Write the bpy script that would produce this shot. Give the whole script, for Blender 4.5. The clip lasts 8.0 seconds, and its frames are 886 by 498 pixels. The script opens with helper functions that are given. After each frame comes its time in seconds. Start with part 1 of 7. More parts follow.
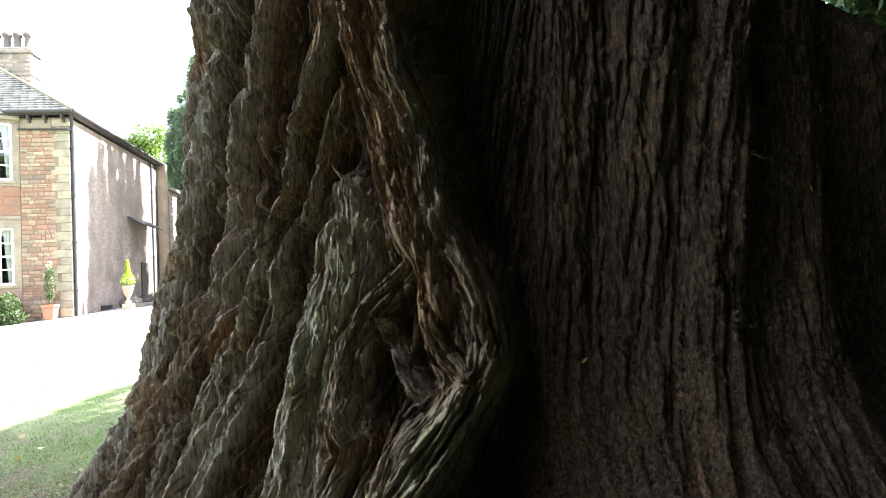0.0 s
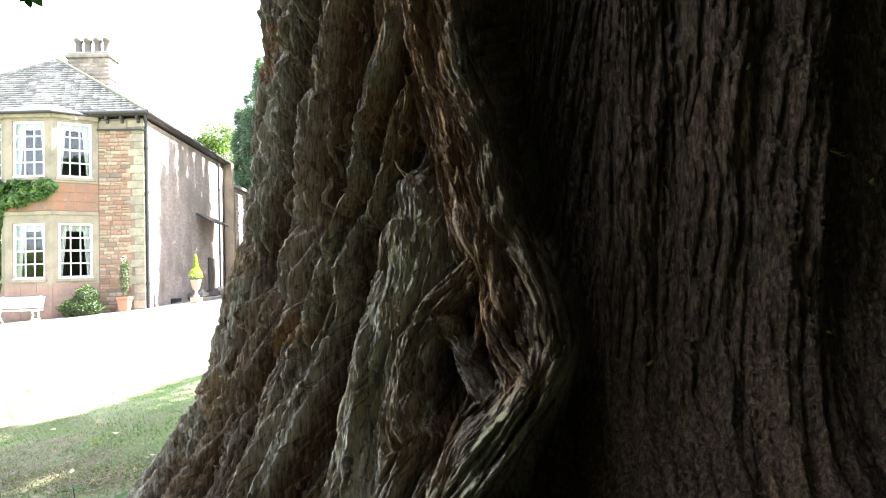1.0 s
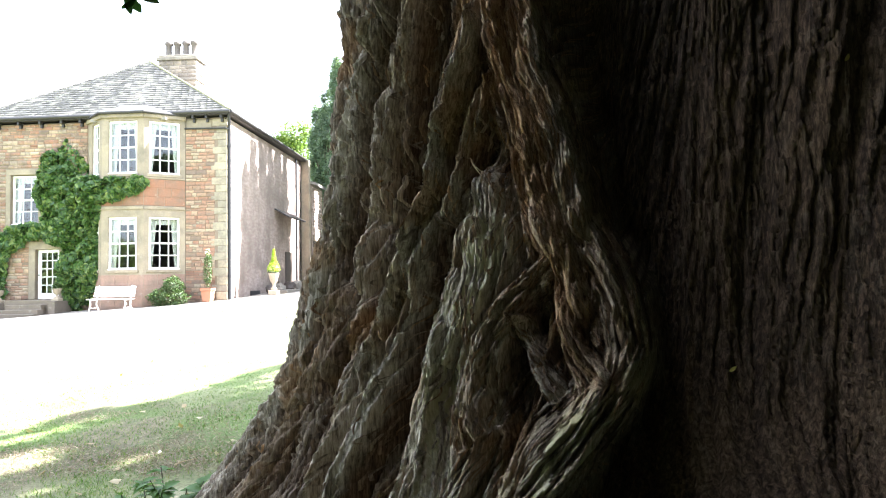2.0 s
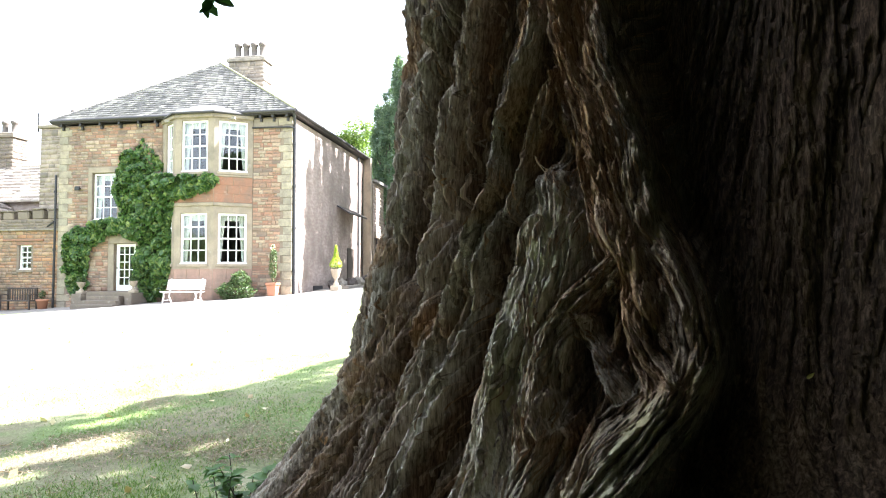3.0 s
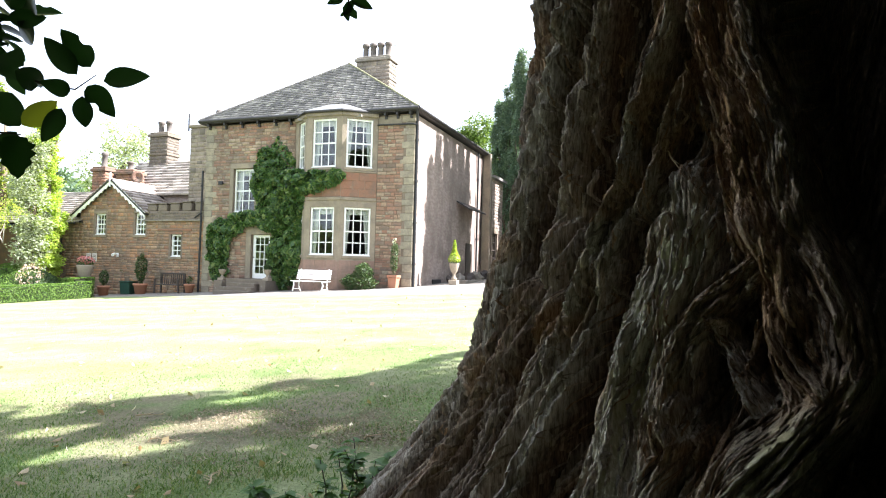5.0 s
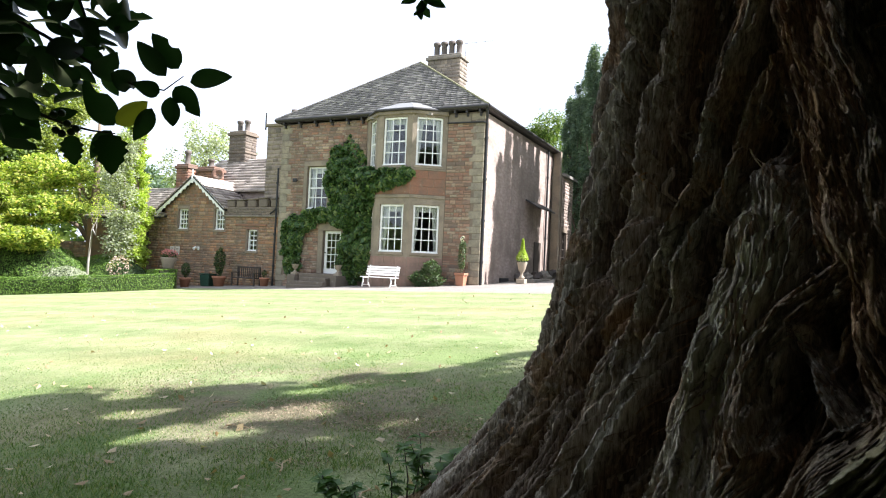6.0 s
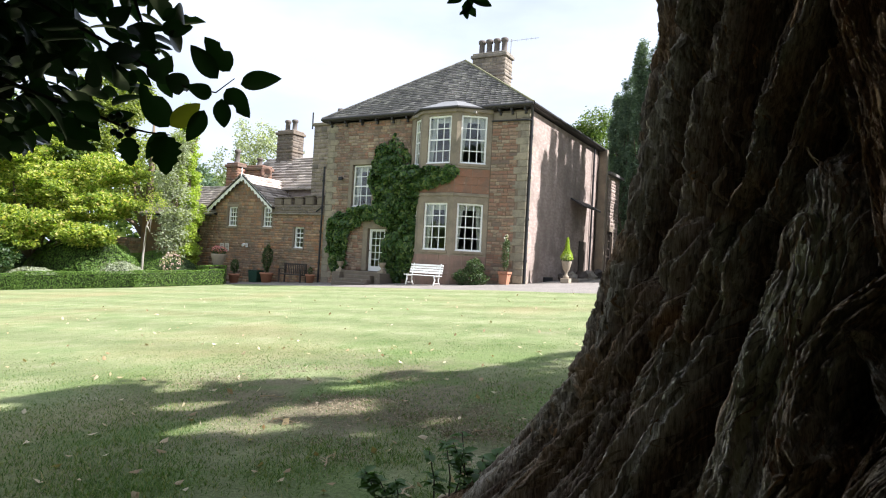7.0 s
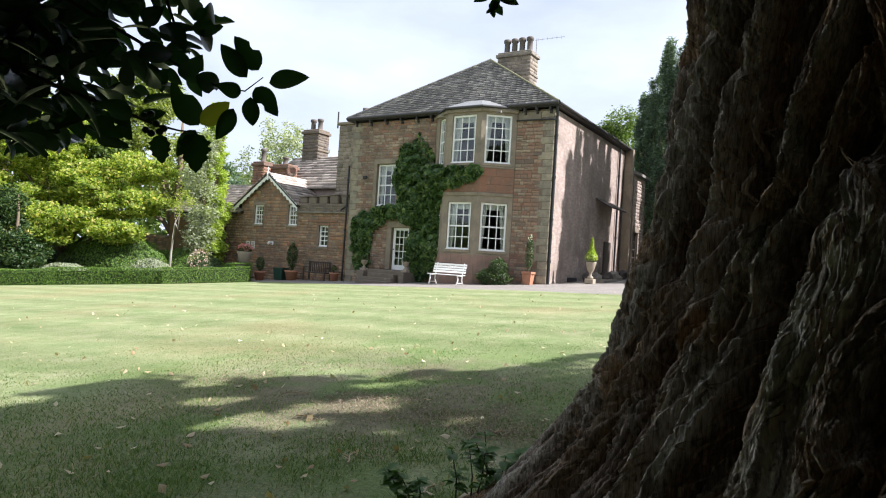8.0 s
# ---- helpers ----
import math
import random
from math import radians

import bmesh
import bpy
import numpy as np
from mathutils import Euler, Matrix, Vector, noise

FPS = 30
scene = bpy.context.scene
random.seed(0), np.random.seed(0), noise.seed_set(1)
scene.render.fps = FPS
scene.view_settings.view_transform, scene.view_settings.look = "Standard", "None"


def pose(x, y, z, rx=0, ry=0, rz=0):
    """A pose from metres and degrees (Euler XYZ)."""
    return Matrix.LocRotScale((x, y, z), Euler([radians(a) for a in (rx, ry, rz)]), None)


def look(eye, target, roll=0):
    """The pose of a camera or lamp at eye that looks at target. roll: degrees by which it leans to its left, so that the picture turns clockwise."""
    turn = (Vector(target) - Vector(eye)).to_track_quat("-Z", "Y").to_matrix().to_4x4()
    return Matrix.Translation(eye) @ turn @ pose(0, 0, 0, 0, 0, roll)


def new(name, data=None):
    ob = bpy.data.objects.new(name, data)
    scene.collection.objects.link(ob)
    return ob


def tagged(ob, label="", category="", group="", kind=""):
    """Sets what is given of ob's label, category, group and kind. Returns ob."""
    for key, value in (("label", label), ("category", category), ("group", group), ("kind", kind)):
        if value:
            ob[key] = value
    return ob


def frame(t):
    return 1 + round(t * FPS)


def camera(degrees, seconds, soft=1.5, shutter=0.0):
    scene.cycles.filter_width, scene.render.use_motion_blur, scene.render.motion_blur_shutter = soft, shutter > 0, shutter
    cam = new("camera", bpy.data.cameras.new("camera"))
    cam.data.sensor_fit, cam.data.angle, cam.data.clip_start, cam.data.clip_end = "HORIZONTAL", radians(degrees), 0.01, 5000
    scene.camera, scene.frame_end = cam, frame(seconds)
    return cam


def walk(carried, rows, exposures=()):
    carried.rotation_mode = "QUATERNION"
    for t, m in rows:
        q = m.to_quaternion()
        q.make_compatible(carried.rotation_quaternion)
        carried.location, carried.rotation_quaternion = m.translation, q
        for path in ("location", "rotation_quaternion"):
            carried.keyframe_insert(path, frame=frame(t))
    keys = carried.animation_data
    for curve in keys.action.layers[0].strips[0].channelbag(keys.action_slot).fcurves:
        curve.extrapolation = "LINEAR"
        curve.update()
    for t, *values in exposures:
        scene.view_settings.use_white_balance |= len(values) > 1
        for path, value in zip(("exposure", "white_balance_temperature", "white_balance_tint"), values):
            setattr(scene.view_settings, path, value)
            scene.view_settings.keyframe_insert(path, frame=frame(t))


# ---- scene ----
cam = camera(68.7, 8.0, 1.1)
PATH = [
    (0, (10.751, -25.808, 0.679), (11.002, -23.826, 0.773), -3.0),
    (0.5, (10.744, -25.806, 0.677), (10.903, -23.815, 0.777), -2.4),
    (1, (10.737, -25.807, 0.678), (10.812, -23.81, 0.776), -2.1),
    (1.5, (10.732, -25.805, 0.679), (10.7, -23.808, 0.776), -1.5),
    (2, (10.726, -25.805, 0.68), (10.583, -23.812, 0.775), -1.0),
    (3.5, (10.71, -25.807, 0.681), (10.302, -23.851, 0.768), 0.3),
    (4, (10.704, -25.815, 0.679), (10.211, -23.878, 0.763), 0.8),
    (4.5, (10.699, -25.813, 0.681), (10.123, -23.899, 0.76), 1.1),
    (6, (10.694, -25.816, 0.68), (9.827, -24.015, 0.739), 2.6),
    (6.5, (10.693, -25.816, 0.679), (9.761, -24.047, 0.733), 3.0),
    (7, (10.692, -25.816, 0.683), (9.706, -24.076, 0.73), 3.1),
    (7.5, (10.691, -25.817, 0.682), (9.672, -24.096, 0.726), 3.4),
    (8, (10.690, -25.818, 0.681), (9.642, -24.115, 0.722), 3.6),
]
walk(cam, [(t, look(eye, target, roll)) for t, eye, target, roll in PATH], [(0.0, 3.5, 6100, 14), (2.0, 3.5, 6100, 14), (3.5, 3.1, 6100, 14), (4.5, 2.65, 6100, 14), (6.0, 1.75, 6150, 15), (7.0, 1.34, 6150, 15), (8.0, 1.18, 6150, 15)])

# ---- light ----
SUN = Vector((0.68, 0.22, 0.70)).normalized()
world = bpy.data.worlds.new("sky")
scene.world = world
world.use_nodes = True
wn, wl = world.node_tree.nodes, world.node_tree.links
wbg = wn["Background"]
sky = wn.new("ShaderNodeTexSky")
sky.sky_type, sky.sun_disc = "NISHITA", False
sky.sun_elevation = math.asin(SUN.z)
sky.sun_rotation = math.atan2(SUN.x, SUN.y)
sky.air_density, sky.dust_density = 1.0, 1.5
wco = wn.new("ShaderNodeTexCoord")
wmap = wn.new("ShaderNodeMapping")
wmap.inputs["Scale"].default_value = (1.0, 1.0, 2.6)
wno = wn.new("ShaderNodeTexNoise")
wno.inputs["Scale"].default_value, wno.inputs["Detail"].default_value = 3.2, 7.0
wra = wn.new("ShaderNodeValToRGB")
wra.color_ramp.elements[0].position, wra.color_ramp.elements[1].position = 0.25, 0.72
wra.color_ramp.elements[0].color = (0.55, 0.55, 0.55, 1)
wmi = wn.new("ShaderNodeMixRGB")
wmi.inputs["Color2"].default_value = (11.8, 13.0, 14.6, 1)
wl.new(wco.outputs["Generated"], wmap.inputs["Vector"])
wl.new(wmap.outputs["Vector"], wno.inputs["Vector"])
wl.new(wno.outputs["Fac"], wra.inputs["Fac"])
wl.new(wra.outputs["Color"], wmi.inputs["Fac"])
wl.new(sky.outputs["Color"], wmi.inputs["Color1"])
wl.new(wmi.outputs["Color"], wbg.inputs["Color"])
wbg.inputs["Strength"].default_value = 0.040
sun_data = bpy.data.lights.new("sun", "SUN")
sun_data.energy, sun_data.angle, sun_data.color = 5.0, radians(0.6), (1.0, 0.965, 0.92)
sun = new("sun", sun_data)
sun.matrix_world = look((0, 0, 40), Vector((0, 0, 40)) - SUN)


# ---- builders ----
def part(name, bm, material, parent=None, label="", m=None, smooth=False):
    """Links a bmesh as one mesh object, under parent where one is given."""
    me = bpy.data.meshes.new(name)
    bm.normal_update()
    bm.to_mesh(me)
    bm.free()
    return part_of_mesh(name, me, material, parent, label, m, smooth)


def part_of_mesh(name, me, material, parent=None, label="", m=None, smooth=False):
    if material and not me.materials:
        me.materials.append(material)
    if smooth:
        me.polygons.foreach_set("use_smooth", [True] * len(me.polygons))
    ob = new(name, me)
    if parent:
        ob.parent = parent
    if m is not None:
        ob.matrix_basis = m
    return tagged(ob, label)


def thing(name, label, category, at=(0, 0, 0), turn=0.0, group="", kind=""):
    ob = new(name)
    ob.empty_display_size = 0.1
    ob.matrix_basis = pose(*at, 0, 0, turn)
    return tagged(ob, label, category, group, kind)


def bx(bm, x0, x1, y0, y1, z0, z1, m=None, taper=0.0):
    """A box; taper narrows its top."""
    vs = []
    for z, k in ((z0, 0.0), (z1, taper)):
        for x, y in ((x0 + k, y0 + k), (x1 - k, y0 + k), (x1 - k, y1 - k), (x0 + k, y1 - k)):
            v = Vector((x, y, z))
            vs.append(bm.verts.new(m @ v if m is not None else v))
    for f in ((3, 2, 1, 0), (4, 5, 6, 7), (0, 1, 5, 4), (1, 2, 6, 5), (2, 3, 7, 6), (3, 0, 4, 7)):
        bm.faces.new([vs[i] for i in f])


def bevelled(bm, w, seg=1):
    bmesh.ops.bevel(bm, geom=bm.edges[:], offset=w, segments=seg, affect="EDGES")
    return bm


def box(x0, x1, y0, y1, z0, z1, w=0.0, m=None, taper=0.0):
    bm = bmesh.new()
    bx(bm, x0, x1, y0, y1, z0, z1, m, taper)
    return bevelled(bm, w) if w else bm


def tube(bm, pts, radii, n=8, cap=True):
    """A tube along points, with a radius at each."""
    pts = [Vector(p) for p in pts]
    rings = []
    for i, p in enumerate(pts):
        d = (pts[min(i + 1, len(pts) - 1)] - pts[max(i - 1, 0)]).normalized()
        a = d.orthogonal().normalized() if i == 0 else (a - d * a.dot(d)).normalized()
        b = d.cross(a)
        r = radii[i] if hasattr(radii, "__len__") else radii
        rings.append([bm.verts.new(p + (a * math.cos(2 * math.pi * k / n) + b * math.sin(2 * math.pi * k / n)) * r) for k in range(n)])
    for r0, r1 in zip(rings, rings[1:]):
        for k in range(n):
            bm.faces.new((r0[k], r0[(k + 1) % n], r1[(k + 1) % n], r1[k]))
    if cap:
        bm.faces.new(rings[0][::-1])
        bm.faces.new(rings[-1])


def lathe(bm, profile, at=(0, 0, 0), n=20):
    """A turned shape from rows of (radius, height)."""
    rings = [[bm.verts.new((at[0] + r * math.cos(2 * math.pi * k / n), at[1] + r * math.sin(2 * math.pi * k / n), at[2] + z)) for k in range(n)] for r, z in profile]
    for r0, r1 in zip(rings, rings[1:]):
        for k in range(n):
            bm.faces.new((r0[k], r0[(k + 1) % n], r1[(k + 1) % n], r1[k]))
    bm.faces.new(rings[0][::-1])
    bm.faces.new(rings[-1])


def arrays(name, verts, faces, material, smooth=False):
    """A mesh from numpy arrays of corners and equal-sided faces."""
    verts, faces = np.asarray(verts, dtype=np.float32), np.asarray(faces, dtype=np.int32)
    me = bpy.data.meshes.new(name)
    n, k = faces.shape
    me.vertices.add(len(verts))
    me.vertices.foreach_set("co", verts.ravel())
    me.loops.add(n * k)
    me.loops.foreach_set("vertex_index", faces.ravel())
    me.polygons.add(n)
    me.polygons.foreach_set("loop_start", np.arange(0, n * k, k, dtype=np.int32))
    me.polygons.foreach_set("loop_total", np.full(n, k, dtype=np.int32))
    if smooth:
        me.polygons.foreach_set("use_smooth", np.ones(n, dtype=bool))
    me.update(calc_edges=True)
    me.validate()
    me.materials.append(material)
    return me


def hashed(ix, iy, iz, seed):
    h = (ix * 374761393 + iy * 668265263 + iz * 2147483647 + seed * 974634777) & 0xFFFFFFFF
    h = ((h ^ (h >> 13)) * 1274126177) & 0xFFFFFFFF
    h = ((h ^ (h >> 16)) * 2246822519) & 0xFFFFFFFF
    return ((h ^ (h >> 15)) & 0xFFFF) / 65535.0


def vnoise(x, y, z=0.0, seed=0):
    """Smooth value noise, 0 to 1, on arrays."""
    x, y, z = np.broadcast_arrays(np.asarray(x, float), np.asarray(y, float), np.asarray(z, float))
    i, j, k = np.floor(x).astype(np.int64), np.floor(y).astype(np.int64), np.floor(z).astype(np.int64)
    u, v, w = x - i, y - j, z - k
    u, v, w = u * u * (3 - 2 * u), v * v * (3 - 2 * v), w * w * (3 - 2 * w)
    out = 0.0
    for a in (0, 1):
        for b in (0, 1):
            for c in (0, 1):
                out = out + hashed(i + a, j + b, k + c, seed) * (u if a else 1 - u) * (v if b else 1 - v) * (w if c else 1 - w)
    return out


def fbm(x, y, z=0.0, seed=0, octaves=4):
    total, amp, norm = 0.0, 1.0, 0.0
    for o in range(octaves):
        total = total + amp * vnoise(np.asarray(x) * 2 ** o, np.asarray(y) * 2 ** o, np.asarray(z) * 2 ** o, seed + o)
        norm += amp
        amp *= 0.5
    return total / norm


def levelled(v):
    a = abs(v)
    a = a if a < 30 else 30 + 15 * (1 - math.exp(-(a - 30) / 15))
    return math.copysign(a, v)


def gz(x, y):
    """Height of the ground: it falls towards the tree and along the front of the house."""
    return 0.054 * levelled(x) + 0.0437 * levelled(y)


# ---- materials ----
def mat(name, rough=0.7, metal=0.0, colour=(0.5, 0.5, 0.5), spec=0.4):
    m = bpy.data.materials.new(name)
    m.use_nodes = True
    b = m.node_tree.nodes["Principled BSDF"]
    b.inputs["Roughness"].default_value, b.inputs["Metallic"].default_value = rough, metal
    b.inputs["Base Color"].default_value = (*colour, 1)
    b.inputs["Specular IOR Level"].default_value = spec
    return m


def link(m, a, b):
    m.node_tree.links.new(a, b)


def node(m, kind, **values):
    n = m.node_tree.nodes.new("ShaderNode" + kind)
    for key, value in values.items():
        n.inputs[key.replace("_", " ")].default_value = value
    return n


def ramp(m, source, stops):
    r = node(m, "ValToRGB")
    e = r.color_ramp.elements
    while len(e) < len(stops):
        e.new(0.5)
    for el, (p, c) in zip(e, stops):
        el.position, el.color = p, (*c, 1) if len(c) == 3 else c
    link(m, source, r.inputs["Fac"])
    return r.outputs["Color"]


def where(m, scale=(1, 1, 1), space="Object"):
    co, mp = node(m, "TexCoord"), node(m, "Mapping")
    mp.inputs["Scale"].default_value = scale
    link(m, co.outputs[space], mp.inputs["Vector"])
    return mp.outputs["Vector"]


def noise_of(m, vec, scale, detail=4.0, rough=0.55, distortion=0.0):
    n = node(m, "TexNoise", Scale=scale, Detail=detail, Roughness=rough, Distortion=distortion)
    link(m, vec, n.inputs["Vector"])
    return n.outputs["Fac"]


def mixed(m, fac, a, b, kind="MIX"):
    n = node(m, "MixRGB")
    n.blend_type = kind
    for sock, v in ((n.inputs["Fac"], fac), (n.inputs["Color1"], a), (n.inputs["Color2"], b)):
        if isinstance(v, (int, float)):
            sock.default_value = v
        elif isinstance(v, tuple):
            sock.default_value = (*v, 1)
        else:
            link(m, v, sock)
    return n.outputs["Color"]


def bumped(m, height, strength=0.5, distance=0.01):
    b = node(m, "Bump", Strength=strength, Distance=distance)
    link(m, height, b.inputs["Height"])
    link(m, b.outputs["Normal"], m.node_tree.nodes["Principled BSDF"].inputs["Normal"])


def base(m, colour):
    link(m, colour, m.node_tree.nodes["Principled BSDF"].inputs["Base Color"])


def island(m, random_object=False):
    if random_object:
        return node(m, "ObjectInfo").outputs["Random"]
    return node(m, "NewGeometry").outputs["Random Per Island"]


def stone_mat(name, stops, random_object, grain=22.0, spots=2.2, rough=0.9):
    """Weathered stone: each block its own tone, with grain, stains and relief."""
    m = mat(name, rough)
    v = where(m)
    tone = ramp(m, island(m, random_object), stops)
    fine, stain = noise_of(m, v, grain, 6), noise_of(m, v, spots, 5, 0.6)
    c = mixed(m, 0.35, tone, ramp(m, fine, [(0.3, (0.35, 0.33, 0.3)), (0.7, (0.75, 0.7, 0.64))]), "OVERLAY")
    c = mixed(m, ramp(m, stain, [(0.45, (0, 0, 0)), (0.68, (0.7, 0.7, 0.7))]), c, (0.14, 0.12, 0.095))
    c = mixed(m, ramp(m, noise_of(m, where(m, (1, 1, 0.5)), 0.55, 6, 0.65), [(0.45, (0, 0, 0)), (0.68, (0.42, 0.42, 0.42))]), c, (0.13, 0.115, 0.09))
    c = mixed(m, ramp(m, noise_of(m, v, 5.0, 5, 0.6), [(0.60, (0, 0, 0)), (0.72, (0.4, 0.4, 0.4))]), c, (0.36, 0.33, 0.27))
    base(m, c)
    bumped(m, fine, 0.7, 0.02)
    return m


RED = [(0.0, (0.20, 0.105, 0.072)), (0.14, (0.34, 0.185, 0.125)), (0.3, (0.26, 0.155, 0.108)), (0.44, (0.40, 0.285, 0.195)), (0.56, (0.17, 0.125, 0.10)), (0.68, (0.37, 0.22, 0.15)), (0.8, (0.30, 0.255, 0.19)), (0.9, (0.43, 0.335, 0.235)), (1.0, (0.24, 0.165, 0.125))]
BUFF = [(0.0, (0.33, 0.295, 0.215)), (0.4, (0.27, 0.25, 0.19)), (0.7, (0.36, 0.31, 0.225)), (1.0, (0.23, 0.21, 0.165))]
ORANGE = [(0.0, (0.27, 0.135, 0.075)), (0.25, (0.42, 0.235, 0.125)), (0.42, (0.22, 0.135, 0.085)), (0.6, (0.34, 0.245, 0.16)), (0.75, (0.30, 0.17, 0.105)), (0.88, (0.44, 0.30, 0.18)), (1.0, (0.25, 0.185, 0.125))]
SIDE = [(0.0, (0.40, 0.325, 0.285)), (0.4, (0.36, 0.30, 0.27)), (0.7, (0.43, 0.35, 0.305)), (1.0, (0.32, 0.265, 0.235))]
m_red = stone_mat("red_sandstone", RED, False)
m_red_block = stone_mat("red_sandstone_block", RED, True)
m_buff = stone_mat("buff_sandstone", BUFF, True)
m_dressed = stone_mat("dressed_sandstone", [(0.0, (0.30, 0.255, 0.19)), (1.0, (0.26, 0.22, 0.165))], True, 30, 1.3)
m_panel = stone_mat("red_ashlar", [(0.0, (0.28, 0.135, 0.08)), (1.0, (0.25, 0.13, 0.085))], True, 26, 1.6)
m_pink = stone_mat("pink_ashlar", [(0.0, (0.30, 0.195, 0.155)), (1.0, (0.26, 0.17, 0.135))], True, 26, 1.6)
m_orange = stone_mat("orange_sandstone", ORANGE, False)
m_side = stone_mat("side_stone", SIDE, False, 14, 0.9)
_rub = noise_of(m_side, where(m_side, (1, 1, 2.6)), 3.2, 3, 0.5)
_out = m_side.node_tree.nodes["Principled BSDF"].inputs["Base Color"].links[0].from_socket
base(m_side, mixed(m_side, ramp(m_side, _rub, [(0.40, (0.55, 0.55, 0.55)), (0.60, (0, 0, 0))]), _out, (0.22, 0.155, 0.13)))
m_mortar = stone_mat("mortar", [(0.0, (0.21, 0.165, 0.125)), (1.0, (0.21, 0.165, 0.125))], True, 60, 2.0)
m_brick = stone_mat("chimney_brick", [(0.0, (0.25, 0.135, 0.095)), (1.0, (0.20, 0.125, 0.095))], True, 30, 2.0)
m_stone_grey = stone_mat("grey_stone", [(0.0, (0.27, 0.245, 0.205)), (1.0, (0.22, 0.20, 0.17))], True, 40, 3.0)

m_dark_stone = stone_mat("mossy_dark_stone", [(0.0, (0.15, 0.125, 0.10)), (1.0, (0.21, 0.17, 0.13))], True, 30, 3.0)

m_chimney = stone_mat("chimney_stone", [(0.0, (0.22, 0.185, 0.15)), (0.5, (0.33, 0.28, 0.22)), (1.0, (0.16, 0.14, 0.12))], False, 30, 2.0)

m_chimney_dark = stone_mat("sooty_chimney_stone", [(0.0, (0.12, 0.10, 0.085)), (0.5, (0.20, 0.165, 0.13)), (1.0, (0.10, 0.085, 0.075))], False, 30, 2.0)
m_chimney_red = stone_mat("red_chimney_stone", [(0.0, (0.26, 0.13, 0.085)), (0.5, (0.33, 0.18, 0.12)), (1.0, (0.20, 0.12, 0.09))], False, 30, 2.0)

m_slate = mat("slate", 0.8, 0, (0.2, 0.2, 0.2), 0.25)
_v = where(m_slate)
_t = ramp(m_slate, island(m_slate), [(0.0, (0.10, 0.095, 0.088)), (0.35, (0.22, 0.205, 0.185)), (0.6, (0.135, 0.127, 0.118)), (0.85, (0.34, 0.32, 0.285)), (1.0, (0.21, 0.185, 0.165))])
_n = noise_of(m_slate, _v, 9, 6)
_t = mixed(m_slate, ramp(m_slate, noise_of(m_slate, _v, 0.7, 6, 0.65), [(0.46, (0, 0, 0)), (0.62, (0.7, 0.7, 0.7))]), _t, (0.105, 0.10, 0.095))
base(m_slate, mixed(m_slate, ramp(m_slate, noise_of(m_slate, _v, 3.0, 6, 0.7), [(0.54, (0, 0, 0)), (0.66, (0.8, 0.8, 0.8))]), _t, (0.37, 0.355, 0.29)))
bumped(m_slate, _n, 0.6, 0.01)

m_stoneslate = mat("stone_slate", 0.75)
_v = where(m_stoneslate)
_t = ramp(m_stoneslate, island(m_stoneslate), [(0.0, (0.22, 0.185, 0.155)), (0.3, (0.45, 0.385, 0.33)), (0.55, (0.29, 0.245, 0.21)), (0.8, (0.58, 0.50, 0.43)), (1.0, (0.36, 0.31, 0.265))])
base(m_stoneslate, mixed(m_stoneslate, 0.3, _t, ramp(m_stoneslate, noise_of(m_stoneslate, _v, 8, 6), [(0.3, (0.2, 0.2, 0.2)), (0.7, (0.8, 0.8, 0.8))]), "OVERLAY"))
bumped(m_stoneslate, noise_of(m_stoneslate, _v, 14, 5), 0.6, 0.01)


def plain(name, colour, rough, metal=0.0, wear=0.25, scale=12.0, bump=0.15, spec=0.4):
    """Paint, metal, fired clay and the like: one colour with dirt and fine relief."""
    m = mat(name, rough, metal, colour, spec)
    v = where(m)
    n = noise_of(m, v, scale, 6)
    dark = tuple(c * 0.62 for c in colour)
    base(m, mixed(m, ramp(m, n, [(0.45, (0, 0, 0)), (0.8, (wear, wear, wear))]), colour, dark))
    bumped(m, noise_of(m, v, scale * 6, 3), bump, 0.004)
    return m


# dark colour that stands in for the shade inside hedges and mounds
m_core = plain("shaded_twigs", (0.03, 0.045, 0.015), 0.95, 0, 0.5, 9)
m_white = plain("white_paint", (0.88, 0.88, 0.84), 0.4, 0, 0.12)
m_cream = plain("cream_paint", (0.74, 0.66, 0.46), 0.45)
m_black = plain("black_iron", (0.022, 0.022, 0.024), 0.45)
m_gutter = plain("dark_gutter", (0.035, 0.032, 0.03), 0.5)
m_lead = plain("lead", (0.21, 0.21, 0.205), 0.5, 0.0, 0.5, 3.0)
m_terracotta = plain("terracotta", (0.40, 0.185, 0.11), 0.85, 0, 0.4, 9)
m_clay = plain("chimney_clay", (0.13, 0.11, 0.095), 0.85, 0, 0.6, 8)
m_curtain = plain("curtain", (0.80, 0.78, 0.72), 0.9, 0, 0.3, 6)
m_inside = plain("room_plaster", (0.24, 0.22, 0.19), 0.9)
m_darkwood = plain("dark_wood", (0.05, 0.038, 0.03), 0.6)
m_greenbin = plain("green_plastic", (0.018, 0.055, 0.035), 0.5)
m_plaque = plain("pale_plaque", (0.62, 0.56, 0.5), 0.6)
m_moss = plain("mossy_hip", (0.21, 0.20, 0.11), 0.95, 0, 0.8, 7, 0.6)
m_urn = plain("pale_urn_stone", (0.33, 0.275, 0.205), 0.85, 0, 0.5, 14)

m_glass = mat("window_glass", 0.02, 0, (0.9, 0.95, 0.93))
m_glass.node_tree.nodes["Principled BSDF"].inputs["Transmission Weight"].default_value = 1.0


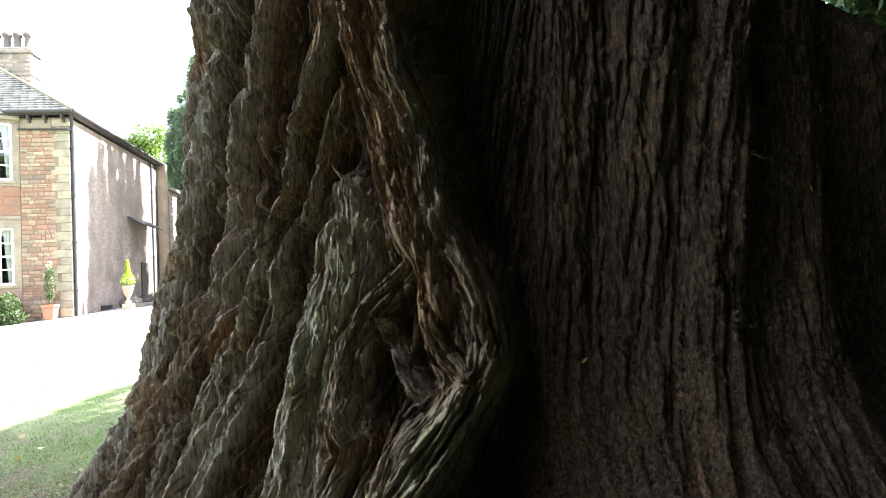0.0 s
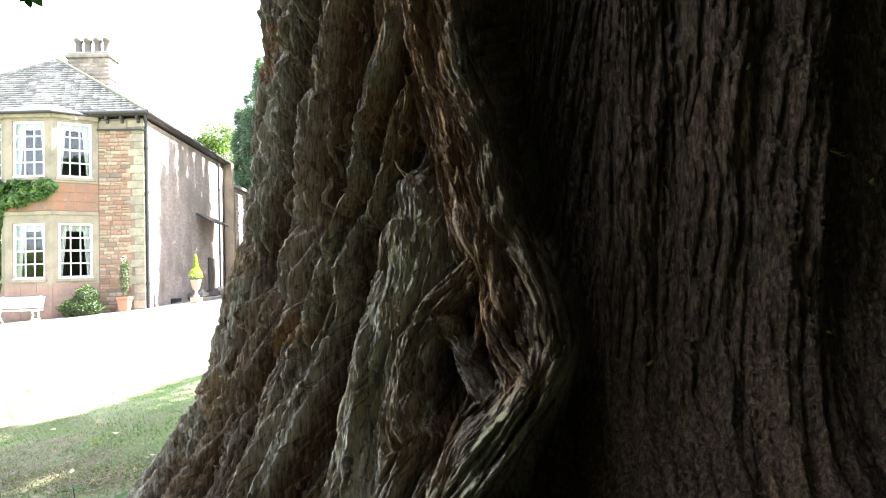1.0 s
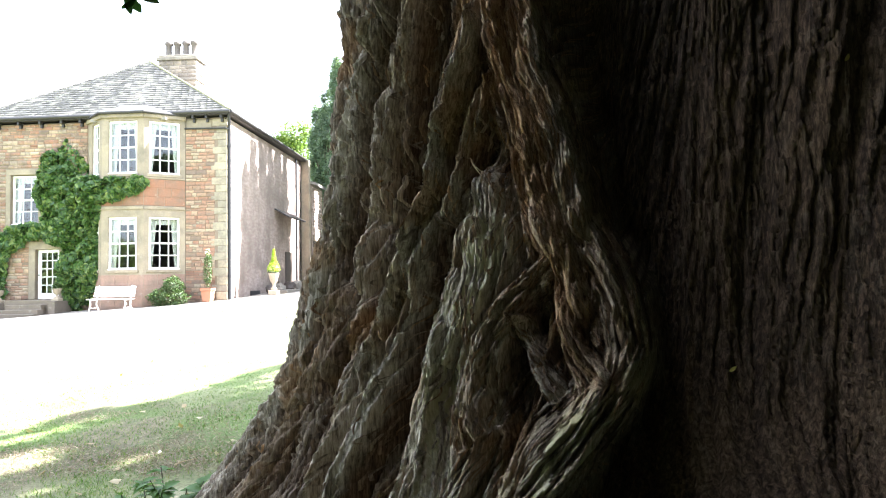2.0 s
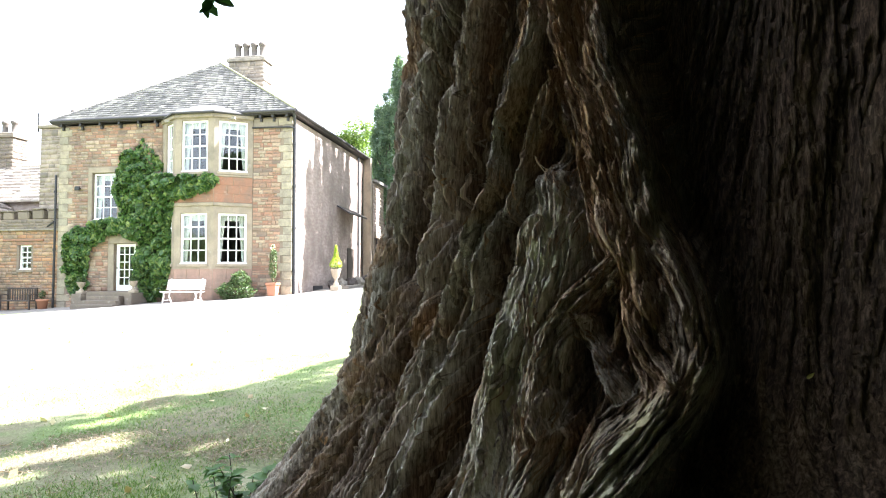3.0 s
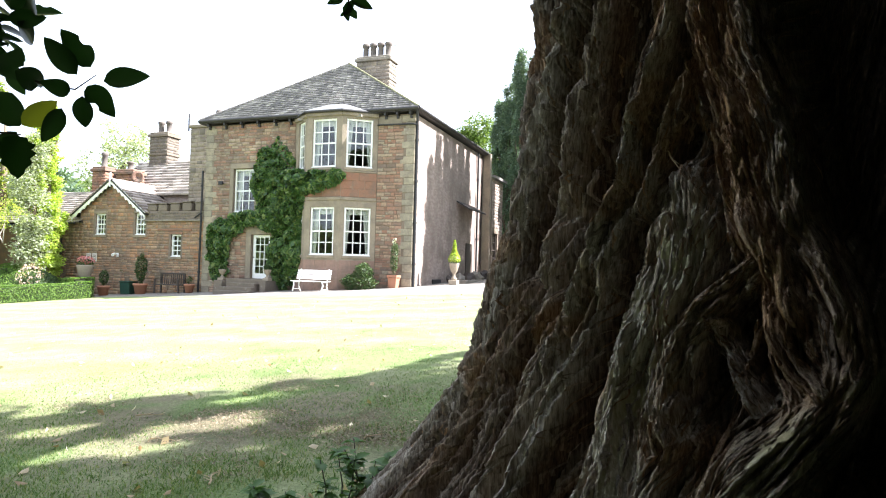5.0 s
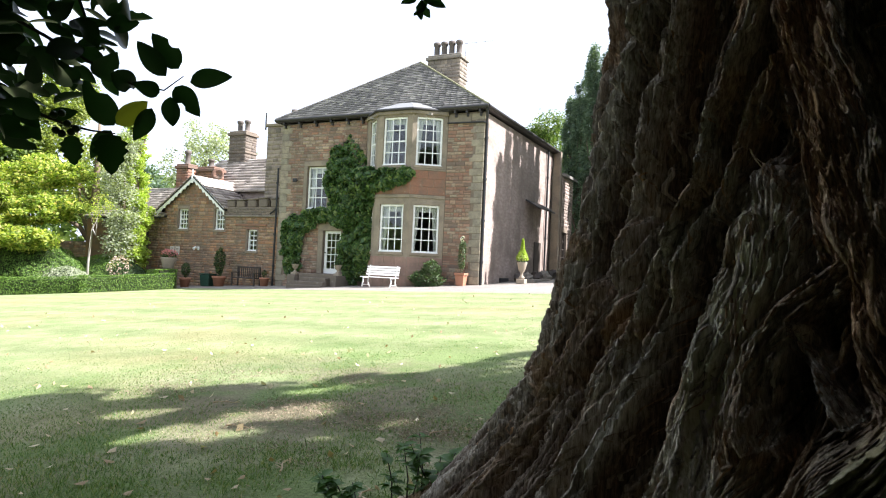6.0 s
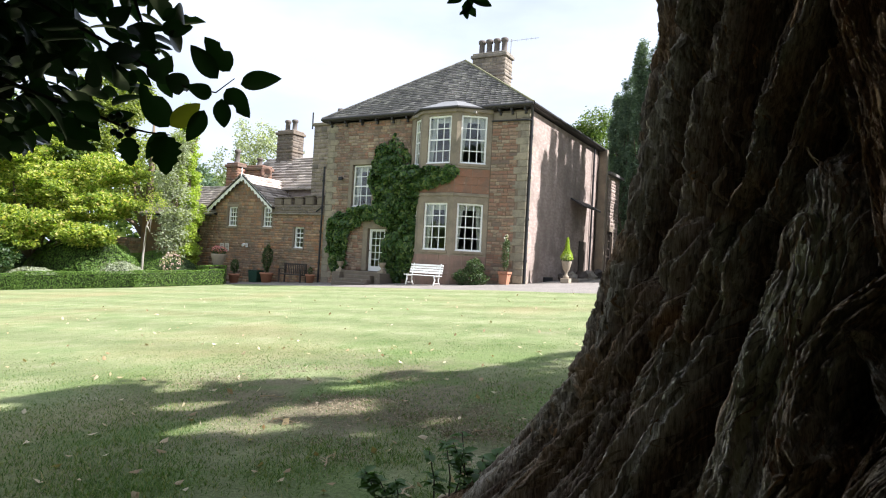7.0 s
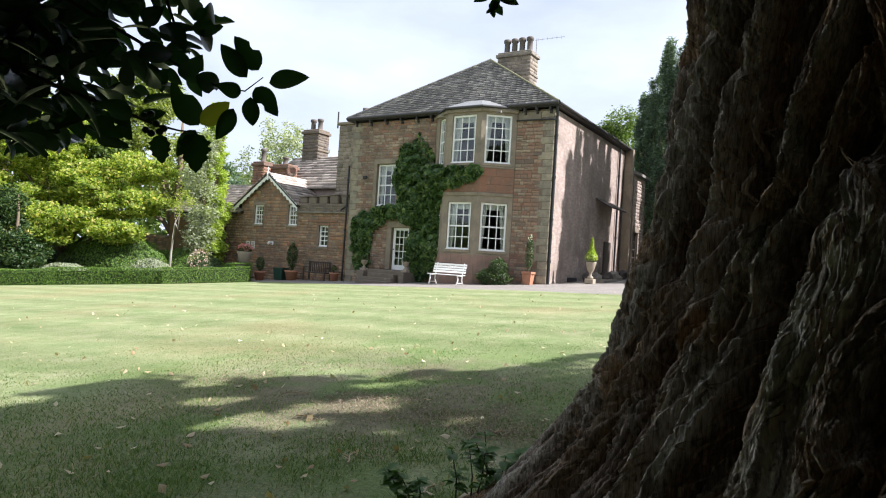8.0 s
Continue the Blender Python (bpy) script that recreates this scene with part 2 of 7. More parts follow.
def leaf_mat(name, stops, through_=0.35, rough=0.5, spec=0.4):
    """Leaves: tone varies leaf by leaf, and some light passes through."""
    m = mat(name, rough, 0, (0.1, 0.2, 0.05), spec)
    c = ramp(m, island(m), stops)
    base(m, c)
    t, mix_ = node(m, "BsdfTranslucent"), node(m, "MixShader", Fac=through_)
    warm = mixed(m, 1.0, c, (1.25, 1.35, 0.6), "MULTIPLY")
    link(m, warm, t.inputs["Color"])
    link(m, m.node_tree.nodes["Principled BSDF"].outputs["BSDF"], mix_.inputs[1])
    link(m, t.outputs["BSDF"], mix_.inputs[2])
    link(m, mix_.outputs["Shader"], m.node_tree.nodes["Material Output"].inputs["Surface"])
    return m


m_ivy = leaf_mat("ivy_leaf", [(0.0, (0.022, 0.058, 0.016)), (0.4, (0.05, 0.11, 0.026)), (0.75, (0.10, 0.175, 0.042)), (1.0, (0.20, 0.25, 0.075))], 0.3, 0.36)
m_bush = leaf_mat("bush_leaf", [(0.0, (0.03, 0.06, 0.02)), (0.6, (0.06, 0.10, 0.03)), (1.0, (0.09, 0.13, 0.04))], 0.25)
m_maple = leaf_mat("maple_leaf", [(0.0, (0.085, 0.15, 0.025)), (0.35, (0.24, 0.325, 0.055)), (0.7, (0.44, 0.485, 0.11)), (0.93, (0.58, 0.57, 0.17)), (1.0, (0.60, 0.44, 0.18))], 0.58)
m_golden = leaf_mat("golden_conifer_leaf", [(0.0, (0.26, 0.36, 0.05)), (1.0, (0.50, 0.57, 0.14))], 0.55)
m_silver = leaf_mat("silver_leaf", [(0.0, (0.25, 0.28, 0.19)), (1.0, (0.47, 0.50, 0.38))], 0.45)
m_lime = leaf_mat("lime_green_leaf", [(0.0, (0.12, 0.165, 0.04)), (0.6, (0.25, 0.30, 0.07)), (1.0, (0.38, 0.40, 0.13))], 0.5)
m_oak = leaf_mat("broad_leaf", [(0.0, (0.06, 0.11, 0.025)), (0.6, (0.13, 0.19, 0.045)), (1.0, (0.22, 0.28, 0.08))], 0.45)
m_cypress = leaf_mat("cypress_leaf", [(0.0, (0.075, 0.125, 0.075)), (0.6, (0.14, 0.20, 0.13)), (1.0, (0.22, 0.28, 0.19))], 0.35)
m_yew = leaf_mat("yew_leaf", [(0.0, (0.02, 0.05, 0.015)), (0.7, (0.04, 0.08, 0.02)), (1.0, (0.09, 0.12, 0.03))], 0.25)
m_hedge = leaf_mat("hedge_leaf", [(0.0, (0.045, 0.105, 0.014)), (0.6, (0.115, 0.21, 0.030)), (1.0, (0.23, 0.34, 0.07))], 0.3)
m_flower_pink = leaf_mat("pink_petal", [(0.0, (0.6, 0.16, 0.22)), (1.0, (0.75, 0.35, 0.4))], 0.4)
m_flower_white = leaf_mat("white_petal", [(0.0, (0.7, 0.7, 0.62)), (1.0, (0.85, 0.82, 0.78))], 0.4)
m_flower_rose = leaf_mat("rose_petal", [(0.0, (0.62, 0.40, 0.38)), (1.0, (0.75, 0.6, 0.55))], 0.4)
m_grass = leaf_mat("grass_blade", [(0.0, (0.055, 0.125, 0.020)), (0.55, (0.11, 0.19, 0.038)), (0.85, (0.20, 0.25, 0.075)), (1.0, (0.34, 0.30, 0.16))], 0.35)
m_needle = leaf_mat("brown_needle", [(0.0, (0.17, 0.13, 0.085)), (0.6, (0.27, 0.21, 0.14)), (1.0, (0.38, 0.31, 0.21))], 0.15)
m_litter = leaf_mat("fallen_leaf", [(0.0, (0.30, 0.20, 0.10)), (0.5, (0.48, 0.37, 0.22)), (1.0, (0.64, 0.56, 0.40))], 0.2)
m_holly = leaf_mat("holly_leaf", [(0.0, (0.018, 0.05, 0.018)), (0.8, (0.03, 0.075, 0.02)), (1.0, (0.05, 0.09, 0.02))], 0.22, 0.28, 0.5)
m_seedling = leaf_mat("young_holly_leaf", [(0.0, (0.06, 0.135, 0.028)), (1.0, (0.11, 0.205, 0.045))], 0.35, 0.5, 0.3)
m_caught = leaf_mat("yellow_dry_leaf", [(0.0, (0.55, 0.45, 0.12)), (1.0, (0.70, 0.60, 0.25))], 0.3)
m_holly_yellow = leaf_mat("yellowing_holly_leaf", [(0.0, (0.25, 0.26, 0.03)), (1.0, (0.30, 0.28, 0.04))], 0.5, 0.35)
m_twig = plain("twig", (0.06, 0.05, 0.035), 0.8, 0, 0.4, 30)
m_trunk = plain("grey_brown_bark", (0.17, 0.13, 0.09), 0.95, 0, 0.6, 9, 0.8)
m_birch = plain("pale_birch_bark", (0.36, 0.33, 0.28), 0.8, 0, 0.6, 5, 0.4)

# lawn: worn and mown turf
m_lawn = mat("lawn_turf", 0.95, 0, (0.1, 0.16, 0.04), 0.15)
_v = where(m_lawn)
_big, _mid, _fine = noise_of(m_lawn, _v, 0.22, 5), noise_of(m_lawn, _v, 1.7, 6, 0.65), noise_of(m_lawn, _v, 45, 5, 0.7)
_c = ramp(m_lawn, _mid, [(0.3, (0.155, 0.208, 0.078)), (0.55, (0.238, 0.268, 0.128)), (0.75, (0.32, 0.318, 0.19))])
_c = mixed(m_lawn, ramp(m_lawn, _big, [(0.52, (0, 0, 0)), (0.68, (0.6, 0.6, 0.6))]), _c, (0.30, 0.25, 0.13))
# worn and littered under the tree
_d = node(m_lawn, "VectorMath")
_d.operation = "DISTANCE"
link(m_lawn, node(m_lawn, "TexCoord").outputs["Object"], _d.inputs[0])
_d.inputs[1].default_value = (7.3, -21.0, -0.5)
_worn = mixed(m_lawn, 1.0, ramp(m_lawn, noise_of(m_lawn, _v, 0.75, 6, 0.62), [(0.38, (0, 0, 0)), (0.52, (1, 1, 1))]), ramp(m_lawn, node(m_lawn, "MapRange", To_Max=0.0).outputs["Result"], [(0, (0, 0, 0)), (1, (1, 1, 1))]), "MULTIPLY")
_mr = [x for x in m_lawn.node_tree.nodes if x.type == "MAP_RANGE"][0]
_mr.inputs["From Min"].default_value, _mr.inputs["From Max"].default_value = 0.8, 3.0
_mr.inputs["To Min"].default_value, _mr.inputs["To Max"].default_value = 0.8, 0.0
link(m_lawn, _d.outputs["Value"], _mr.inputs["Value"])
_c = mixed(m_lawn, _worn, _c, ramp(m_lawn, noise_of(m_lawn, _v, 9, 6, 0.7), [(0.35, (0.12, 0.10, 0.07)), (0.65, (0.23, 0.185, 0.125))]))
_near = node(m_lawn, "MapRange", From_Min=2.6, From_Max=4.6, To_Min=0.65, To_Max=0.0)
link(m_lawn, _d.outputs["Value"], _near.inputs["Value"])
_lush = mixed(m_lawn, 1.0, ramp(m_lawn, noise_of(m_lawn, where(m_lawn, (1.2, 0.8, 1)), 1.1, 4, 0.55), [(0.47, (0, 0, 0)), (0.58, (1, 1, 1))]), _near.outputs["Result"], "MULTIPLY")
_c = mixed(m_lawn, _lush, _c, (0.125, 0.195, 0.055))
_wave = node(m_lawn, "TexWave", Scale=0.16, Distortion=1.2, Detail=2.0)
_wave.bands_direction = "Y"
link(m_lawn, _v, _wave.inputs["Vector"])
_c = mixed(m_lawn, 0.13, _c, _wave.outputs["Color"], "SOFT_LIGHT")
_c = mixed(m_lawn, 0.55, _c, ramp(m_lawn, _fine, [(0.3, (0.18, 0.18, 0.18)), (0.72, (0.85, 0.85, 0.85))]), "OVERLAY")
base(m_lawn, _c)
bumped(m_lawn, _fine, 0.9, 0.03)

m_gravel = mat("gravel", 0.95, 0, (0.4, 0.35, 0.3), 0.2)
_v = where(m_gravel)
_vo = node(m_gravel, "TexVoronoi", Scale=38.0)
link(m_gravel, _v, _vo.inputs["Vector"])
_c = mixed(m_gravel, 0.5, ramp(m_gravel, _vo.outputs["Color"], [(0.0, (0.15, 0.135, 0.12)), (1.0, (0.37, 0.335, 0.295))]), ramp(m_gravel, noise_of(m_gravel, _v, 0.8, 5), [(0.3, (0.19, 0.17, 0.15)), (0.7, (0.31, 0.28, 0.245))]))
base(m_gravel, _c)
bumped(m_gravel, _vo.outputs["Distance"], 0.8, 0.02)

# bark of the great tree: red-brown fibre, greyed and greened where it is weathered, tan where it is shaggy, paler on
# its lit side for the light
def bark_mat(name, varied):
    m = mat(name, 0.92, 0, (0.2, 0.12, 0.08), 0.25)
    fib, blot = noise_of(m, where(m, (1, 1, 0.16)), 100, 8, 0.7, 0.4), noise_of(m, where(m), 4.5, 6, 0.6)
    w, t = node(m, "Attribute"), node(m, "Attribute")
    w.attribute_name, t.attribute_name = "weather_light", "tan"
    # brown kept dark for the shaded side, which gets little grey or tan
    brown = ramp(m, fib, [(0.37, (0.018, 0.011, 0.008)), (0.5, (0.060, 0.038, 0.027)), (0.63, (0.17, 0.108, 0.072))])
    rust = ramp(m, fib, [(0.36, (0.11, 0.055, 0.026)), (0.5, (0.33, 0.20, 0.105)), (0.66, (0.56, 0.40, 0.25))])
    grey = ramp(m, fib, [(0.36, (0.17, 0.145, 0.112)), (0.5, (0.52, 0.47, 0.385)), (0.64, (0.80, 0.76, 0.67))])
    moss = node(m, "Attribute")
    moss.attribute_name = "moss"
    mossy = mixed(m, 1.0, ramp(m, blot, [(0.40, (0.25, 0.25, 0.25)), (0.58, (0.9, 0.9, 0.9))]), moss.outputs["Fac"], "MULTIPLY")
    green = mixed(m, mossy, grey, (0.46, 0.43, 0.23))
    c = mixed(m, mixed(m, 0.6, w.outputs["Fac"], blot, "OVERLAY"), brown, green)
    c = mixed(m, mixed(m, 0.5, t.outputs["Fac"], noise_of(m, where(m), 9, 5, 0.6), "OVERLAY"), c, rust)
    if varied:
        c = mixed(m, 0.55, c, ramp(m, island(m), [(0.0, (0.22, 0.2, 0.19)), (0.5, (0.5, 0.5, 0.5)), (0.8, (0.68, 0.64, 0.58)), (1.0, (0.9, 0.88, 0.85))]), "OVERLAY")
    base(m, c)
    bumped(m, fib, 1.0, 0.014)
    return m


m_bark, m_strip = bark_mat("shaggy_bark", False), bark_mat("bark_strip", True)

# ---- ground ----
def ground_sheet():
    xs = np.concatenate([-np.geomspace(1500, 45, 14), np.arange(-42, 42.1, 1.0), np.geomspace(45, 1500, 14)])
    ys = xs.copy()
    verts = [(x, y, gz(x, y)) for y in ys for x in xs]
    n = len(xs)
    faces = [(j * n + i, j * n + i + 1, (j + 1) * n + i + 1, (j + 1) * n + i) for j in range(n - 1) for i in range(n - 1)]
    tagged(part_of_mesh("ground", arrays("ground", verts, faces, m_lawn, True), m_lawn), "mown green lawn with dry worn patches", "lawn", kind="structure")


def gravel_drive():
    """The gravel along the front of the house and round its side."""
    xs, rows = np.arange(-34, 12.1, 1.0), 30
    verts, faces = [], []
    for i, x in enumerate(xs):
        y0 = -4.7 - 0.16 * x + 0.15 * math.sin(x * 1.3) - 0.1 * max(0, x - 3)
        for j in range(rows):
            y = y0 + (24.0 - y0) * (j / (rows - 1)) ** 1.4
            verts.append((x, y, gz(x, y) + (0.012 if j else -0.01)))
    for i in range(len(xs) - 1):
        for j in range(rows - 1):
            a = i * rows + j
            faces.append((a, a + rows, a + rows + 1, a + 1))
    tagged(part_of_mesh("gravel_drive", arrays("gravel", verts, faces, m_gravel, True), m_gravel), "pale pinkish gravel drive in front of the house", "gravel drive", kind="structure")


ground_sheet()
gravel_drive()

# ---- the great tree ----
TREE = Vector((11.487, -22.593, 0.0))


def along(theta, z, line, lie=False):
    """Shortest distance on the bark, in metres, to a line of (degrees, height); with lie also the
    distance across and along the line, and its slope in degrees a metre."""
    s = np.radians(theta) * 1.55
    best = np.full(theta.shape, 9.0)
    across, arc, slope, run = np.zeros(theta.shape), np.zeros(theta.shape), np.zeros(theta.shape), 0.0
    for (t0, z0), (t1, z1) in zip(line, line[1:]):
        a, b = np.array((math.radians(t0) * 1.55, z0)), np.array((math.radians(t1) * 1.55, z1))
        d = b - a
        length = math.hypot(*d)
        k = np.clip(((s - a[0]) * d[0] + (z - a[1]) * d[1]) / (d @ d), 0, 1)
        dist = np.hypot(s - a[0] - k * d[0], z - a[1] - k * d[1])
        if lie:
            near = dist < best
            across = np.where(near, ((s - a[0]) * d[1] - (z - a[1]) * d[0]) / length, across)
            arc = np.where(near, run + k * length, arc)
            slope = np.where(near, (t1 - t0) / (z1 - z0), slope)
            run += length
        best = np.minimum(best, dist)
    return (best, across, arc, slope) if lie else best


def ease(x, a, b):
    t = np.clip((x - a) / (b - a), 0, 1)
    return t * t * (3 - 2 * t)


# ---- its strands and hollows ----
STRANDS, HOLLOWS = [], []


def run_out(line):
    """Lets a line that reaches the foot of the trunk run into the ground, and one from above come from farther up."""
    if line[-1][1] < 0.22:
        line = line + [(line[-1][0] - 2.0, -0.5)]
    if line[0][1] > 1.55:
        line = [(line[0][0] * 1.15 + 8.0, 2.6)] + line
    return line


def strand(line, half_width, height, grey, rusty, flat=0.0):
    """A strand or root: its line on the bark (degrees round, height), how far it stands out, how grey or rusty it is."""
    STRANDS.append((run_out(line), half_width, height, grey, rusty, flat))


def hollow(line, half_width, depth):
    HOLLOWS.append((run_out(line), half_width, depth))


# the great shaggy strand and its far flank
strand([(-30.3, 1.63), (-29.4, 1.50), (-28.1, 1.35), (-27.1, 1.25), (-25.3, 1.13), (-24.4, 1.01), (-23.3, 0.89), (-22.0, 0.80), (-21.0, 0.72), (-20.2, 0.64), (-19.5, 0.56), (-18.5, 0.49), (-16.9, 0.44)], 0.062, 0.13, 0.3, 0.95, 0.3)
strand([(-26.9, 1.61), (-25.8, 1.47), (-24.4, 1.29), (-22.8, 1.17), (-21.4, 1.06), (-20.6, 0.93), (-19.6, 0.81), (-17.6, 0.71), (-16.3, 0.61), (-15.8, 0.51), (-16.1, 0.46)], 0.055, 0.12, 0.6, 0.5, 0.4)
# the greenish root that turns under it
strand([(-15.8, 0.46), (-16.9, 0.40), (-18.6, 0.33), (-20.2, 0.27), (-21.8, 0.20), (-23.1, 0.14)], 0.058, 0.16, 1.0, 0.0, 0.5)
strand([(-19.8, 0.35), (-21.7, 0.30), (-22.6, 0.24), (-23.1, 0.18)], 0.04, 0.08, 0.7, 0.0, 0.3)
# pale crests that sweep down to the spreading foot
strand([(-32.0, 1.62), (-32.4, 1.43), (-33.5, 1.33), (-34.5, 1.22), (-36.6, 1.14), (-37.3, 0.98), (-38.8, 0.89), (-40.2, 0.80), (-41.4, 0.72), (-42.3, 0.63), (-43.4, 0.54), (-44.3, 0.45), (-44.8, 0.37), (-44.9, 0.32), (-45.1, 0.26), (-45.7, 0.18), (-46.3, 0.10), (-46.9, 0.02)], 0.026, 0.115, 1.0, 0.0)
strand([(-27.6, 1.49), (-28.1, 1.35), (-31.4, 1.28), (-32.7, 1.18), (-33.9, 1.09), (-34.5, 0.97), (-36.0, 0.89), (-37.6, 0.82), (-38.9, 0.73), (-40.0, 0.62), (-40.8, 0.53), (-41.0, 0.45), (-41.1, 0.34), (-41.6, 0.23), (-42.7, 0.10)], 0.028, 0.085, 0.8, 0.0)
# the broad greenish slab and its pale edge
SLAB = [(-30.0, 0.80), (-30.2, 0.72), (-30.8, 0.62), (-31.2, 0.53), (-32.1, 0.42), (-32.1, 0.31), (-31.6, 0.21), (-31.2, 0.11)]
strand(SLAB, 0.075, 0.08, 1.0, 0.0, 0.9)
strand([(-30.3, 0.93), (-29.7, 0.86), (-29.9, 0.78)], 0.055, 0.06, 0.8, 0.0, 0.5)
strand([(-33.2, 0.55), (-33.5, 0.48), (-32.9, 0.36), (-32.5, 0.26), (-32.0, 0.16), (-31.8, 0.12)], 0.022, 0.10, 1.0, 0.0, 0.4)
# folds round the triangular recess, with a splinter in it
strand([(-22.0, 0.72), (-24.0, 0.67), (-26.3, 0.61), (-27.8, 0.54), (-28.5, 0.46), (-28.6, 0.40), (-28.3, 0.32), (-27.5, 0.27)], 0.042, 0.12, 0.45, 0.45, 0.3)
strand([(-25.6, 0.57), (-25.1, 0.52), (-23.3, 0.45), (-21.4, 0.38)], 0.02, 0.06, 0.9, 0.0, 0.3)
strand([(-27.1, 0.27), (-27.9, 0.21), (-28.8, 0.13)], 0.032, 0.09, 0.9, 0.0, 0.3)
strand([(-26.9, 0.35), (-26.4, 0.27), (-26.2, 0.15)], 0.02, 0.07, 0.8, 0.0)
hollow([(-42.1, 1.75), (-44.0, 1.47), (-45.7, 1.28), (-46.9, 1.08), (-47.9, 0.93)], 0.07, 0.105)
hollow([(-35.8, 0.83), (-37.4, 0.69), (-38.8, 0.57)], 0.03, 0.070)
hollow([(-23.6, 0.65), (-24.7, 0.52), (-26.4, 0.38), (-26.0, 0.25), (-25.6, 0.18)], 0.042, 0.056)
hollow([(-21.9, 0.58), (-21.9, 0.46), (-20.7, 0.39)], 0.028, 0.070)
hollow([(-39.3, 0.60), (-39.4, 0.45), (-39.3, 0.29), (-39.1, 0.15), (-38.9, 0.08)], 0.035, 0.084)
hollow([(-43.4, 0.47), (-44.0, 0.30), (-44.6, 0.21), (-45.2, 0.12)], 0.022, 0.056)
hollow([(-48.5, 0.89), (-47.8, 0.74), (-47.3, 0.63)], 0.025, 0.056)
hollow([(-31.1, 0.50), (-31.4, 0.38), (-30.7, 0.25), (-30.1, 0.15)], 0.020, 0.035)
# plates on the lit side
strand([(-43.8, 1.74), (-46.5, 1.5), (-48.3, 1.3), (-49.3, 1.1), (-49.6, 0.95), (-49.2, 0.8), (-48.3, 0.65), (-47.4, 0.5), (-46.9, 0.38), (-46.7, 0.25), (-46.2, 0.1)], 0.032, 0.085, 0.9, 0.25)
strand([(-47, 2.0), (-49, 1.77), (-52, 1.57), (-55, 1.4), (-57, 1.2), (-58, 1.0), (-59, 0.85), (-60, 0.7), (-60.5, 0.55), (-61.2, 0.42), (-63, 0.3), (-66, 0.15), (-68, 0.0)], 0.036, 0.10, 0.9, 0.0)
strand([(-59.5, 1.9), (-63, 1.5), (-66, 1.0), (-70, 0.5), (-75, 0.1), (-80, -0.4)], 0.06, 0.075, 0.3, 0.0, 0.2)
strand([(-55.5, 0.62), (-56, 0.42), (-57.5, 0.2), (-59, 0.0)], 0.03, 0.06, 0.3, 0.5, 0.4)
hollow([(-53, 1.2), (-54, 0.95), (-54.5, 0.77), (-53.6, 0.6), (-52.6, 0.45), (-52, 0.3), (-52, 0.1)], 0.03, 0.075)
hollow([(-62.5, 0.9), (-64, 0.6), (-66, 0.35), (-70, 0.1)], 0.03, 0.07)
# broad ribs on the shaded side, and the burr beside them
strand([(9.5, 1.6), (5.6, 0.79), (-1.0, 0.1), (-3, -0.4)], 0.12, 0.08, 0.0, 0.15, 0.4)
strand([(-1.0, 1.6), (-4.0, 0.96), (-7.1, 0.15), (-9, -0.4)], 0.09, 0.06, 0.0, 0.2, 0.4)
strand([(22, 1.6), (15.8, 0.95), (6.5, 0.1), (4, -0.4)], 0.12, 0.10, 0.0, 0.1, 0.4)
strand([(36, 1.6), (30, 0.9), (20, 0.1)], 0.12, 0.10, 0.0, 0.1, 0.4)
strand([(47, 1.45), (49, 1.05), (52, 0.6), (55, 0.0)], 0.15, 0.26, 0.0, 0.1, 0.3)


def columns(u, v, width, length, seed):
    """Long fibrous ribs: for each shingle on a rib a random height, a sideways tilt, the nearness of its
    edge and how far up the shingle it is."""
    a = u / width + 0.5 * (vnoise(u / (3 * width), v / (length * 0.7), 0, seed) - 0.5)
    i = np.floor(a).astype(np.int64)
    fu = a - i
    k = v / length * (0.7 + 0.6 * hashed(i, 0 * i, 0 * i, seed)) + 7 * hashed(i, 0 * i + 1, 0 * i, seed)
    j = np.floor(k).astype(np.int64)
    return hashed(i, j, 0 * i + 2, seed), (fu - 0.5) * (1.6 * hashed(i, 0 * i, 0 * i + 3, seed) - 0.5), np.minimum(fu, 1 - fu), k - j


def crests(u, v, width, length, seed):
    """Sharp crinkled crests that run along v, join and part; 0 in the furrows to 1 on the crests."""
    n = vnoise(u / width + 0.7 * (vnoise(u / width / 2.3, v / length * 1.7, 0, seed + 50) - 0.5), v / length, 0, seed)
    return (1 - np.abs(2 * n - 1)) ** 1.4


def fissures(u, v, width, length, seed):
    """Narrow cracks that run along v; 1 in a crack, 0 away from it."""
    n = vnoise(u / width + 0.6 * (vnoise(u / width / 2.0, v / length * 2.0, 0, seed + 50) - 0.5), v / length, 0, seed)
    return np.exp(-(np.abs(2 * n - 1) / 0.13) ** 2)


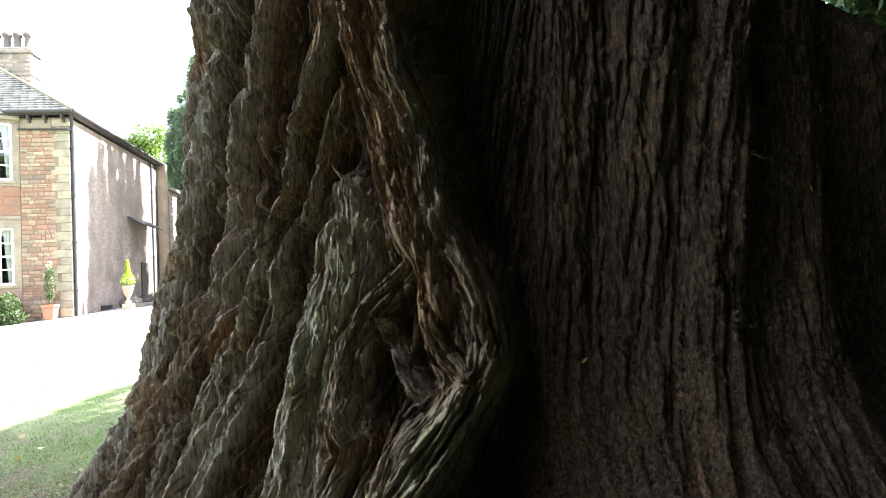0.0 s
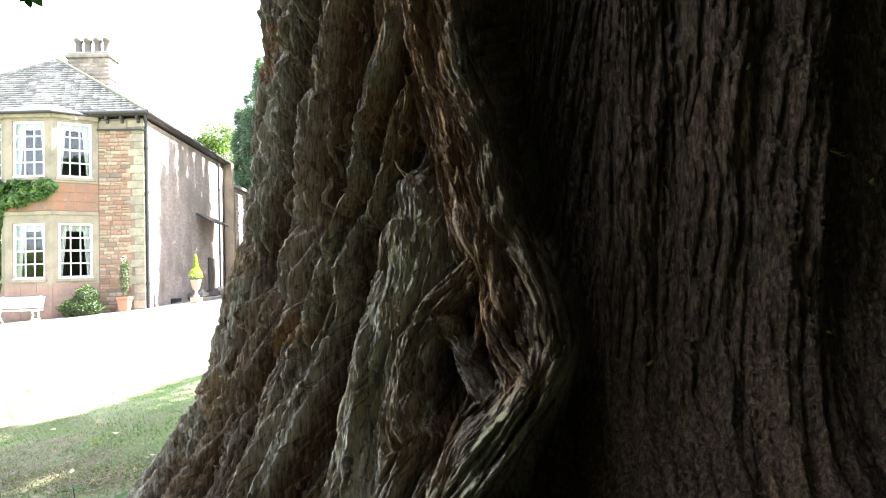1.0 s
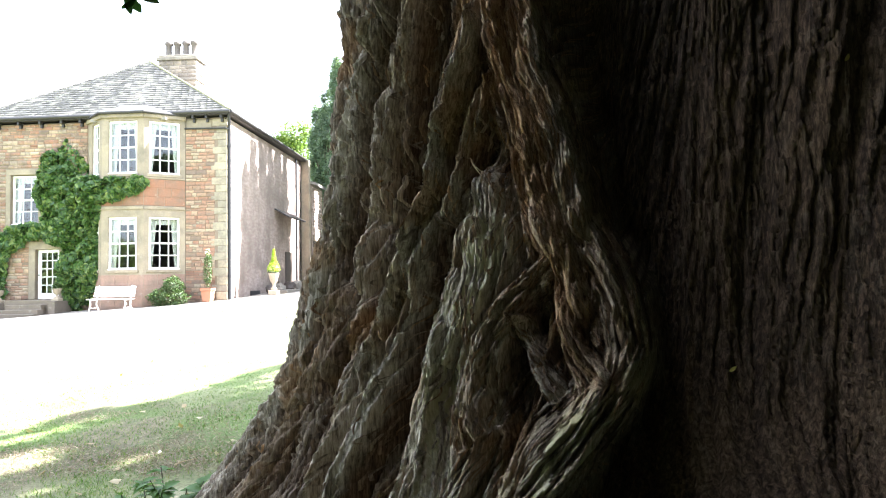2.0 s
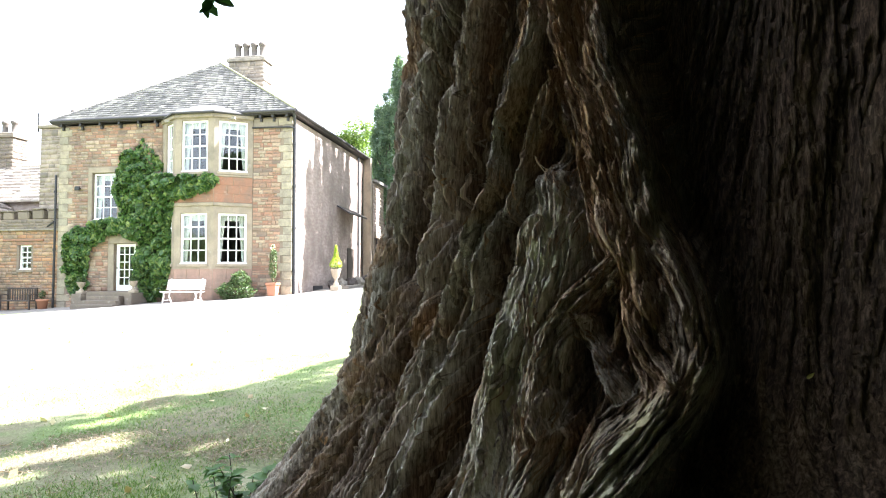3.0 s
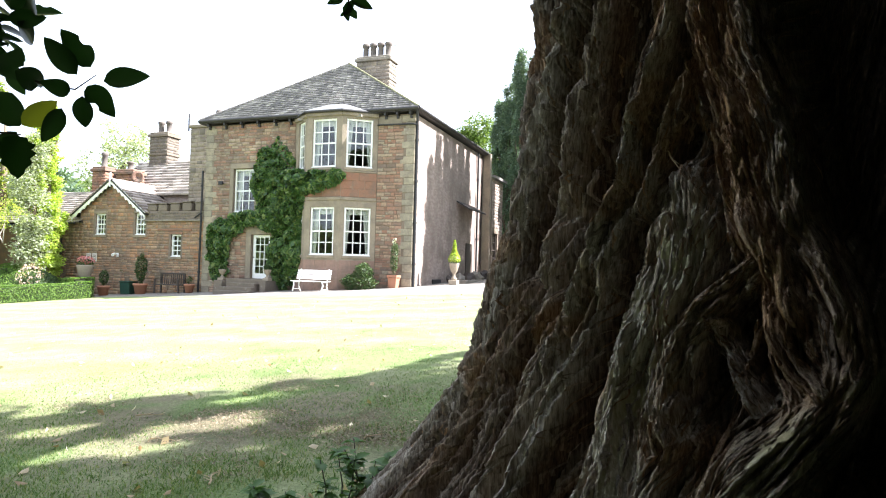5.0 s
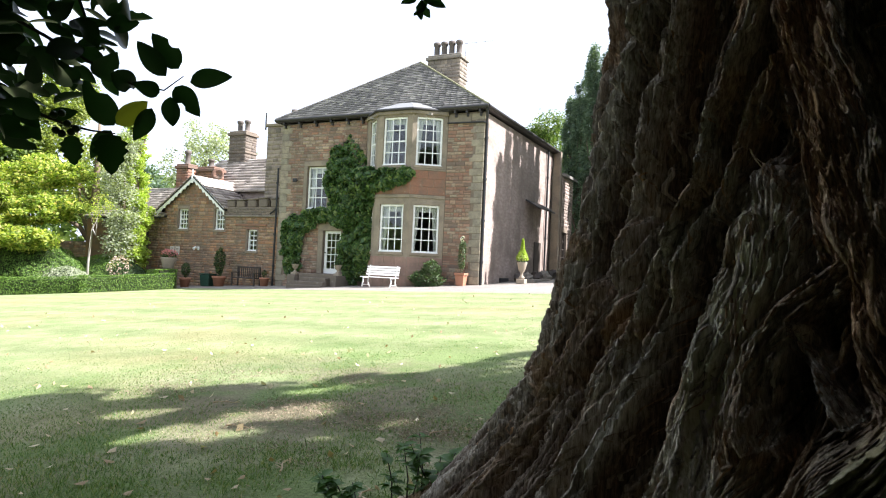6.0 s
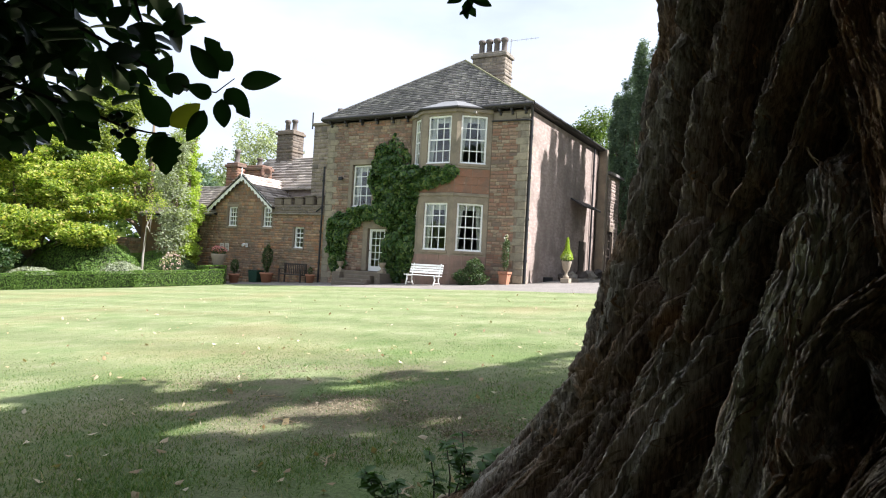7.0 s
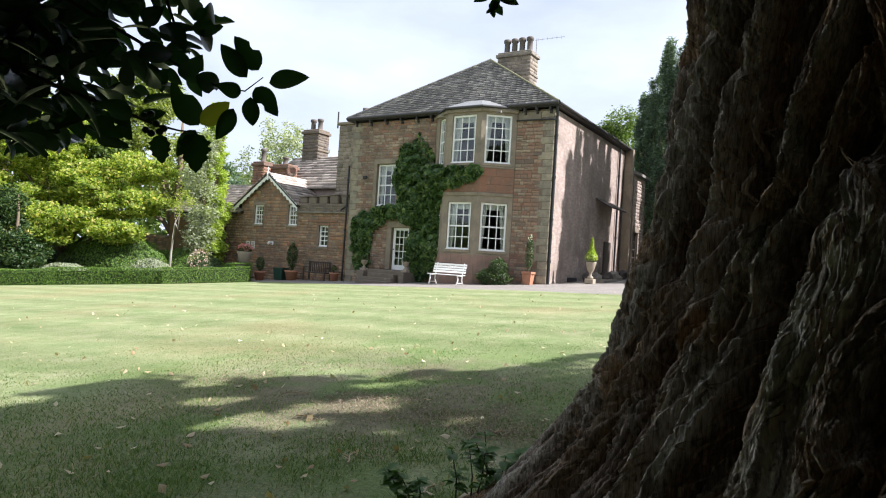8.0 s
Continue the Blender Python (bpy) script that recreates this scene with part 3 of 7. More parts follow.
def bark_form(th, z):
    """The trunk without its fine bark: radius, relief, weathering, rust, and the lie of the grain."""
    low = np.clip(z, -0.5, 2.6)
    r = 1.375 + 0.5 * np.exp(-(low + 0.1) / 0.62) - 0.055 * np.maximum(z - 2.0, 0)
    shear = 1.5 + 7.5 / (1 + np.exp(-(th + 44) / 5.5))
    s = np.radians(th - shear * (low - 0.7)) * 1.55
    c, d = np.cos(np.radians(th)), np.sin(np.radians(th))
    r = r + 0.14 * (fbm(c * 2.2, d * 2.2, z * 0.35, 5, 3) - 0.5)
    wobble = 0.014 * (fbm(s / 0.12, z / 0.30, 0, 31, 3) - 0.5)
    wt = th + np.degrees(wobble / 1.55) * 1.5
    broken = 0.84 + 0.32 * fbm(s / 0.035, z / 0.20, 0, 37, 3)
    relief, weather_light, tan, moss = (np.zeros_like(r) for _ in range(4))
    u_, v_, lie = s.copy(), z.copy(), shear.copy()
    nearest, clear = np.full(r.shape, 1.3), np.full(r.shape, 9.0)
    for k, (line, w, h, grey, rusty, flat) in enumerate(STRANDS):
        far, across, arc, slope = along(wt, z + wobble * 0.5, line, True)
        far = far / w
        # the grain follows the broad strands
        inside = (far < nearest) & (flat >= 0.3)
        u_, v_, lie = np.where(inside, across + 3.0 * k, u_), np.where(inside, 1.7 * k - arc, v_), np.where(inside, slope, lie)
        nearest, clear = np.where(inside, far, nearest), np.minimum(clear, far)
        e = np.clip(1 - np.clip(far - flat, 0, 9) / (1.9 - flat), 0, 1)
        relief = np.maximum(relief, h * e * broken)
        weather_light = np.maximum(weather_light, grey * np.exp(-(far / (0.8 + flat)) ** 2))
        if grey == 1.0 and flat:
            moss = np.maximum(moss, np.exp(-(far / 1.3) ** 2))
        tan = np.maximum(tan, rusty * np.exp(-(far / 1.2) ** 2))
    relief = relief - 0.055 * ease(clear, 1.0, 2.2) * ease(th, -62, -56) * ease(-th, 16, 24)
    for line, w, h in HOLLOWS:
        relief = relief - h * np.exp(-(along(wt, z, line) / w) ** 2)
    # the bark falls back sharply on one side of the great strand
    edge = np.interp(z, [0.0, 0.16, 0.22, 0.33, 0.44, 0.52, 0.64, 0.73, 0.83, 0.99, 1.12, 1.25, 1.41, 1.62, 2.6], [-23.5, -20.3, -19.0, -16.6, -14.4, -14.0, -14.6, -16.2, -18.6, -19.6, -20.4, -22.2, -23.0, -23.6, -28])
    away = np.radians(th - edge) * 1.55 + wobble
    relief = relief - 0.30 * ease(away, -0.01, 0.09) * np.exp(-np.clip(away, 0, 9) / 1.1) * ease(z, -0.2, 0.3)
    return r, relief, weather_light, tan, s, u_, v_, lie, away, moss


def great_trunk(parent):
    theta = np.concatenate([np.linspace(-180, -84, 50, endpoint=False), np.linspace(-84, -70, 110, endpoint=False), np.linspace(-70, -13, 600, endpoint=False), np.linspace(-13, 56, 240, endpoint=False), np.linspace(56, 180, 60, endpoint=False)])
    zs = np.concatenate([np.linspace(-0.75, -0.12, 20, endpoint=False), np.linspace(-0.12, 1.72, 560, endpoint=False), np.linspace(1.72, 2.4, 50, endpoint=False), np.linspace(2.4, 15, 50)])
    th, z = np.meshgrid(theta, zs)
    fade = ease(z, 3.5, 2.0) * ease(th, -178, -120) * ease(-th, -178, -100)
    r, relief, weather_light, tan, s, u_, v_, lie, away, moss = bark_form(th, z)
    slab = np.exp(-(along(th, z, SLAB) / 0.10) ** 2)
    dark = ease(away, 0.0, 0.15)
    q = u_ + 0.009 * (fbm(u_ / 0.10, v_ / 0.22, 0, 3, 3) - 0.5) + 0.004 * (vnoise(u_ / 0.03, v_ / 0.022, 0, 4) - 0.5)
    c1, c2, c3 = crests(q, v_, 0.055, 0.5, 101), crests(q, v_, 0.021, 0.28, 102), crests(q, v_, 0.0095, 0.11, 103)
    h2, t2, e2, s2 = columns(q, v_, 0.030, 0.20, 202)
    h3, t3, e3, s3 = columns(q + 0.005 * (vnoise(q / 0.02, v_ / 0.025, 0, 6) - 0.5), v_, 0.013, 0.040, 303)
    rough = (0.65 + 0.8 * fbm(s / 0.3, z / 0.5, 0, 23, 3)) * (1.0 - 0.55 * dark)
    fine = 0.030 * (c1 - 0.5) * (1 - 0.75 * slab) + 0.034 * (c2 - 0.5) * (1 - 0.45 * slab) + 0.021 * (c3 - 0.5) * (1 - 0.4 * slab)
    fine = fine + 0.014 * (h2 - 0.5) + 0.012 * t2 - 0.012 * np.clip(1 - e2 / 0.10, 0, 1) * slab
    fine = fine + (0.010 * (h3 - 0.5) + 0.006 * t3 + 0.006 * (s3 - 0.5)) * (1 - 0.5 * slab)
    fine = fine + 0.07 * (fbm(s / 0.10, z / 0.34, 0, 51, 5) - 0.5) * dark
    crack = np.maximum(fissures(q, v_, 0.042, 0.60, 401), 0.7 * fissures(q, v_, 0.020, 0.30, 402))
    fine = fine - 0.036 * crack * (1 - 0.5 * slab)
    # shaggy where it is rusty
    shag = np.clip(tan * 1.6, 0, 1)
    fine = fine + 0.020 * shag * (fbm(q / 0.016, v_ / 0.03, 0, 61, 4) - 0.5)
    r = r + (relief + fine * rough) * fade
    # the lit side is coloured paler and tanner for the light there
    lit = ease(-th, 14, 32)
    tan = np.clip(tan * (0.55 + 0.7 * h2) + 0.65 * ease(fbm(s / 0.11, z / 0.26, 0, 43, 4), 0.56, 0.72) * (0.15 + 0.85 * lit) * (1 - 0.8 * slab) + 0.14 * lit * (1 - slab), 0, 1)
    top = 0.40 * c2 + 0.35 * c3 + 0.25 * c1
    # wear on the strands, plus crest highlights put into the colour; less in cracks and hollows
    weather_light = np.clip(weather_light * (0.60 + 0.25 * h3 + 0.40 * top) + lit * (0.09 + 0.52 * ease(top, 0.50, 0.90)) * (0.5 + 0.5 * ease(relief, -0.06, 0.08)) + 0.12 * (h3 - 0.5) - 0.5 * crack, 0, 1)
    co = np.stack([r * np.sin(np.radians(th)), -r * np.cos(np.radians(th)), z], -1).reshape(-1, 3)
    rows, cols = th.shape
    j, i = np.meshgrid(np.arange(rows - 1), np.arange(cols), indexing="ij")
    k = (i + 1) % cols
    faces = np.stack([j * cols + i, j * cols + k, (j + 1) * cols + k, (j + 1) * cols + i], -1).reshape(-1, 4)
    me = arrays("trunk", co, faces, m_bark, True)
    me.attributes.new("weather_light", "FLOAT", "POINT").data.foreach_set("value", weather_light.ravel().astype(np.float32))
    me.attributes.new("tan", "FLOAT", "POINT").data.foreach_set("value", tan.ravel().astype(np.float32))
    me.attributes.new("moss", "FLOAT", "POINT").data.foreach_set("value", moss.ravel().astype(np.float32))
    trunk = part_of_mesh("trunk", me, m_bark, parent, "fluted trunk with shaggy twisted bark")
    bark_pieces(trunk, theta, zs, r, weather_light, tan, lie)
    return trunk


def bark_pieces(trunk, theta, zs, r, weather_light, tan, lie):
    """Lifted strips of bark and loose fibres, laid along the lie of the bark."""
    rng = np.random.default_rng(29)

    def lookup(grid, t, z):
        i = np.clip(np.searchsorted(theta, t) - 1, 0, len(theta) - 2)
        j = np.clip(np.searchsorted(zs, z) - 1, 0, len(zs) - 2)
        u, v = (t - theta[i]) / (theta[i + 1] - theta[i]), (z - zs[j]) / (zs[j + 1] - zs[j])
        return grid[j, i] * (1 - u) * (1 - v) + grid[j, i + 1] * u * (1 - v) + grid[j + 1, i] * (1 - u) * v + grid[j + 1, i + 1] * u * v

    def lay(n, span, length, width, thick, lift, stations, rusty):
        t0, z0 = rng.uniform(*span, n), rng.uniform(-0.2, 1.9, n)
        ln, wd, tk = length * rng.uniform(0.4, 1.5, n), width * rng.uniform(0.5, 1.5, n), thick * rng.uniform(0.6, 1.5, n)
        shear = np.clip(lookup(lie, t0, z0), -24, 30) + rng.normal(size=n) * 2.0
        vs, ws, ts = [], [], []
        rust = np.clip(lookup(tan, t0, z0) * 0.8 + rusty * rng.uniform(0, 1, n), 0, 1)
        # pieces on the lit side are coloured paler, for the light
        tone = lookup(weather_light, t0, z0) * 0.6 + rng.uniform(0, 0.5, n) * ease(-t0, 12, 45)
        end = rng.uniform(-1, 1, n)
        for k in range(stations):
            u = k / (stations - 1)
            z = np.clip(z0 + (u - 0.5) * ln, -0.4, 2.0)
            t = np.clip(t0 + shear * (z - z0) + 0.12 * np.sin(u * 4 + t0), -83, 55)
            w = wd * (0.35 + 0.65 * np.sin(np.pi * np.clip(u * 0.9 + 0.05, 0, 1)))
            dt = np.degrees(w / 1.55) / 2
            base_ = np.maximum(lookup(r, t - dt * 0.6, z), lookup(r, t + dt * 0.6, z))
            off = base_ + lift * (0.35 + np.abs(end) * (u if k else 0.0))
            for side, drop in ((-1, 1.0), (-0.75, 0.0), (0.75, 0.0), (1, 1.0)):
                a = np.radians(t + side * dt)
                rr = off + tk - drop * (tk + lift + 0.012)
                vs.append(np.stack([rr * np.sin(a), -rr * np.cos(a), z], -1))
                ws.append(tone)
                ts.append(rust)
        v = np.stack(vs, 1).reshape(-1, 3)
        w = np.stack(ws, 1).ravel()
        i = np.arange(n)[:, None, None] * (4 * stations)
        f = [[4 * k + c, 4 * k + c + 1, 4 * k + c + 5, 4 * k + c + 4] for k in range(stations - 1) for c in range(3)]
        f += [[3, 2, 1, 0], [4 * stations - 4, 4 * stations - 3, 4 * stations - 2, 4 * stations - 1]]
        return v, w, np.stack(ts, 1).ravel(), (i + np.array([f])).reshape(-1, 4)

    for name, n, span, length, width, thick, lift, st, rusty in (
            ("loose_bark", 420, (-80, -14), 0.11, 0.012, 0.003, 0.004, 5, 0.25), ("loose_bark", 90, (-14, 50), 0.12, 0.02, 0.003, 0.002, 4, 0.05),
            ("flaking_bark", 5200, (-78, -14), 0.040, 0.0065, 0.0015, 0.003, 3, 0.15), ("bark_fibre", 900, (-70, -14), 0.05, 0.0016, 0.0008, 0.010, 5, 0.9), ("bark_fibre", 1100, (-31, -15), 0.045, 0.0014, 0.0008, 0.016, 5, 0.8)):
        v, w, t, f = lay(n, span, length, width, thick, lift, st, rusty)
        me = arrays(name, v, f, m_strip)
        me.attributes.new("weather_light", "FLOAT", "POINT").data.foreach_set("value", w.astype(np.float32))
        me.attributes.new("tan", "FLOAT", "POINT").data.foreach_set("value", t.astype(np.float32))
        ob = part_of_mesh(name, me, m_strip, trunk)
        ob["kind"] = "stuff"


def leaves(centres, size, rng, squash=0.5, up=0.3, shape="leaf"):
    """Corners and faces of small folded leaves at the given centres, turned at random."""
    n = len(centres)
    d = rng.normal(size=(n, 3))
    d[:, 2] = d[:, 2] * 0.6 - up * 0.5
    d /= np.linalg.norm(d, axis=1)[:, None]
    o = rng.normal(size=(n, 3)) + np.array((0, 0, up * 3))
    side = np.cross(d, o)
    side /= np.linalg.norm(side, axis=1)[:, None] + 1e-9
    nrm = np.cross(side, d)
    l = (size * rng.uniform(0.65, 1.3, n))[:, None]
    w = l * squash
    a, b = centres - d * l * 0.5, centres + d * l * 0.5
    m = centres + nrm * l * 0.12
    p, q = m + side * w * 0.5 - nrm * l * 0.2, m - side * w * 0.5 - nrm * l * 0.2
    verts = np.stack([a, p, b, q], 1).reshape(-1, 3)
    i = np.arange(n)[:, None] * 4
    # two triangles folded along the midrib
    faces = np.concatenate([i + np.array([[0, 1, 2]]), i + np.array([[0, 2, 3]])], 1).reshape(-1, 3)
    return verts, faces


def spread(rng, clumps, per, sigma):
    """Points gathered in clumps: rows of centre and spread."""
    c = np.repeat(clumps, per, 0)
    off = rng.normal(size=c.shape)
    off *= (rng.uniform(0.3, 1.0, len(c)) / (np.linalg.norm(off, axis=1) + 1e-6) * 1.0)[:, None]
    return c + off * sigma


def limbs(bm, root, tips, r0, rng, steps=5):
    """Tapered, slightly crooked limbs from root to the tips."""
    for tip in tips:
        tip = Vector(tip)
        pts, rad = [], []
        for i in range(steps + 1):
            k = i / steps
            p = Vector(root).lerp(tip, k)
            p.z += math.sin(k * math.pi) * 0.10 * (tip - Vector(root)).length
            if 0 < i < steps:
                p += Vector(rng.normal(size=3)) * 0.05 * (tip - Vector(root)).length * 0.6
            pts.append(p)
            rad.append(r0 * (1 - 0.85 * k))
        tube(bm, pts, rad, 6)


def tree(name, label, at, height, stem, blobs, leaf, per, material, bark, seed, squash=0.5, category="tree", clumps=60, r0=0.2, sigma=0.55, flat=1.0, group="", lean=(0, 0)):
    """A tree: tapered trunk, limbs to each mass of the crown, and a crown of many leaves in clumps.
    blobs: rows of (dx, dy, dz, radius, half height) of the masses of its crown."""
    rng = np.random.default_rng(seed)
    x, y = at
    root = thing(name, label, category, (x, y, gz(x, y)), group=group)
    bm = bmesh.new()
    top = Vector((lean[0], lean[1], height * 0.8))
    pts = [Vector((0, 0, -0.2)), Vector((0.02, 0, stem * 0.5)), Vector((lean[0] * 0.4, lean[1] * 0.4, stem)), top * 0.75 + Vector((0.05, 0.03, 0)), top]
    tube(bm, pts, [r0 * 1.25, r0, r0 * 0.8, r0 * 0.45, r0 * 0.12], 9)
    part("trunk", bm, bark, root, smooth=True)
    for b in blobs:
        bm = bmesh.new()
        limbs(bm, (lean[0] * 0.3, lean[1] * 0.3, stem * 0.85), [b[:3]], r0 * 0.45, rng)
        part("limb", bm, bark, root, smooth=True)
    cs = []
    for bx_, by_, bz_, rad, half in blobs:
        v = rng.normal(size=(clumps, 3))
        v /= np.linalg.norm(v, axis=1)[:, None]
        v *= (rng.uniform(0.25, 1.0, clumps) ** 0.45)[:, None]
        cs.append(v * np.array((rad, rad, half)) + np.array((bx_, by_, bz_)))
    cs = np.concatenate(cs)
    pts = spread(rng, cs, per, np.array((sigma, sigma, sigma * flat)))
    v, f = leaves(pts, leaf, rng, squash)
    crown = part_of_mesh("crown", arrays("crown", v, f, material), material, root)
    crown["kind"] = "stuff"
    return root


great = thing("great_tree", "huge old tree with deeply fluted shaggy reddish bark", "tree", (TREE.x, TREE.y, 0))
TRUNK = great_trunk(great)


# how far its shade reaches over the lawn, and gaps in its crown by where the sun falls through (x, y, size)
SHADE_X = [3.2, 4.6, 4.8, 5.6, 6.2, 7.0, 7.45, 7.6, 8.1, 9.0, 12.0]
SHADE_Y = [-24.2, -22.9, -21.5, -21.3, -20.35, -19.97, -19.8, -18.6, -17.6, -16.6, -14.5]
CROWN_GAPS = [(6.8, -22.5, 1.0), (7.36, -22.3, 0.7), (7.3, -21.66, 0.85), (7.86, -23.4, 0.7), (6.53, -21.8, 0.55), (8.0, -22.67, 0.45), (4.85, -22.95, 0.9), (7.7, -21.1, 0.6), (6.1, -23.3, 0.4), (8.3, -21.6, 0.4), (5.6, -22.3, 0.5), (6.2, -22.0, 0.4), (8.6, -22.3, 0.45), (7.2, -23.2, 0.45), (7.0, -20.8, 0.5), (8.4, -20.6, 0.4), (7.76, -23.48, 0.6), (7.42, -23.45, 0.4), (8.08, -22.06, 0.35), (6.74, -23.3, 0.45), (6.37, -21.97, 0.6), (7.41, -21.6, 0.8), (8.47, -23.0, 0.35)]


def beside_gaps(p, rng):
    """Which leaves stand clear of the gaps through which the sun reaches the ground."""
    fall = SUN / SUN.z
    x, y = p[:, 0] - fall.x * (p[:, 2] + 0.5), p[:, 1] - fall.y * (p[:, 2] + 0.5)
    keep = np.ones(len(x), dtype=bool)
    for gx, gy, size in CROWN_GAPS:
        a, b = (x - gx) * 0.65 + (y - gy) * 0.76, (y - gy) * 0.65 - (x - gx) * 0.76
        keep &= np.hypot(a / (0.58 * size), b / (0.28 * size)) + 1.2 * (fbm(x / 0.3, y / 0.3, 0, 13, 3) - 0.5) + 0.15 * rng.normal(size=len(x)) > 1
    return keep


def great_crown():
    rng = np.random.default_rng(4)
    cs = []
    fall = SUN / SUN.z

    def shades_near(p):
        """Whether the shade of a clump falls on the near lawn, short of the open grass."""
        x, y = TREE.x + p[0] - fall.x * (p[2] + 0.5), TREE.y + p[1] - fall.y * (p[2] + 0.5)
        return x > 2.6 and y < np.interp(x, SHADE_X, SHADE_Y) + 0.5

    for k in range(34):
        a, z = rng.uniform(0, 2 * math.pi), rng.uniform(5.4, 10.5)
        reach = rng.uniform(3.4, 7.4) * (1 - 0.3 * (z - 5.6) / 7)
        tip = Vector((1.2 + reach * math.cos(a), 0.4 + reach * math.sin(a), z + 0.4))
        if not shades_near(tip * 0.7 + Vector((0, 0, z * 0.3))):
            continue
        bm = bmesh.new()
        tube(bm, [(0.9 * math.cos(a), 0.9 * math.sin(a), z - 0.8), (tip.x * 0.5, tip.y * 0.5, z), tip * 0.6 + Vector((0, 0, z * 0.4))], [0.22, 0.12, 0.03], 6)
        part("limb", bm, m_bark, great, smooth=True)
        for i in range(14):
            q = rng.uniform(0.3, 1.08)
            cs.append((tip.x * q + rng.normal() * 0.6, tip.y * q + rng.normal() * 0.6, z - 0.1 + rng.normal() * 0.35))
    for k in range(170):
        a, q = rng.uniform(0, 2 * math.pi), 4.6 * math.sqrt(rng.uniform(0, 1))
        cs.append((2.2 + q * math.cos(a), 2.6 + q * math.sin(a), rng.uniform(5.4, 7.2) + 0.2 * q))
    for k in range(220):
        a, q = rng.uniform(0, 2 * math.pi), 4.2 * math.sqrt(rng.uniform(0, 1))
        cs.append((4.0 + q * math.cos(a), -1.0 + q * math.sin(a), rng.uniform(5.2, 6.6) + 0.25 * q))
    for k in range(340):
        a, q = rng.uniform(0, 2 * math.pi), 5.6 * math.sqrt(rng.uniform(0, 1))
        cs.append((1.6 + q * math.cos(a), -2.6 + q * math.sin(a), rng.uniform(4.9, 6.5) + 0.3 * q))
    cs = np.array([c for c in cs if shades_near(c)])
    pts = spread(rng, cs, 240, np.array((0.75, 0.75, 0.38)))
    # the crown ends unevenly over the open grass
    x, y = TREE.x + pts[:, 0] - fall.x * (pts[:, 2] + 0.5), TREE.y + pts[:, 1] - fall.y * (pts[:, 2] + 0.5)
    keep = y < np.interp(x, SHADE_X, SHADE_Y) + 2.6 * (fbm(x / 0.8, y / 0.8, 0, 12, 5) - 0.5) + 0.06 * rng.normal(size=len(x))
    keep &= beside_gaps(pts + np.array((TREE.x, TREE.y, 0)), rng)
    v, f = leaves(pts[keep], 0.19, rng, 0.42)
    crown = part_of_mesh("crown", arrays("crown", v, f, m_yew), m_yew, great)
    crown["kind"] = "stuff"


great_crown()

# ---- house ----
house = thing("country_house", "two-storey red sandstone country house with slate hip roof", "house", (0, 0, 0))


def wall_bm(length, z0, z1, thick, openings, m=None):
    """A wall in its own plane (x along, y from 0 outside to thick inside) with openings (x0, x1, z0, z1) cut through."""
    xs = sorted({0.0, length, *[o[0] for o in openings], *[o[1] for o in openings]})
    zs = sorted({z0, z1, *[o[2] for o in openings], *[o[3] for o in openings]})
    bm = bmesh.new()

    def solid(i, j):
        if i < 0 or j < 0 or i >= len(xs) - 1 or j >= len(zs) - 1:
            return False
        cx, cz = (xs[i] + xs[i + 1]) / 2, (zs[j] + zs[j + 1]) / 2
        return not any(o[0] < cx < o[1] and o[2] < cz < o[3] for o in openings)

    def quad(*ps):
        bm.faces.new([bm.verts.new(m @ Vector(p) if m is not None else Vector(p)) for p in ps])

    for i in range(len(xs) - 1):
        for j in range(len(zs) - 1):
            if not solid(i, j):
                continue
            a, b, c, d = xs[i], xs[i + 1], zs[j], zs[j + 1]
            quad((a, 0, c), (b, 0, c), (b, 0, d), (a, 0, d))
            quad((b, thick, c), (a, thick, c), (a, thick, d), (b, thick, d))
            if not solid(i - 1, j):
                quad((a, thick, c), (a, 0, c), (a, 0, d), (a, thick, d))
            if not solid(i + 1, j):
                quad((b, 0, c), (b, thick, c), (b, thick, d), (b, 0, d))
            if not solid(i, j - 1):
                quad((a, thick, c), (b, thick, c), (b, 0, c), (a, 0, c))
            if not solid(i, j + 1):
                quad((a, 0, d), (b, 0, d), (b, thick, d), (a, thick, d))
    bmesh.ops.remove_doubles(bm, verts=bm.verts, dist=0.0005)
    return bm


def laid(x0, x1, z0, z1, openings, seed, heights=(0.12, 0.24), lengths=(0.16, 0.5)):
    """Stones laid in courses over a stretch of wall: rows of x0, x1, z0, z1."""
    rng, out, z = random.Random(seed), [], z0
    while z < z1 - 0.08:
        h = min(rng.uniform(*heights), z1 - z)
        if z1 - z - h < 0.09:
            h = z1 - z
        spans = [(x0, x1)]
        for a, b, c, d in openings:
            if c < z + h - 0.02 and d > z + 0.02:
                spans = [s for p, q in spans for s in ((p, min(q, a)), (max(p, b), q)) if s[1] - s[0] > 0.06]
        for p, q in spans:
            x = p
            while x < q - 0.02:
                w = rng.uniform(*lengths)
                if q - x - w < 0.18:
                    w = q - x
                cut = rng.uniform(0.38, 0.62) if h > 0.135 and w < 0.36 and rng.random() < 0.3 else 0
                out += [(x, x + w, z, z + h * cut), (x, x + w, z + h * cut, z + h)] if cut else [(x, x + w, z, z + h)]
                x += w
        z += h
    return out


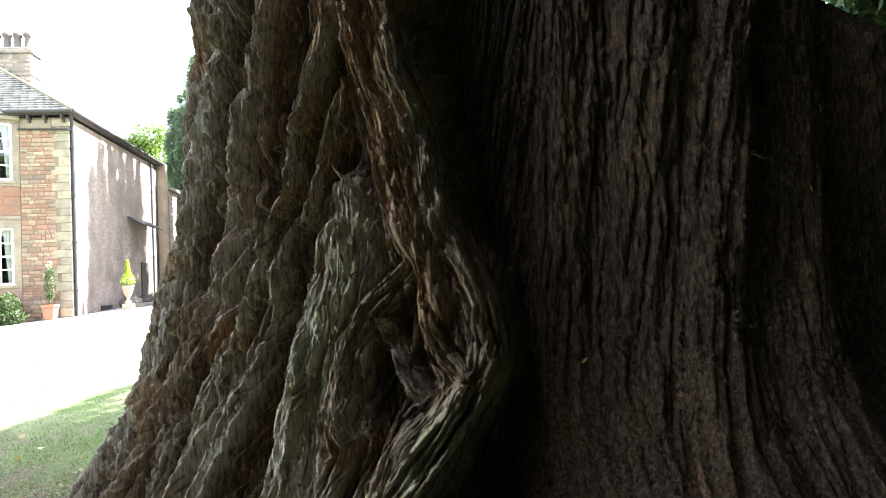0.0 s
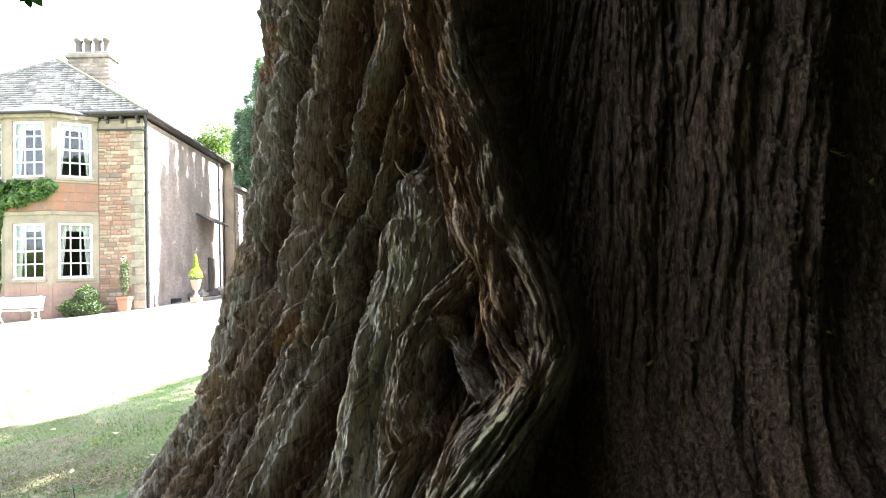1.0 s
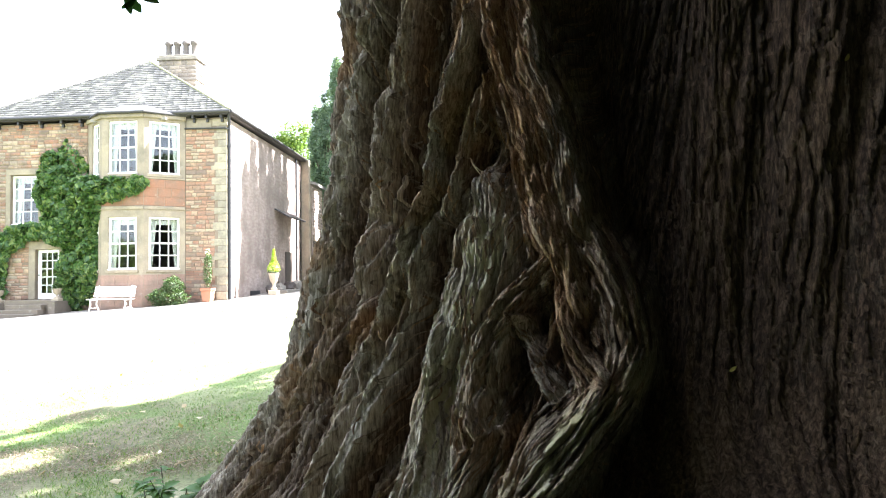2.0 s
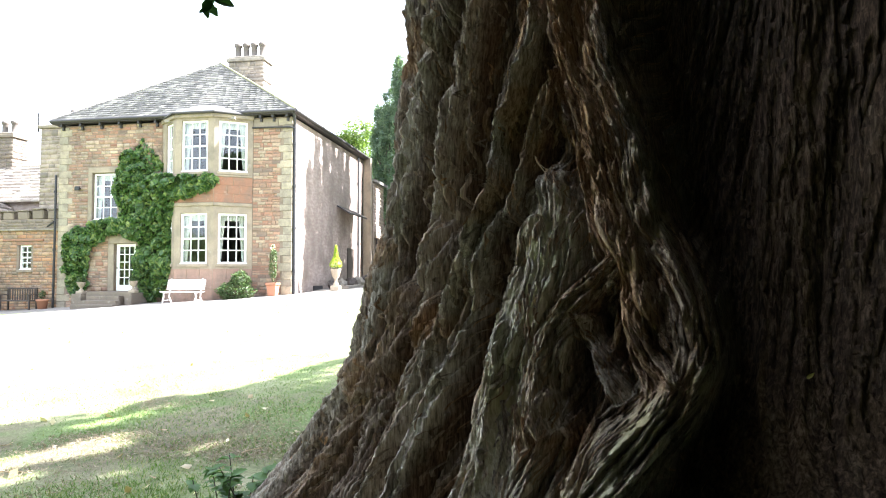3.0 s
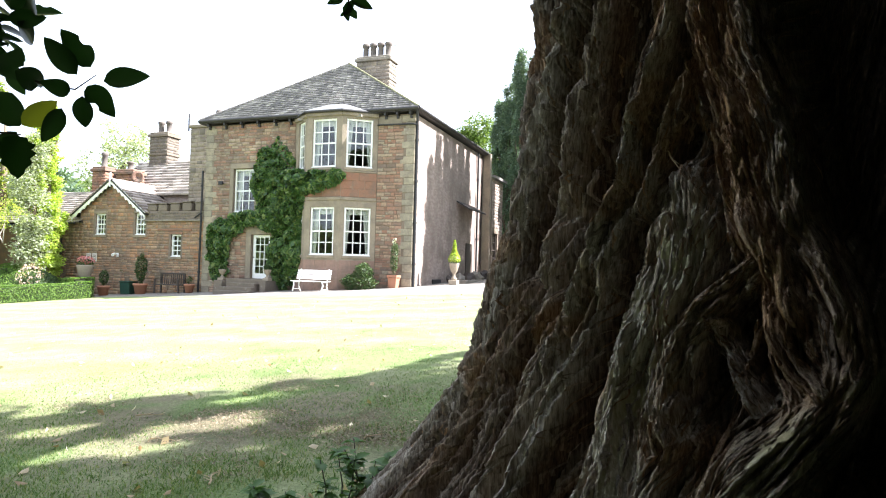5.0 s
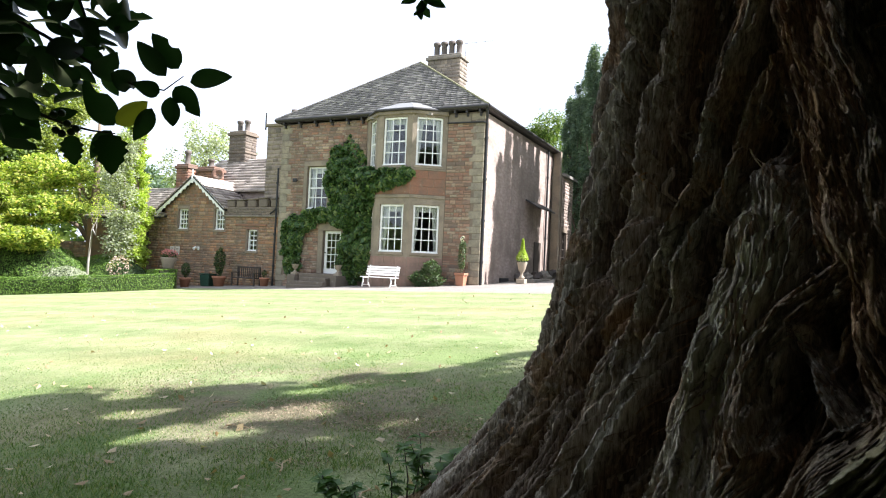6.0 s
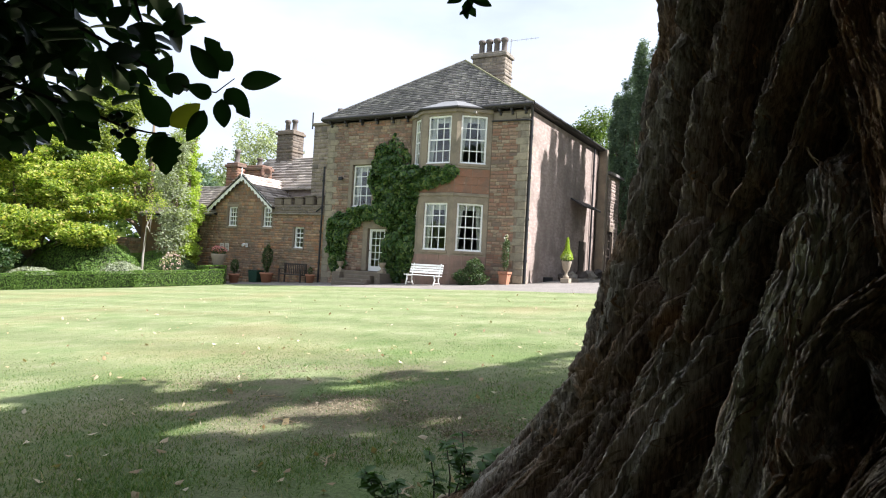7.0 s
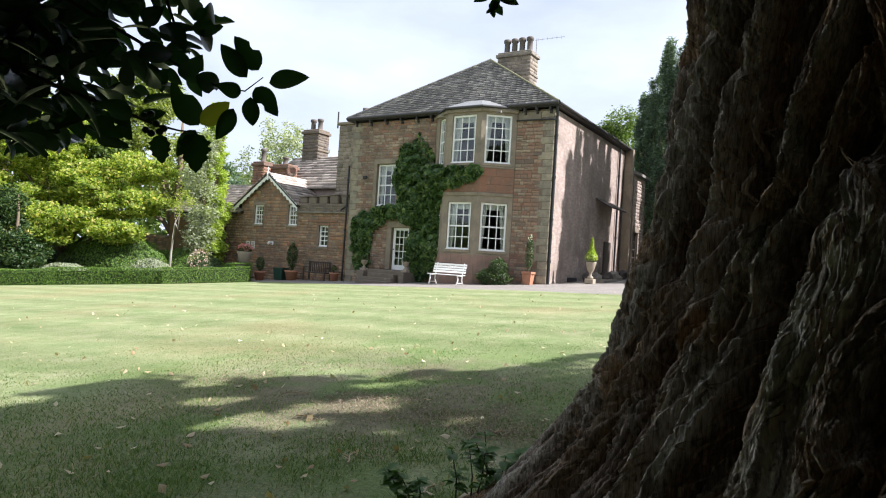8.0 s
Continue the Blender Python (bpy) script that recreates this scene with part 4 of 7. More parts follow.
def unit_stone():
    """A block one metre square that can be scaled, with chamfered face."""
    bm = bmesh.new()
    b = [bm.verts.new((x, 0.02, z)) for x, z in ((-.5, -.5), (.5, -.5), (.5, .5), (-.5, .5))]
    s = [bm.verts.new((x, -0.006, z)) for x, z in ((-.5, -.5), (.5, -.5), (.5, .5), (-.5, .5))]
    f = [bm.verts.new((x, -0.018, z)) for x, z in ((-.46, -.45), (.46, -.45), (.46, .45), (-.46, .45))]
    bm.faces.new(f)
    for r0, r1 in ((b, s), (s, f)):
        for k in range(4):
            bm.faces.new((r0[k], r0[(k + 1) % 4], r1[(k + 1) % 4], r1[k]))
    me = bpy.data.meshes.new("stone")
    bm.normal_update()
    bm.to_mesh(me)
    bm.free()
    return me


def stones_joined(name, rows, material, parent, m, seed, joint=0.013, proud=0.016, kind="stuff"):
    """Stones of a far stretch of wall in one mesh."""
    rng = np.random.default_rng(seed)
    rows = np.array(rows)
    n = len(rows)
    x0, x1, z0, z1 = (rows[:, 0] + joint / 2, rows[:, 1] - joint / 2, rows[:, 2] + joint / 2, rows[:, 3] - joint / 2)
    d = -(proud * rng.uniform(0.4, 1.3, n))
    c = 0.012
    zero = np.full(n, 0.01)
    pts = [(x0, zero, z0), (x1, zero, z0), (x1, zero, z1), (x0, zero, z1), (x0 + c, d, z0 + c), (x1 - c, d, z0 + c), (x1 - c, d, z1 - c), (x0 + c, d, z1 - c)]
    v = np.stack([np.stack(p, -1) for p in pts], 1).reshape(-1, 3)
    a = np.array(m)
    v = v @ a[:3, :3].T + a[:3, 3]
    i = np.arange(n)[:, None, None] * 8
    f = (i + np.array([[[4, 5, 6, 7], [0, 1, 5, 4], [1, 2, 6, 5], [2, 3, 7, 6], [3, 0, 4, 7]]])).reshape(-1, 4)
    ob = part_of_mesh(name, arrays(name, v, f, material), material, parent)
    ob["kind"] = kind
    return ob


ID = Matrix.Identity(4)
EAVE = 7.55
HOUSE_W, HOUSE_D = 11.0, 10.6
FRONT_OPEN = [(-9.35, -8.12, 3.30, 5.40), (-8.22, -7.18, 0.16, 2.24), (-5.6, -2.1, -1.4, 7.5)]
FRONT_M = pose(-HOUSE_W, 0, 0)
wall_front = part("wall_front", wall_bm(HOUSE_W, -1.4, EAVE, 0.42, [(a + HOUSE_W, b + HOUSE_W, c, d) for a, b, c, d in FRONT_OPEN], FRONT_M), m_mortar, house)
wall_side = part("wall_side", wall_bm(HOUSE_D - 0.44, -1.4, EAVE, 0.42, [], pose(0, 0.43, 0, 0, 0, 90)), m_side, house)
part("wall_back", wall_bm(HOUSE_W, -1.4, EAVE, 0.42, [], pose(0, HOUSE_D, 0, 0, 0, 180)), m_side, house)
part("wall_left", wall_bm(HOUSE_D - 0.88, -1.4, EAVE, 0.42, [], pose(-HOUSE_W, HOUSE_D - 0.44, 0, 0, 0, -90)), m_side, house)
part("floor_slab", box(-10.5, -0.5, 0.5, 10.1, 3.3, 3.5), m_inside, house)
part("room_divider", box(-10.5, -0.5, 4.4, 4.5, -0.5, 7.4), m_inside, house)


def sash_window(parent, m, w, h, rows=4, cols=3, curtain=True, bar_material=None, name="window"):
    """A painted sash window: box frame, two sashes with glazing bars, a pane for each light, and drawn-back curtains."""
    paint = bar_material or m_white
    bm = bmesh.new()
    t = 0.078
    for a in ((-w / 2, -w / 2 + t, 0, h), (w / 2 - t, w / 2, 0, h), (-w / 2 + t, w / 2 - t, h - t, h), (-w / 2 + t, w / 2 - t, 0, t)):
        bx(bm, a[0], a[1], 0, 0.12, a[2], a[3])
    bx(bm, -w / 2 - 0.03, w / 2 + 0.03, -0.07, 0.002, -0.03, 0.035)
    frame_ob = part(name, bm, paint, parent, m=m)
    iw, ih = w - 2 * t, h - 2 * t
    bm = bmesh.new()
    b = 0.019
    for i in range(1, cols):
        x = -iw / 2 + iw * i / cols
        bx(bm, x - b, x + b, 0.03, 0.065, t, h - t)
    for j in range(1, rows):
        z = t + ih * j / rows
        k = 0.03 if j == rows // 2 else b
        bx(bm, -iw / 2, iw / 2, 0.026, 0.069, z - k, z + k)
    part("glazing_grid", bm, paint, frame_ob)
    pw, ph = iw / cols, ih / rows
    me = None
    for i in range(cols):
        for j in range(rows):
            at = pose(-iw / 2 + (i + 0.5) * pw, 0.047, t + (j + 0.5) * ph)
            if me is None:
                ob = part("pane", box(-pw / 2, pw / 2, -0.002, 0.002, -ph / 2, ph / 2), m_glass, frame_ob, m=at)
                me = ob.data
            else:
                ob = part_of_mesh("pane", me, m_glass, frame_ob, m=at)
            ob.visible_shadow = False
    if curtain:
        for side in (-1, 1):
            bm = bmesh.new()
            n = 14
            rowsv = []
            for kz in range(9):
                u = kz / 8
                width = 0.13 + 0.16 * u ** 1.5 + 0.03 * math.sin(u * 3)
                rowsv.append([bm.verts.new((side * (w / 2 - 0.02 - width * i / n), 0.22 + 0.018 * math.sin(i * 1.9), 0.02 + (h - 0.05) * u)) for i in range(n + 1)])
            for r0, r1 in zip(rowsv, rowsv[1:]):
                for i in range(n):
                    bm.faces.new((r0[i], r0[i + 1], r1[i + 1], r1[i]))
            part("curtain", bm, m_curtain, frame_ob, smooth=True)
        bm = bmesh.new()
        n = 40
        top = [[bm.verts.new((-w / 2 + w * i / n, 0.2 + 0.015 * math.sin(i * 1.4), h - z - (0.008 * math.sin(i * 0.8) if z else 0))) for i in range(n + 1)] for z in (0.03, 0.3)]
        for i in range(n):
            bm.faces.new((top[1][i], top[1][i + 1], top[0][i + 1], top[0][i]))
        part("pelmet", bm, m_curtain, frame_ob, smooth=True)
    return frame_ob


def surround(parent, x0, x1, z0, z1, y=0.0, w=0.2, sill=True, m=None, material=None):
    """Dressed stone round an opening: two jambs, a head and a sill, each a block of its own."""
    mt = material or m_dressed
    for nm, a in (("jamb", (x0 - w, x0 - 0.004, z0, z1)), ("jamb", (x1 + 0.004, x1 + w, z0, z1)), ("lintel", (x0 - w, x1 + w, z1 + 0.004, z1 + w * 1.2)), ("sill", (x0 - w, x1 + w, z0 - w * 0.75, z0 - 0.004))):
        if nm == "sill" and not sill:
            continue
        d = 0.07 if nm == "sill" else 0.03
        part(nm, box(a[0], a[1], y - d, y + 0.2, a[2], a[3], 0.008), mt, parent, m=m)


# windows and door of the front
surround(house, -9.35, -8.12, 3.30, 5.40)
sash_window(house, pose(-8.735, 0.13, 3.31), 1.22, 2.07)
surround(house, -8.22, -7.18, 0.16, 2.24, w=0.28, sill=False)


def glazed_door():
    d = part("glazed_door", box(-0.5, -0.36, 0, 0.06, 0, 2.06, 0.004), m_white, house, "white painted glazed door", m=pose(-7.70, 0.14, 0.17))
    bm = bmesh.new()
    for a in ((0.36, 0.5, 0, 2.06), (-0.36, 0.36, 0, 0.24), (-0.36, 0.36, 1.94, 2.06)):
        bx(bm, a[0], a[1], 0, 0.06, a[2], a[3])
    for i in (1, 2):
        bx(bm, -0.36 + 0.24 * i - 0.014, -0.36 + 0.24 * i + 0.014, 0.005, 0.055, 0.24, 1.94)
    for j in range(1, 5):
        bx(bm, -0.36, 0.36, 0.006, 0.054, 0.24 + 0.34 * j - 0.016, 0.24 + 0.34 * j + 0.016)
    part("door_frame", bm, m_white, d)
    me = None
    for i in range(3):
        for j in range(5):
            at = pose(-0.24 + 0.24 * i, 0.03, 0.41 + 0.34 * j)
            if me is None:
                me = part("pane", box(-0.12, 0.12, -0.002, 0.002, -0.17, 0.17), m_glass, d, m=at).data
            else:
                part_of_mesh("pane", me, m_glass, d, m=at)
    bm = bmesh.new()
    tube(bm, [(-0.43, -0.05, 1.0), (-0.43, 0.0, 1.0)], [0.03, 0.02], 10)
    part("door_knob", bm, m_black, d)


glazed_door()

# bay of two storeys
BAY = [Vector((-5.95, 0.0, 0)), Vector((-4.8, -0.9, 0)), Vector((-3.05, -0.9, 0)), Vector((-1.75, -0.02, 0))]
LOW, HIGH = (1.30, 3.42), (5.17, 7.33)
bay_ob = part("bay", box(-5.5, -2.3, -0.6, -0.3, 7.40, 7.50), m_inside, house, "two-storey canted stone bay")
for k, (p, q) in enumerate(zip(BAY, BAY[1:])):
    length = (q - p).length
    a = math.degrees(math.atan2(q.y - p.y, q.x - p.x))
    m = Matrix.Translation(p) @ pose(0, 0, 0, 0, 0, a)
    o0, o1 = ((0.38, 1.16), (0.27, 1.47), (0.20, 1.36))[k]
    part("bay_wall", wall_bm(length, -1.2, 7.52, 0.24, [(o0, o1, *LOW), (o0, o1, *HIGH)], m), m_dressed, bay_ob)
    for z0, z1 in (LOW, HIGH):
        sash_window(bay_ob, m @ pose((o0 + o1) / 2, 0.07, z0 + 0.005), o1 - o0 - 0.01, z1 - z0 - 0.01)
        part("sill", box(o0 - 0.08, o1 + 0.08, -0.05, 0.1, z0 - 0.12, z0 - 0.003, 0.01), m_dressed, bay_ob, m=m)
    part("string_course", box(0.0, length, -0.045, 0.02, 3.72, 3.86, 0.012), m_dressed, bay_ob, m=m)
    part("string_course", box(0.0, length, -0.035, 0.02, 4.96, 5.04, 0.010), m_dressed, bay_ob, m=m)
    part("cornice", box(-0.02, length + 0.02, -0.10, 0.02, 7.44, 7.60, 0.02), m_dressed, bay_ob, m=m)
    for j in range(3):
        for i in range(2 + j % 2):
            n = 2 + j % 2
            part("panel_block", box(0.012 + length * i / n, length * (i + 1) / n - 0.004, -0.014, 0.02, 3.87 + 0.36 * j, 4.225 + 0.36 * j, 0.006), m_panel, bay_ob, m=m)
    for j in range(4):
        for i in range(2 + j % 2):
            n = 2 + j % 2
            part("plinth_block", box(0.012 + length * i / n, length * (i + 1) / n - 0.004, -0.016, 0.02, -0.62 + 0.43 * j, -0.196 + 0.43 * j, 0.007), m_pink, bay_ob, m=m)

# lead roof of the bay
bm = bmesh.new()
rim = [(-6.1, 0.05), (-4.88, -1.05), (-2.98, -1.05), (-1.6, 0.03)]
low = [bm.verts.new((x, y, 7.61)) for x, y in rim]
edge_ = [bm.verts.new((x, y, 7.70)) for x, y in rim]
top_ = [bm.verts.new((x, y, z)) for x, y, z in ((-4.6, 0.25, 8.15), (-4.2, -0.25, 8.12), (-3.5, -0.25, 8.12), (-3.1, 0.25, 8.15))]
for r0, r1 in ((low, edge_), (edge_, top_)):
    for i in range(3):
        bm.faces.new((r0[i], r0[i + 1], r1[i + 1], r1[i]))
bm.faces.new(low[::-1])
bm.faces.new(top_)
part("bay_roof", bm, m_lead, bay_ob, "pale lead flat roof of the bay")
bm = bmesh.new()
tube(bm, [(x, y, 7.63) for x, y in rim], 0.055, 8)
part("bay_gutter", bm, m_gutter, bay_ob)

# eaves, gutters and brackets
bm = bmesh.new()
x0, x1, y0, y1 = -HOUSE_W - 0.28, 0.26, -0.30, HOUSE_D + 0.28
bx(bm, x0, x1, y0, 0.0, EAVE + 0.07, EAVE + 0.12)
bx(bm, 0.0, x1, 0.0, y1, EAVE + 0.07, EAVE + 0.12)
bx(bm, x0, -HOUSE_W, 0.0, y1, EAVE + 0.07, EAVE + 0.12)
part("soffit", bm, m_gutter, house)
for pts in ([(x0, y0 - 0.02, EAVE + 0.17), (x1 + 0.02, y0 - 0.02, EAVE + 0.17)], [(x1 + 0.02, y0 - 0.02, EAVE + 0.17), (x1 + 0.02, y1, EAVE + 0.17)]):
    bm = bmesh.new()
    tube(bm, pts, 0.075, 10)
    part("gutter", bm, m_gutter, house)
for x in (-10.8, -9.86, -8.9, -7.96, -7.02, -6.2, -1.35, -0.78, -0.16):
    bm = bmesh.new()
    bx(bm, x - 0.045, x + 0.045, -0.24, 0.0, EAVE - 0.06, EAVE + 0.068)
    bx(bm, x - 0.045, x + 0.045, -0.11, 0.0, EAVE - 0.2, EAVE - 0.06)
    part("bracket", bm, m_gutter, house)
part("frieze", box(-1.70, -0.62, -0.035, 0.02, EAVE - 0.42, EAVE - 0.08, 0.01), m_dressed, house)
bm = bmesh.new()
tube(bm, [(-1.75, -0.08, EAVE - 0.44), (-0.05, -0.08, EAVE - 0.47), (0.1, -0.02, EAVE - 0.5)], 0.035, 8)
part("waste_pipe", bm, m_black, house)


def downpipe(name, pts, r=0.05, collars=(), parent=None):
    bm = bmesh.new()
    tube(bm, pts, r, 10)
    for z in collars:
        tube(bm, [(pts[-1][0], pts[-1][1], z - 0.05), (pts[-1][0], pts[-1][1], z + 0.05)], r * 1.35, 10)
    return part(name, bm, m_black, parent or house, "black iron downpipe")


downpipe("downpipe", [(0.18, -0.22, EAVE + 0.1), (0.09, 0.05, EAVE - 0.35), (0.09, 0.08, EAVE - 0.6), (0.09, 0.08, -0.1)], 0.06, (6.4, 4.6, 2.8, 1.0))
downpipe("downpipe", [(0.1, 9.3, EAVE), (0.1, 9.3, 3.9), (0.1, 9.3, -0.1)], 0.055, (6.0, 2.6))
downpipe("downpipe", [(-11.13, -0.07, 5.35), (-11.13, -0.07, 3.0), (-11.13, -0.09, -0.75)], 0.05, (4.6, 2.0, 0.4))
downpipe("downpipe", [(-11.55, -0.02, 3.05), (-11.13, -0.12, 3.25)], 0.045)

# roof
RIDGE = 11.45
bm = bmesh.new()
c = [bm.verts.new(p) for p in ((x0, y0, EAVE + 0.2), (x1, y0, EAVE + 0.2), (x1, y1, EAVE + 0.2), (x0, y1, EAVE + 0.2), (-5.5, 4.05, RIDGE), (-5.5, 7.0, RIDGE))]
for f in ((0, 1, 4), (1, 2, 5, 4), (2, 3, 5), (3, 0, 4, 5), (3, 2, 1, 0)):
    bm.faces.new([c[i] for i in f])
roof = part("roof", bm, m_gutter, house, "grey slate hip roof with mossy hips")


def slated(name, a, b, d, e, course, width, material, parent, seed, lift=0.012, thick=0.014):
    """Slates on the slope between eave a-b and top d-e (above a and b), course by course."""
    rng = np.random.default_rng(seed)
    a, b, d, e = (np.array(p, float) for p in (a, b, d, e))
    nrm = np.cross(b - a, (d + e) / 2 - (a + b) / 2)
    nrm /= np.linalg.norm(nrm)
    rise = np.linalg.norm((d + e) / 2 - (a + b) / 2)
    n = int(rise / course)
    vs, fs = [], []
    for j in range(n):
        u0, u1 = j / n, min((j + 1.25) / n, 1.0)
        l0, r0, l1, r1 = a + (d - a) * u0, b + (e - b) * u0, a + (d - a) * u1, b + (e - b) * u1
        span = np.linalg.norm(r0 - l0)
        k = max(1, int(span / width))
        cuts = (np.arange(k + 1) + (0.5 if j % 2 else 0.0) + rng.uniform(-0.12, 0.12, k + 1)) / k
        cuts = np.clip(np.concatenate([[0], cuts[(cuts > 0.02 / k) & (cuts < 1 - 0.02 / k)], [1]]), 0, 1)
        for s, t in zip(cuts, cuts[1:]):
            g = 0.004 / max(span, 0.1)
            s, t = s + g, t - g
            if t - s <= 0:
                continue
            h = lift + thick * rng.uniform(0.7, 1.5) + rng.uniform(0, 0.012)
            p = [l0 + (r0 - l0) * s, l0 + (r0 - l0) * t, l1 + (r1 - l1) * t, l1 + (r1 - l1) * s]
            o = len(vs)
            vs += [p[0] + nrm * 0.002, p[1] + nrm * 0.002, p[0] + nrm * h, p[1] + nrm * h, p[2] + nrm * lift * 0.4, p[3] + nrm * lift * 0.4]
            fs += [(o, o + 1, o + 3, o + 2), (o + 2, o + 3, o + 4, o + 5)]
    ob = part_of_mesh(name, arrays(name, vs, fs, material), material, parent)
    ob["kind"] = "stuff"
    return ob


ez = EAVE + 0.2
slated("slate_covering", (x0, y0, ez), (x1, y0, ez), (-5.5, 4.05, RIDGE), (-5.499, 4.05, RIDGE), 0.21, 0.30, m_slate, roof, 1, 0.022, 0.026)
slated("slate_covering", (x1, y0, ez), (x1, y1, ez), (-5.5, 4.05, RIDGE), (-5.5, 7.0, RIDGE), 0.22, 0.32, m_slate, roof, 2, 0.022, 0.026)
slated("slate_covering", (x0, y1, ez), (x0, y0, ez), (-5.5, 7.0, RIDGE), (-5.5, 4.05, RIDGE), 0.24, 0.42, m_slate, roof, 3)
for p, q, mt in (((x1, y0, ez), (-5.5, 4.05, RIDGE), m_moss), ((x0, y0, ez), (-5.5, 4.05, RIDGE), m_slate), ((-5.5, 4.05, RIDGE), (-5.5, 7.0, RIDGE), m_moss)):
    n = 16
    for i in range(n):
        s, t = Vector(p).lerp(Vector(q), i / n), Vector(p).lerp(Vector(q), (i + 1.05) / n)
        bm = bmesh.new()
        tube(bm, [s + Vector((0, 0, 0.03)), t + Vector((0, 0, 0.03))], [0.065, 0.055], 8)
        part("hip_tile", bm, mt, roof)


def chimney(name, at, w, d, z0, z1, pots, material, parent, pot_h=0.75, along_x=True, label=""):
    """A stack with a band, a cap of two steps and a row of pots."""
    st = part(name, box(-w / 2, w / 2, -d / 2, d / 2, z0, z1 - 0.3, 0.012), material, parent, label, m=pose(at[0], at[1], 0))
    for k, (run, mm) in enumerate(((w, pose(-w / 2, -d / 2, 0)), (d, pose(w / 2, -d / 2, 0, 0, 0, 90)), (w, pose(w / 2, d / 2, 0, 0, 0, 180)), (d, pose(-w / 2, d / 2, 0, 0, 0, 270)))):
        stones_joined("stack_facing", laid(0.0, run, z0, z1 - 0.3, [], 300 + k, (0.14, 0.24), (0.25, 0.6)), m_chimney_red if material is m_brick else m_chimney_dark if material is m_dark_stone else m_chimney, st, mm, 40 + k)
    part("band", box(-w / 2 - 0.06, w / 2 + 0.06, -d / 2 - 0.06, d / 2 + 0.06, z0 + (z1 - z0) * 0.42, z0 + (z1 - z0) * 0.42 + 0.12, 0.015), material, st)
    part("cap", box(-w / 2 - 0.10, w / 2 + 0.10, -d / 2 - 0.10, d / 2 + 0.10, z1 - 0.298, z1 - 0.12, 0.02), material, st)
    part("cap", box(-w / 2 - 0.02, w / 2 + 0.02, -d / 2 - 0.02, d / 2 + 0.02, z1 - 0.118, z1, 0.03), material, st)
    for i in range(pots):
        bm = bmesh.new()
        k = (i + 0.5) / pots - 0.5
        lathe(bm, [(0.19, -0.02), (0.20, 0.06), (0.16, 0.1), (0.15, pot_h * 0.72), (0.20, pot_h * 0.78), (0.21, pot_h * 0.94), (0.16, pot_h), (0.11, pot_h - 0.02)], ((w - 0.15) * k if along_x else 0, 0 if along_x else (d - 0.15) * k, z1), 14)
        part("chimney_pot", bm, m_clay, st, smooth=True)
    return st


chimney("chimney", (-5.15, 6.6), 2.0, 0.95, 10.2, 12.55, 4, m_stone_grey, house, 0.85)
bm = bmesh.new()
tube(bm, [(-4.2, 6.9, 12.3), (-4.2, 6.9, 13.4)], 0.018, 6)
tube(bm, [(-4.3, 6.9, 13.3), (-2.5, 6.75, 13.22)], 0.010, 5)
for i in range(6):
    tube(bm, [(-4.1 + 0.28 * i, 6.88 - 0.02 * i, 13.21 - 0.012 * i), (-4.1 + 0.28 * i, 6.88 - 0.02 * i, 13.37 - 0.012 * i)], 0.007, 4)
part("aerial", bm, m_stone_grey, house)

# side of the house
part("cellar_grille", box(0.015, 0.06, 2.55, 3.7, -0.02, 0.34, 0.01), m_black, house)
canopy = part("side_canopy", bevelled(box(0.0, 0.85, -1.4, 1.6, 0, 0.07), 0.01), m_gutter, house, "small dark lean-to canopy over a side door", m=pose(0.02, 7.2, 4.35, 0, 30, 0))
part("side_door", box(-0.02, 0.05, 7.6, 8.7, 0.1, 2.3, 0.01), m_darkwood, house)
part("pier", box(-0.3, 0.45, HOUSE_D + 0.02, HOUSE_D + 0.33, -1.0, 7.72, 0.02), m_dressed, house)
annex = thing("rear_annex", "lower sandstone annex behind the house", "annex", (0, 0, 0))
part("wall", wall_bm(2.4, -1.2, 6.3, 0.35, [(0.25, 1.35, 1.1, 3.1)], pose(0.5, 10.96, 0, 0, 0, 90)), m_mortar, annex)
sash_window(annex, pose(0.4, 11.76, 1.1, 0, 0, 90), 1.1, 2.0, 4, 2, False, m_darkwood)
part("end_wall", wall_bm(4.2, -1.2, 6.3, 0.35, [], pose(-4.06, 10.96, 0)), m_side, annex)
bm = bmesh.new()
vs = [bm.verts.new(p) for p in ((0.75, 10.95, 6.31), (0.75, 13.5, 6.31), (-3.9, 13.5, 7.6), (-3.9, 10.95, 7.6), (0.75, 10.95, 6.46), (0.75, 13.5, 6.46), (-3.9, 13.5, 7.75), (-3.9, 10.95, 7.75))]
for f in ((3, 2, 1, 0), (4, 5, 6, 7), (0, 1, 5, 4), (1, 2, 6, 5), (2, 3, 7, 6), (3, 0, 4, 7)):
    bm.faces.new([vs[i] for i in f])
part("roof", bm, m_slate, annex)
stones_joined("wall_facing", laid(0, 2.4, -0.6, 6.25, [(0.1, 1.5, 0.95, 3.3)], 41), m_side, annex, pose(0.5, 10.96, 0, 0, 0, 90), 4)

